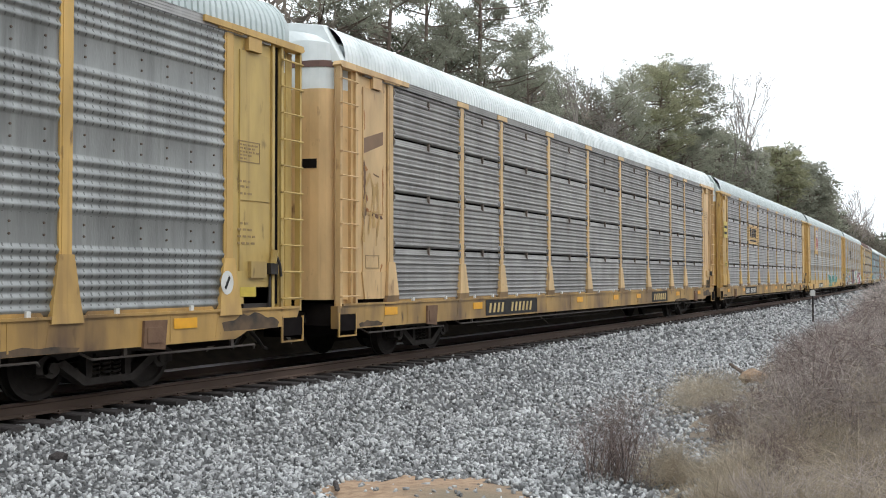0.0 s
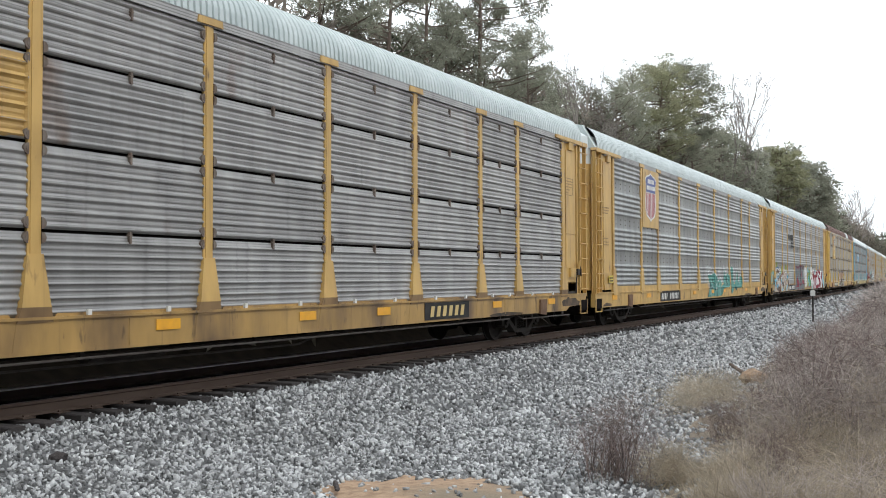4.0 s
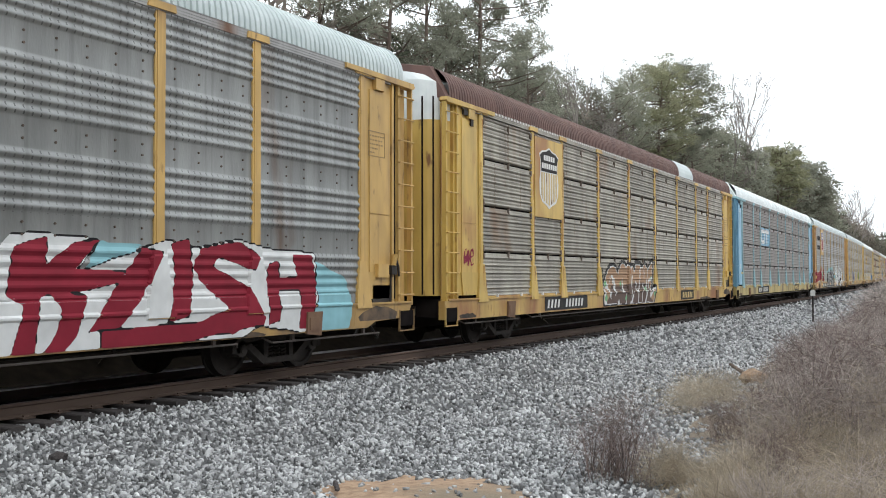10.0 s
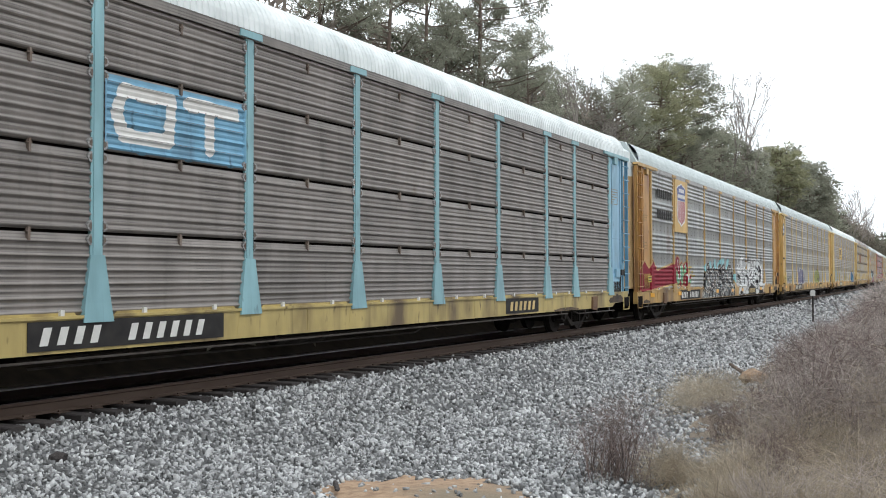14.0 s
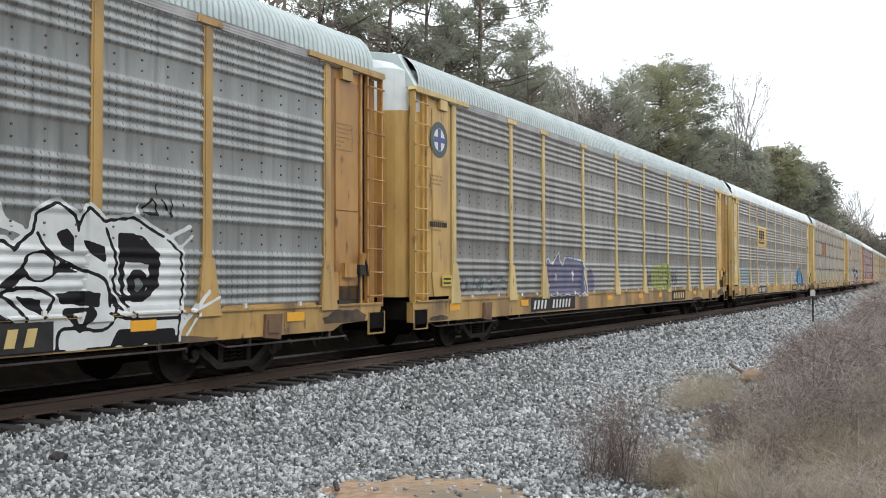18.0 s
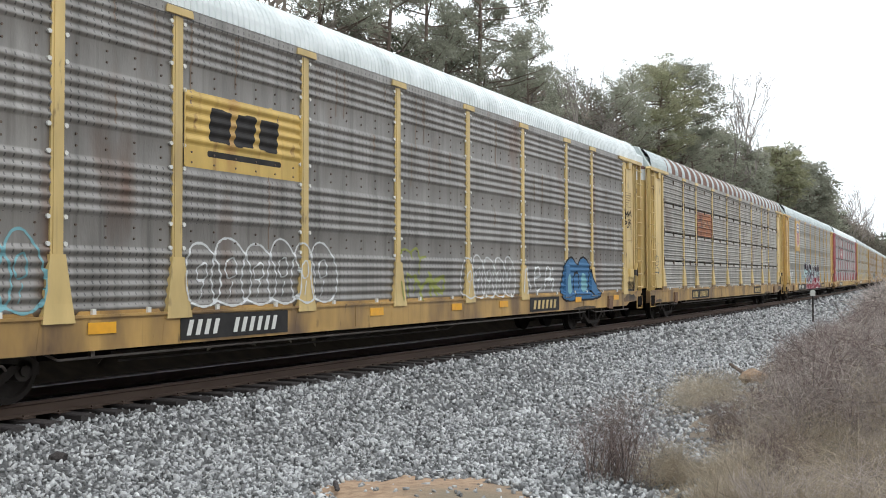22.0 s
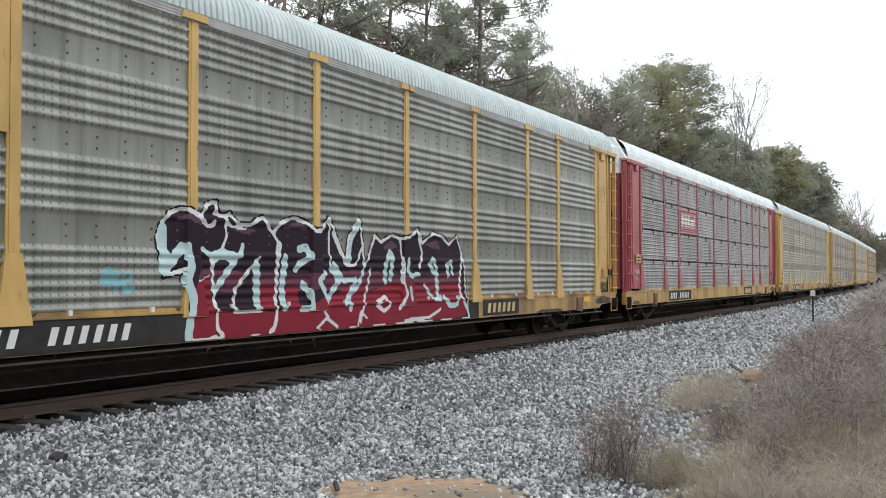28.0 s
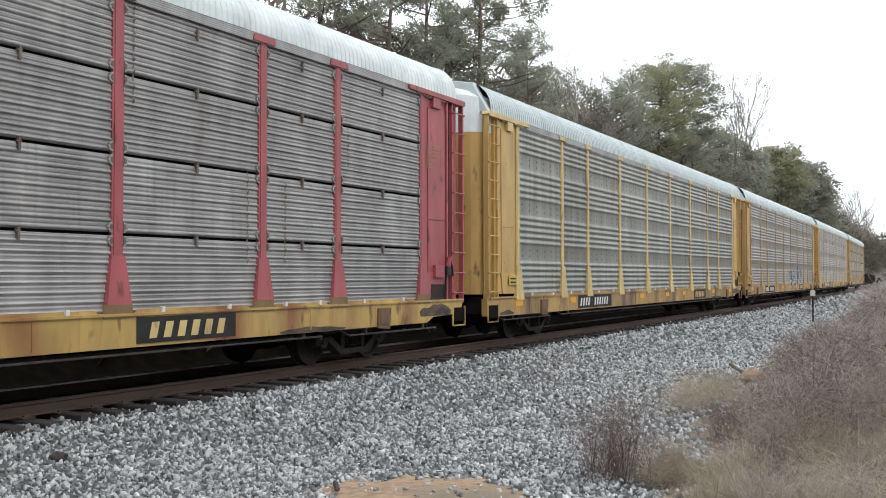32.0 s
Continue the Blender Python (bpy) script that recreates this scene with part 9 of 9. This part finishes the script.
def build_brush():
    g = np.random.default_rng(4)

    def belt(count, s0, s1, h0, h1, thick, lean, inner, outer, mat, name, label, power=1.0):
        sp, hs = [], []
        while len(sp) < count:
            s = s0 + (s1 - s0) * g.random() ** power
            edge = verge(s) + inner + 0.7 * noise.noise((s * 0.3, 4, 0)) + 0.5 * noise.noise((s * 0.9, 9, 0)) + abs(g.normal()) * -0.18
            x = edge + (outer - edge) * g.random() ** 1.2
            dens = noise.noise((x * 0.8, s * 0.5, 5))
            if dens < -0.25 and g.random() < 0.7:
                continue
            px, py, _, _ = on_track(s, x)
            sp.append((px, py, ground_z(x, s) - 0.02))
            grow = min(1.0, 0.35 + (x - edge) * 0.45)
            hs.append(g.uniform(h0, h1) * grow * (1 + 0.35 * dens))
        V, F = stems(g, sp, hs, thick, lean)
        tagged(new(name, soup(name, V, F, mat)), label, "brush", kind="stuff")
    belt(13000, 13.5, 45, 0.5, 1.4, 0.0032, 0.28, 0.25, 14, TWIG, "bare_brush", "thicket of thin bare grey-brown stems", 1.2)
    belt(9000, 40, 150, 0.8, 2.2, 0.009, 0.25, 0.3, 18, TWIG, "far_brush", "bare grey-brown scrub along the line", 1.3)
    belt(3200, 7, 30, 0.12, 0.35, 0.003, 0.7, -0.1, 11, STRAW, "dry_grass", "dry straw-coloured grass among the scrub", 1.2)

    def fluff(count, s0, s1, inner, outer, h0, h1, per, size, width, mat, name, label, radius=0.3):
        c = []
        while len(c) < count:
            s = s0 + (s1 - s0) * g.random() ** 1.3
            edge = verge(s) + inner + 0.7 * noise.noise((s * 0.3, 4, 0)) + 0.5 * noise.noise((s * 0.9, 9, 0)) + abs(g.normal()) * -0.18
            x = edge + (outer - edge) * g.random() ** 1.3
            lump = noise.noise((x * 0.7, s * 0.45, 5))
            if lump < 0.0 and g.random() < 0.8:
                continue
            px, py, _, _ = on_track(s, x)
            top = (h0 + (h1 - h0) * min(1, (x - edge) / 2.5)) * (1 + 0.6 * lump)
            c.append((px, py, ground_z(x, s) + 0.05 + top * g.random()))
        V, F = tufts(g, c, radius, per, size, 0.9, width)
        tagged(new(name, soup(name, V, F, mat)), label, "brush", kind="stuff")
    fluff(3300, 12.5, 60, 0.2, 14, 0.45, 1.4, 34, 0.3, 0.0085, TWIG, "scrub_twigs", "fuzzy masses of fine bare twigs")
    fluff(900, 13, 50, 0.25, 13, 0.5, 1.5, 40, 0.34, 0.012, DARKTWIG, "dark_scrub", "darker knots of bare twigs in the brush", 0.22)
    fluff(420, 12, 40, 0.2, 12, 0.3, 1.0, 24, 0.3, 0.011, STRAW, "pale_scrub", "pale dead grass tangled in the brush", 0.25)
    fluff(2600, 45, 160, 0.3, 18, 0.9, 2.5, 22, 0.6, 0.02, TWIG, "far_scrub_twigs", "distant scrub of fine bare twigs", 0.6)
    fluff(2600, 7, 18, -0.2, 11.5, 0.05, 0.28, 22, 0.2, 0.014, STRAW, "straw_mat", "matted dry grass on sandy soil", 0.2)
    fluff(1700, 8, 24, 0.2, 13, 0.15, 0.6, 24, 0.22, 0.009, TWIG, "weed_stalks", "low dead weeds among the grass", 0.25)
    belt(420, 11, 34, 0.7, 1.5, 0.0045, 0.22, 0.2, 12, STRAW, "pale_stalks", "scattered pale dead stalks standing in the brush", 1.2)
    c = []
    while len(c) < 150:
        s, x = g.normal(16.9, 0.9), g.normal(6.8, 0.3)
        px, py, _, _ = on_track(s, x)
        c.append((px, py, ground_z(x, s) + g.uniform(0.02, 0.5)))
    V, F = tufts(g, c, 0.2, 40, 0.2, 0.9, 0.011)
    tagged(new("grass_edge", soup("grass_edge", V, F, STRAW)), "pale dry grass tuft at the ballast's edge", "grass", kind="stuff")
    c = []
    while len(c) < 70:
        x, s = g.normal(8.1, 0.16), g.normal(10.25, 0.22)
        c.append((x, s, ground_z(x, s) + g.uniform(0.0, 0.38)))
    V, F = tufts(g, c, 0.14, 40, 0.17, 1.0, 0.012)
    tagged(new("grass_tuft", soup("grass_tuft", V, F, STRAW)), "pale dry grass tuft beside a leafless shrub", "grass", kind="stuff")
    # twiggy bushes at the foot of the ballast
    rng = random.Random(3)
    for x, s, r, h, n in ((7.5, 10.4, 0.5, 0.95, 150), (7.2, 10.8, 0.3, 0.7, 70), (9.0, 10.8, 0.3, 0.4, 60), (7.9, 13.6, 0.35, 0.5, 70)):
        root = tagged(new("shrub"), "small leafless shrub of thin upright twigs", "shrub", "shrubs at the ballast's foot")
        root.location = (x, s, ground_z(x, s))
        sp = [(rng.gauss(0, r * 0.4), rng.gauss(0, r * 0.4), -0.02) for _ in range(n)]
        V, F = stems(g, sp, [h * rng.uniform(0.5, 1.1) for _ in sp], 0.0038, 0.42)
        hung("stem", soup("stem", V, F, DARKTWIG), root)["kind"] = "stuff"
        c = [(rng.gauss(0, r * 0.55), rng.gauss(0, r * 0.55), h * rng.uniform(0.25, 1.0)) for _ in range(70)]
        V, F = tufts(g, c, 0.2, 26, 0.16, 0.9, 0.009)
        hung("twig_spray", soup("twig_spray", V, F, DARKTWIG), root)["kind"] = "stuff"


build_brush()


def build_marker():
    x, y, _, _ = on_track(50.0, 4.3)
    z = ground_z(4.3, 50)
    root = tagged(new("marker_post"), "slim dark metal marker post with a pale top", "post")
    root.location = (x, y, z)
    hung("stake", Shape().box(-0.04, 0.04, -0.03, 0.03, -0.1, 1.36).done("stake", STEEL), root)
    hung("marker_plate", Shape().prism([(-0.11, 1.3), (0.11, 1.3), (0.11, 1.55), (0.0, 1.6), (-0.11, 1.55)], 1, -0.035, 0.035).done("marker_plate", WHITEP), root, label="pale marker plate")


build_marker()


def build_debris():
    """A dark lump of rock, a scrap of wood and a broken stump by the ballast."""
    def lump(name, x, s, r, mat, label, cat, squash=0.6, seed=1):
        bm = bmesh.new()
        bmesh.ops.create_icosphere(bm, subdivisions=2, radius=r)
        for v in bm.verts:
            v.co *= 1 + 0.35 * noise.noise(v.co * (2.2 / r) + Vector((seed, 0, 0)))
            v.co.z *= squash
        me = bpy.data.meshes.new(name)
        bm.to_mesh(me)
        bm.free()
        me.materials.append(mat)
        ob = tagged(new(name, me), label, cat)
        px, py, _, _ = on_track(s, x)
        ob.location = (px, py, ground_z(x, s) + r * squash * 0.55)
    lump("rock", 2.35, 7.25, 0.1, TIE, "dark lump of slag on the grey ballast", "rock", 0.6, 2)
    lump("clod", 6.75, 21.6, 0.28, SOIL, "orange-brown clod of earth at the ballast's edge", "clod", 0.7, 5)
    sh = Shape().tube((0, 0, 0.04), (0.24, -0.3, 0.05), 0.03, 7, 0, 0.024).tube((0.24, -0.3, 0.05), (0.3, -0.42, 0.07), 0.024, 6, 0, 0.012)
    ob = tagged(new("stick", sh.done("stick", TIE)), "short dark piece of wood lying on the stones", "stick")
    ob.location = (4.75, 8.9, ground_z(4.75, 8.9) + 0.02)
    sh = Shape().tube((0, 0, 0.1), (-0.5, 0.3, 0.35), 0.05, 7, 0, 0.035).tube((-0.1, 0, 0.1), (0.5, -0.2, 0.2), 0.06, 7, 0, 0.05).tube((0.1, 0.1, 0.1), (0.35, 0.5, 0.4), 0.035, 6, 0, 0.02)
    ob = tagged(new("broken_branch", sh.done("broken_branch", BARK)), "broken dark branch at the edge of the scrub", "branch")
    x, y, _, _ = on_track(22.0, 6.6)
    ob.location = (x, y, ground_z(6.6, 22.0))


build_debris()

# ---- movement ----
TRAVEL = [0.0, 11.17, 22.38, 33.2, 44.29, 66.5, 88.73, 110.92, 132.99, 154.87, 176.5, 197.81, 218.78, 239.39, 259.64, 279.56, 299.18, 318.56, 337.75]


def motions():
    """The train rolls by; wheels turn while they pass the camera."""
    times = [0.0, 1.0, 2.0, 3.0] + [2.0 * i for i in range(2, 17)]
    for k, root, wheels in TRAIN:
        start = 27.49 + PITCH * k + SLACK.get(k, 0.0)
        walk(root, [(t, track_pose(start - d)) for t, d in zip(times, TRAVEL)])
        for w in wheels:
            y = w.location.y
            rows, last = [], None
            for f in range(0, 961):
                t = f / 30.0
                d = float(np.interp(t, times, TRAVEL))
                s = start - d + y
                if f in (0, 960) or 4.0 < s < 34.0:
                    a = math.degrees(d / 0.42) if 4.0 < s < 34.0 else (0 if last is None else last)
                    if last is None and f:
                        rows[0] = (0.0, pose(0, y, 0.42, a % 360, 0, 0))
                    if last is None and f == 0 and 4.0 < s < 34.0:
                        last = a
                    elif f:
                        last = a
                    rows.append((t, pose(0, y, 0.42, a % 360, 0, 0)))
            walk(w, rows)


motions()
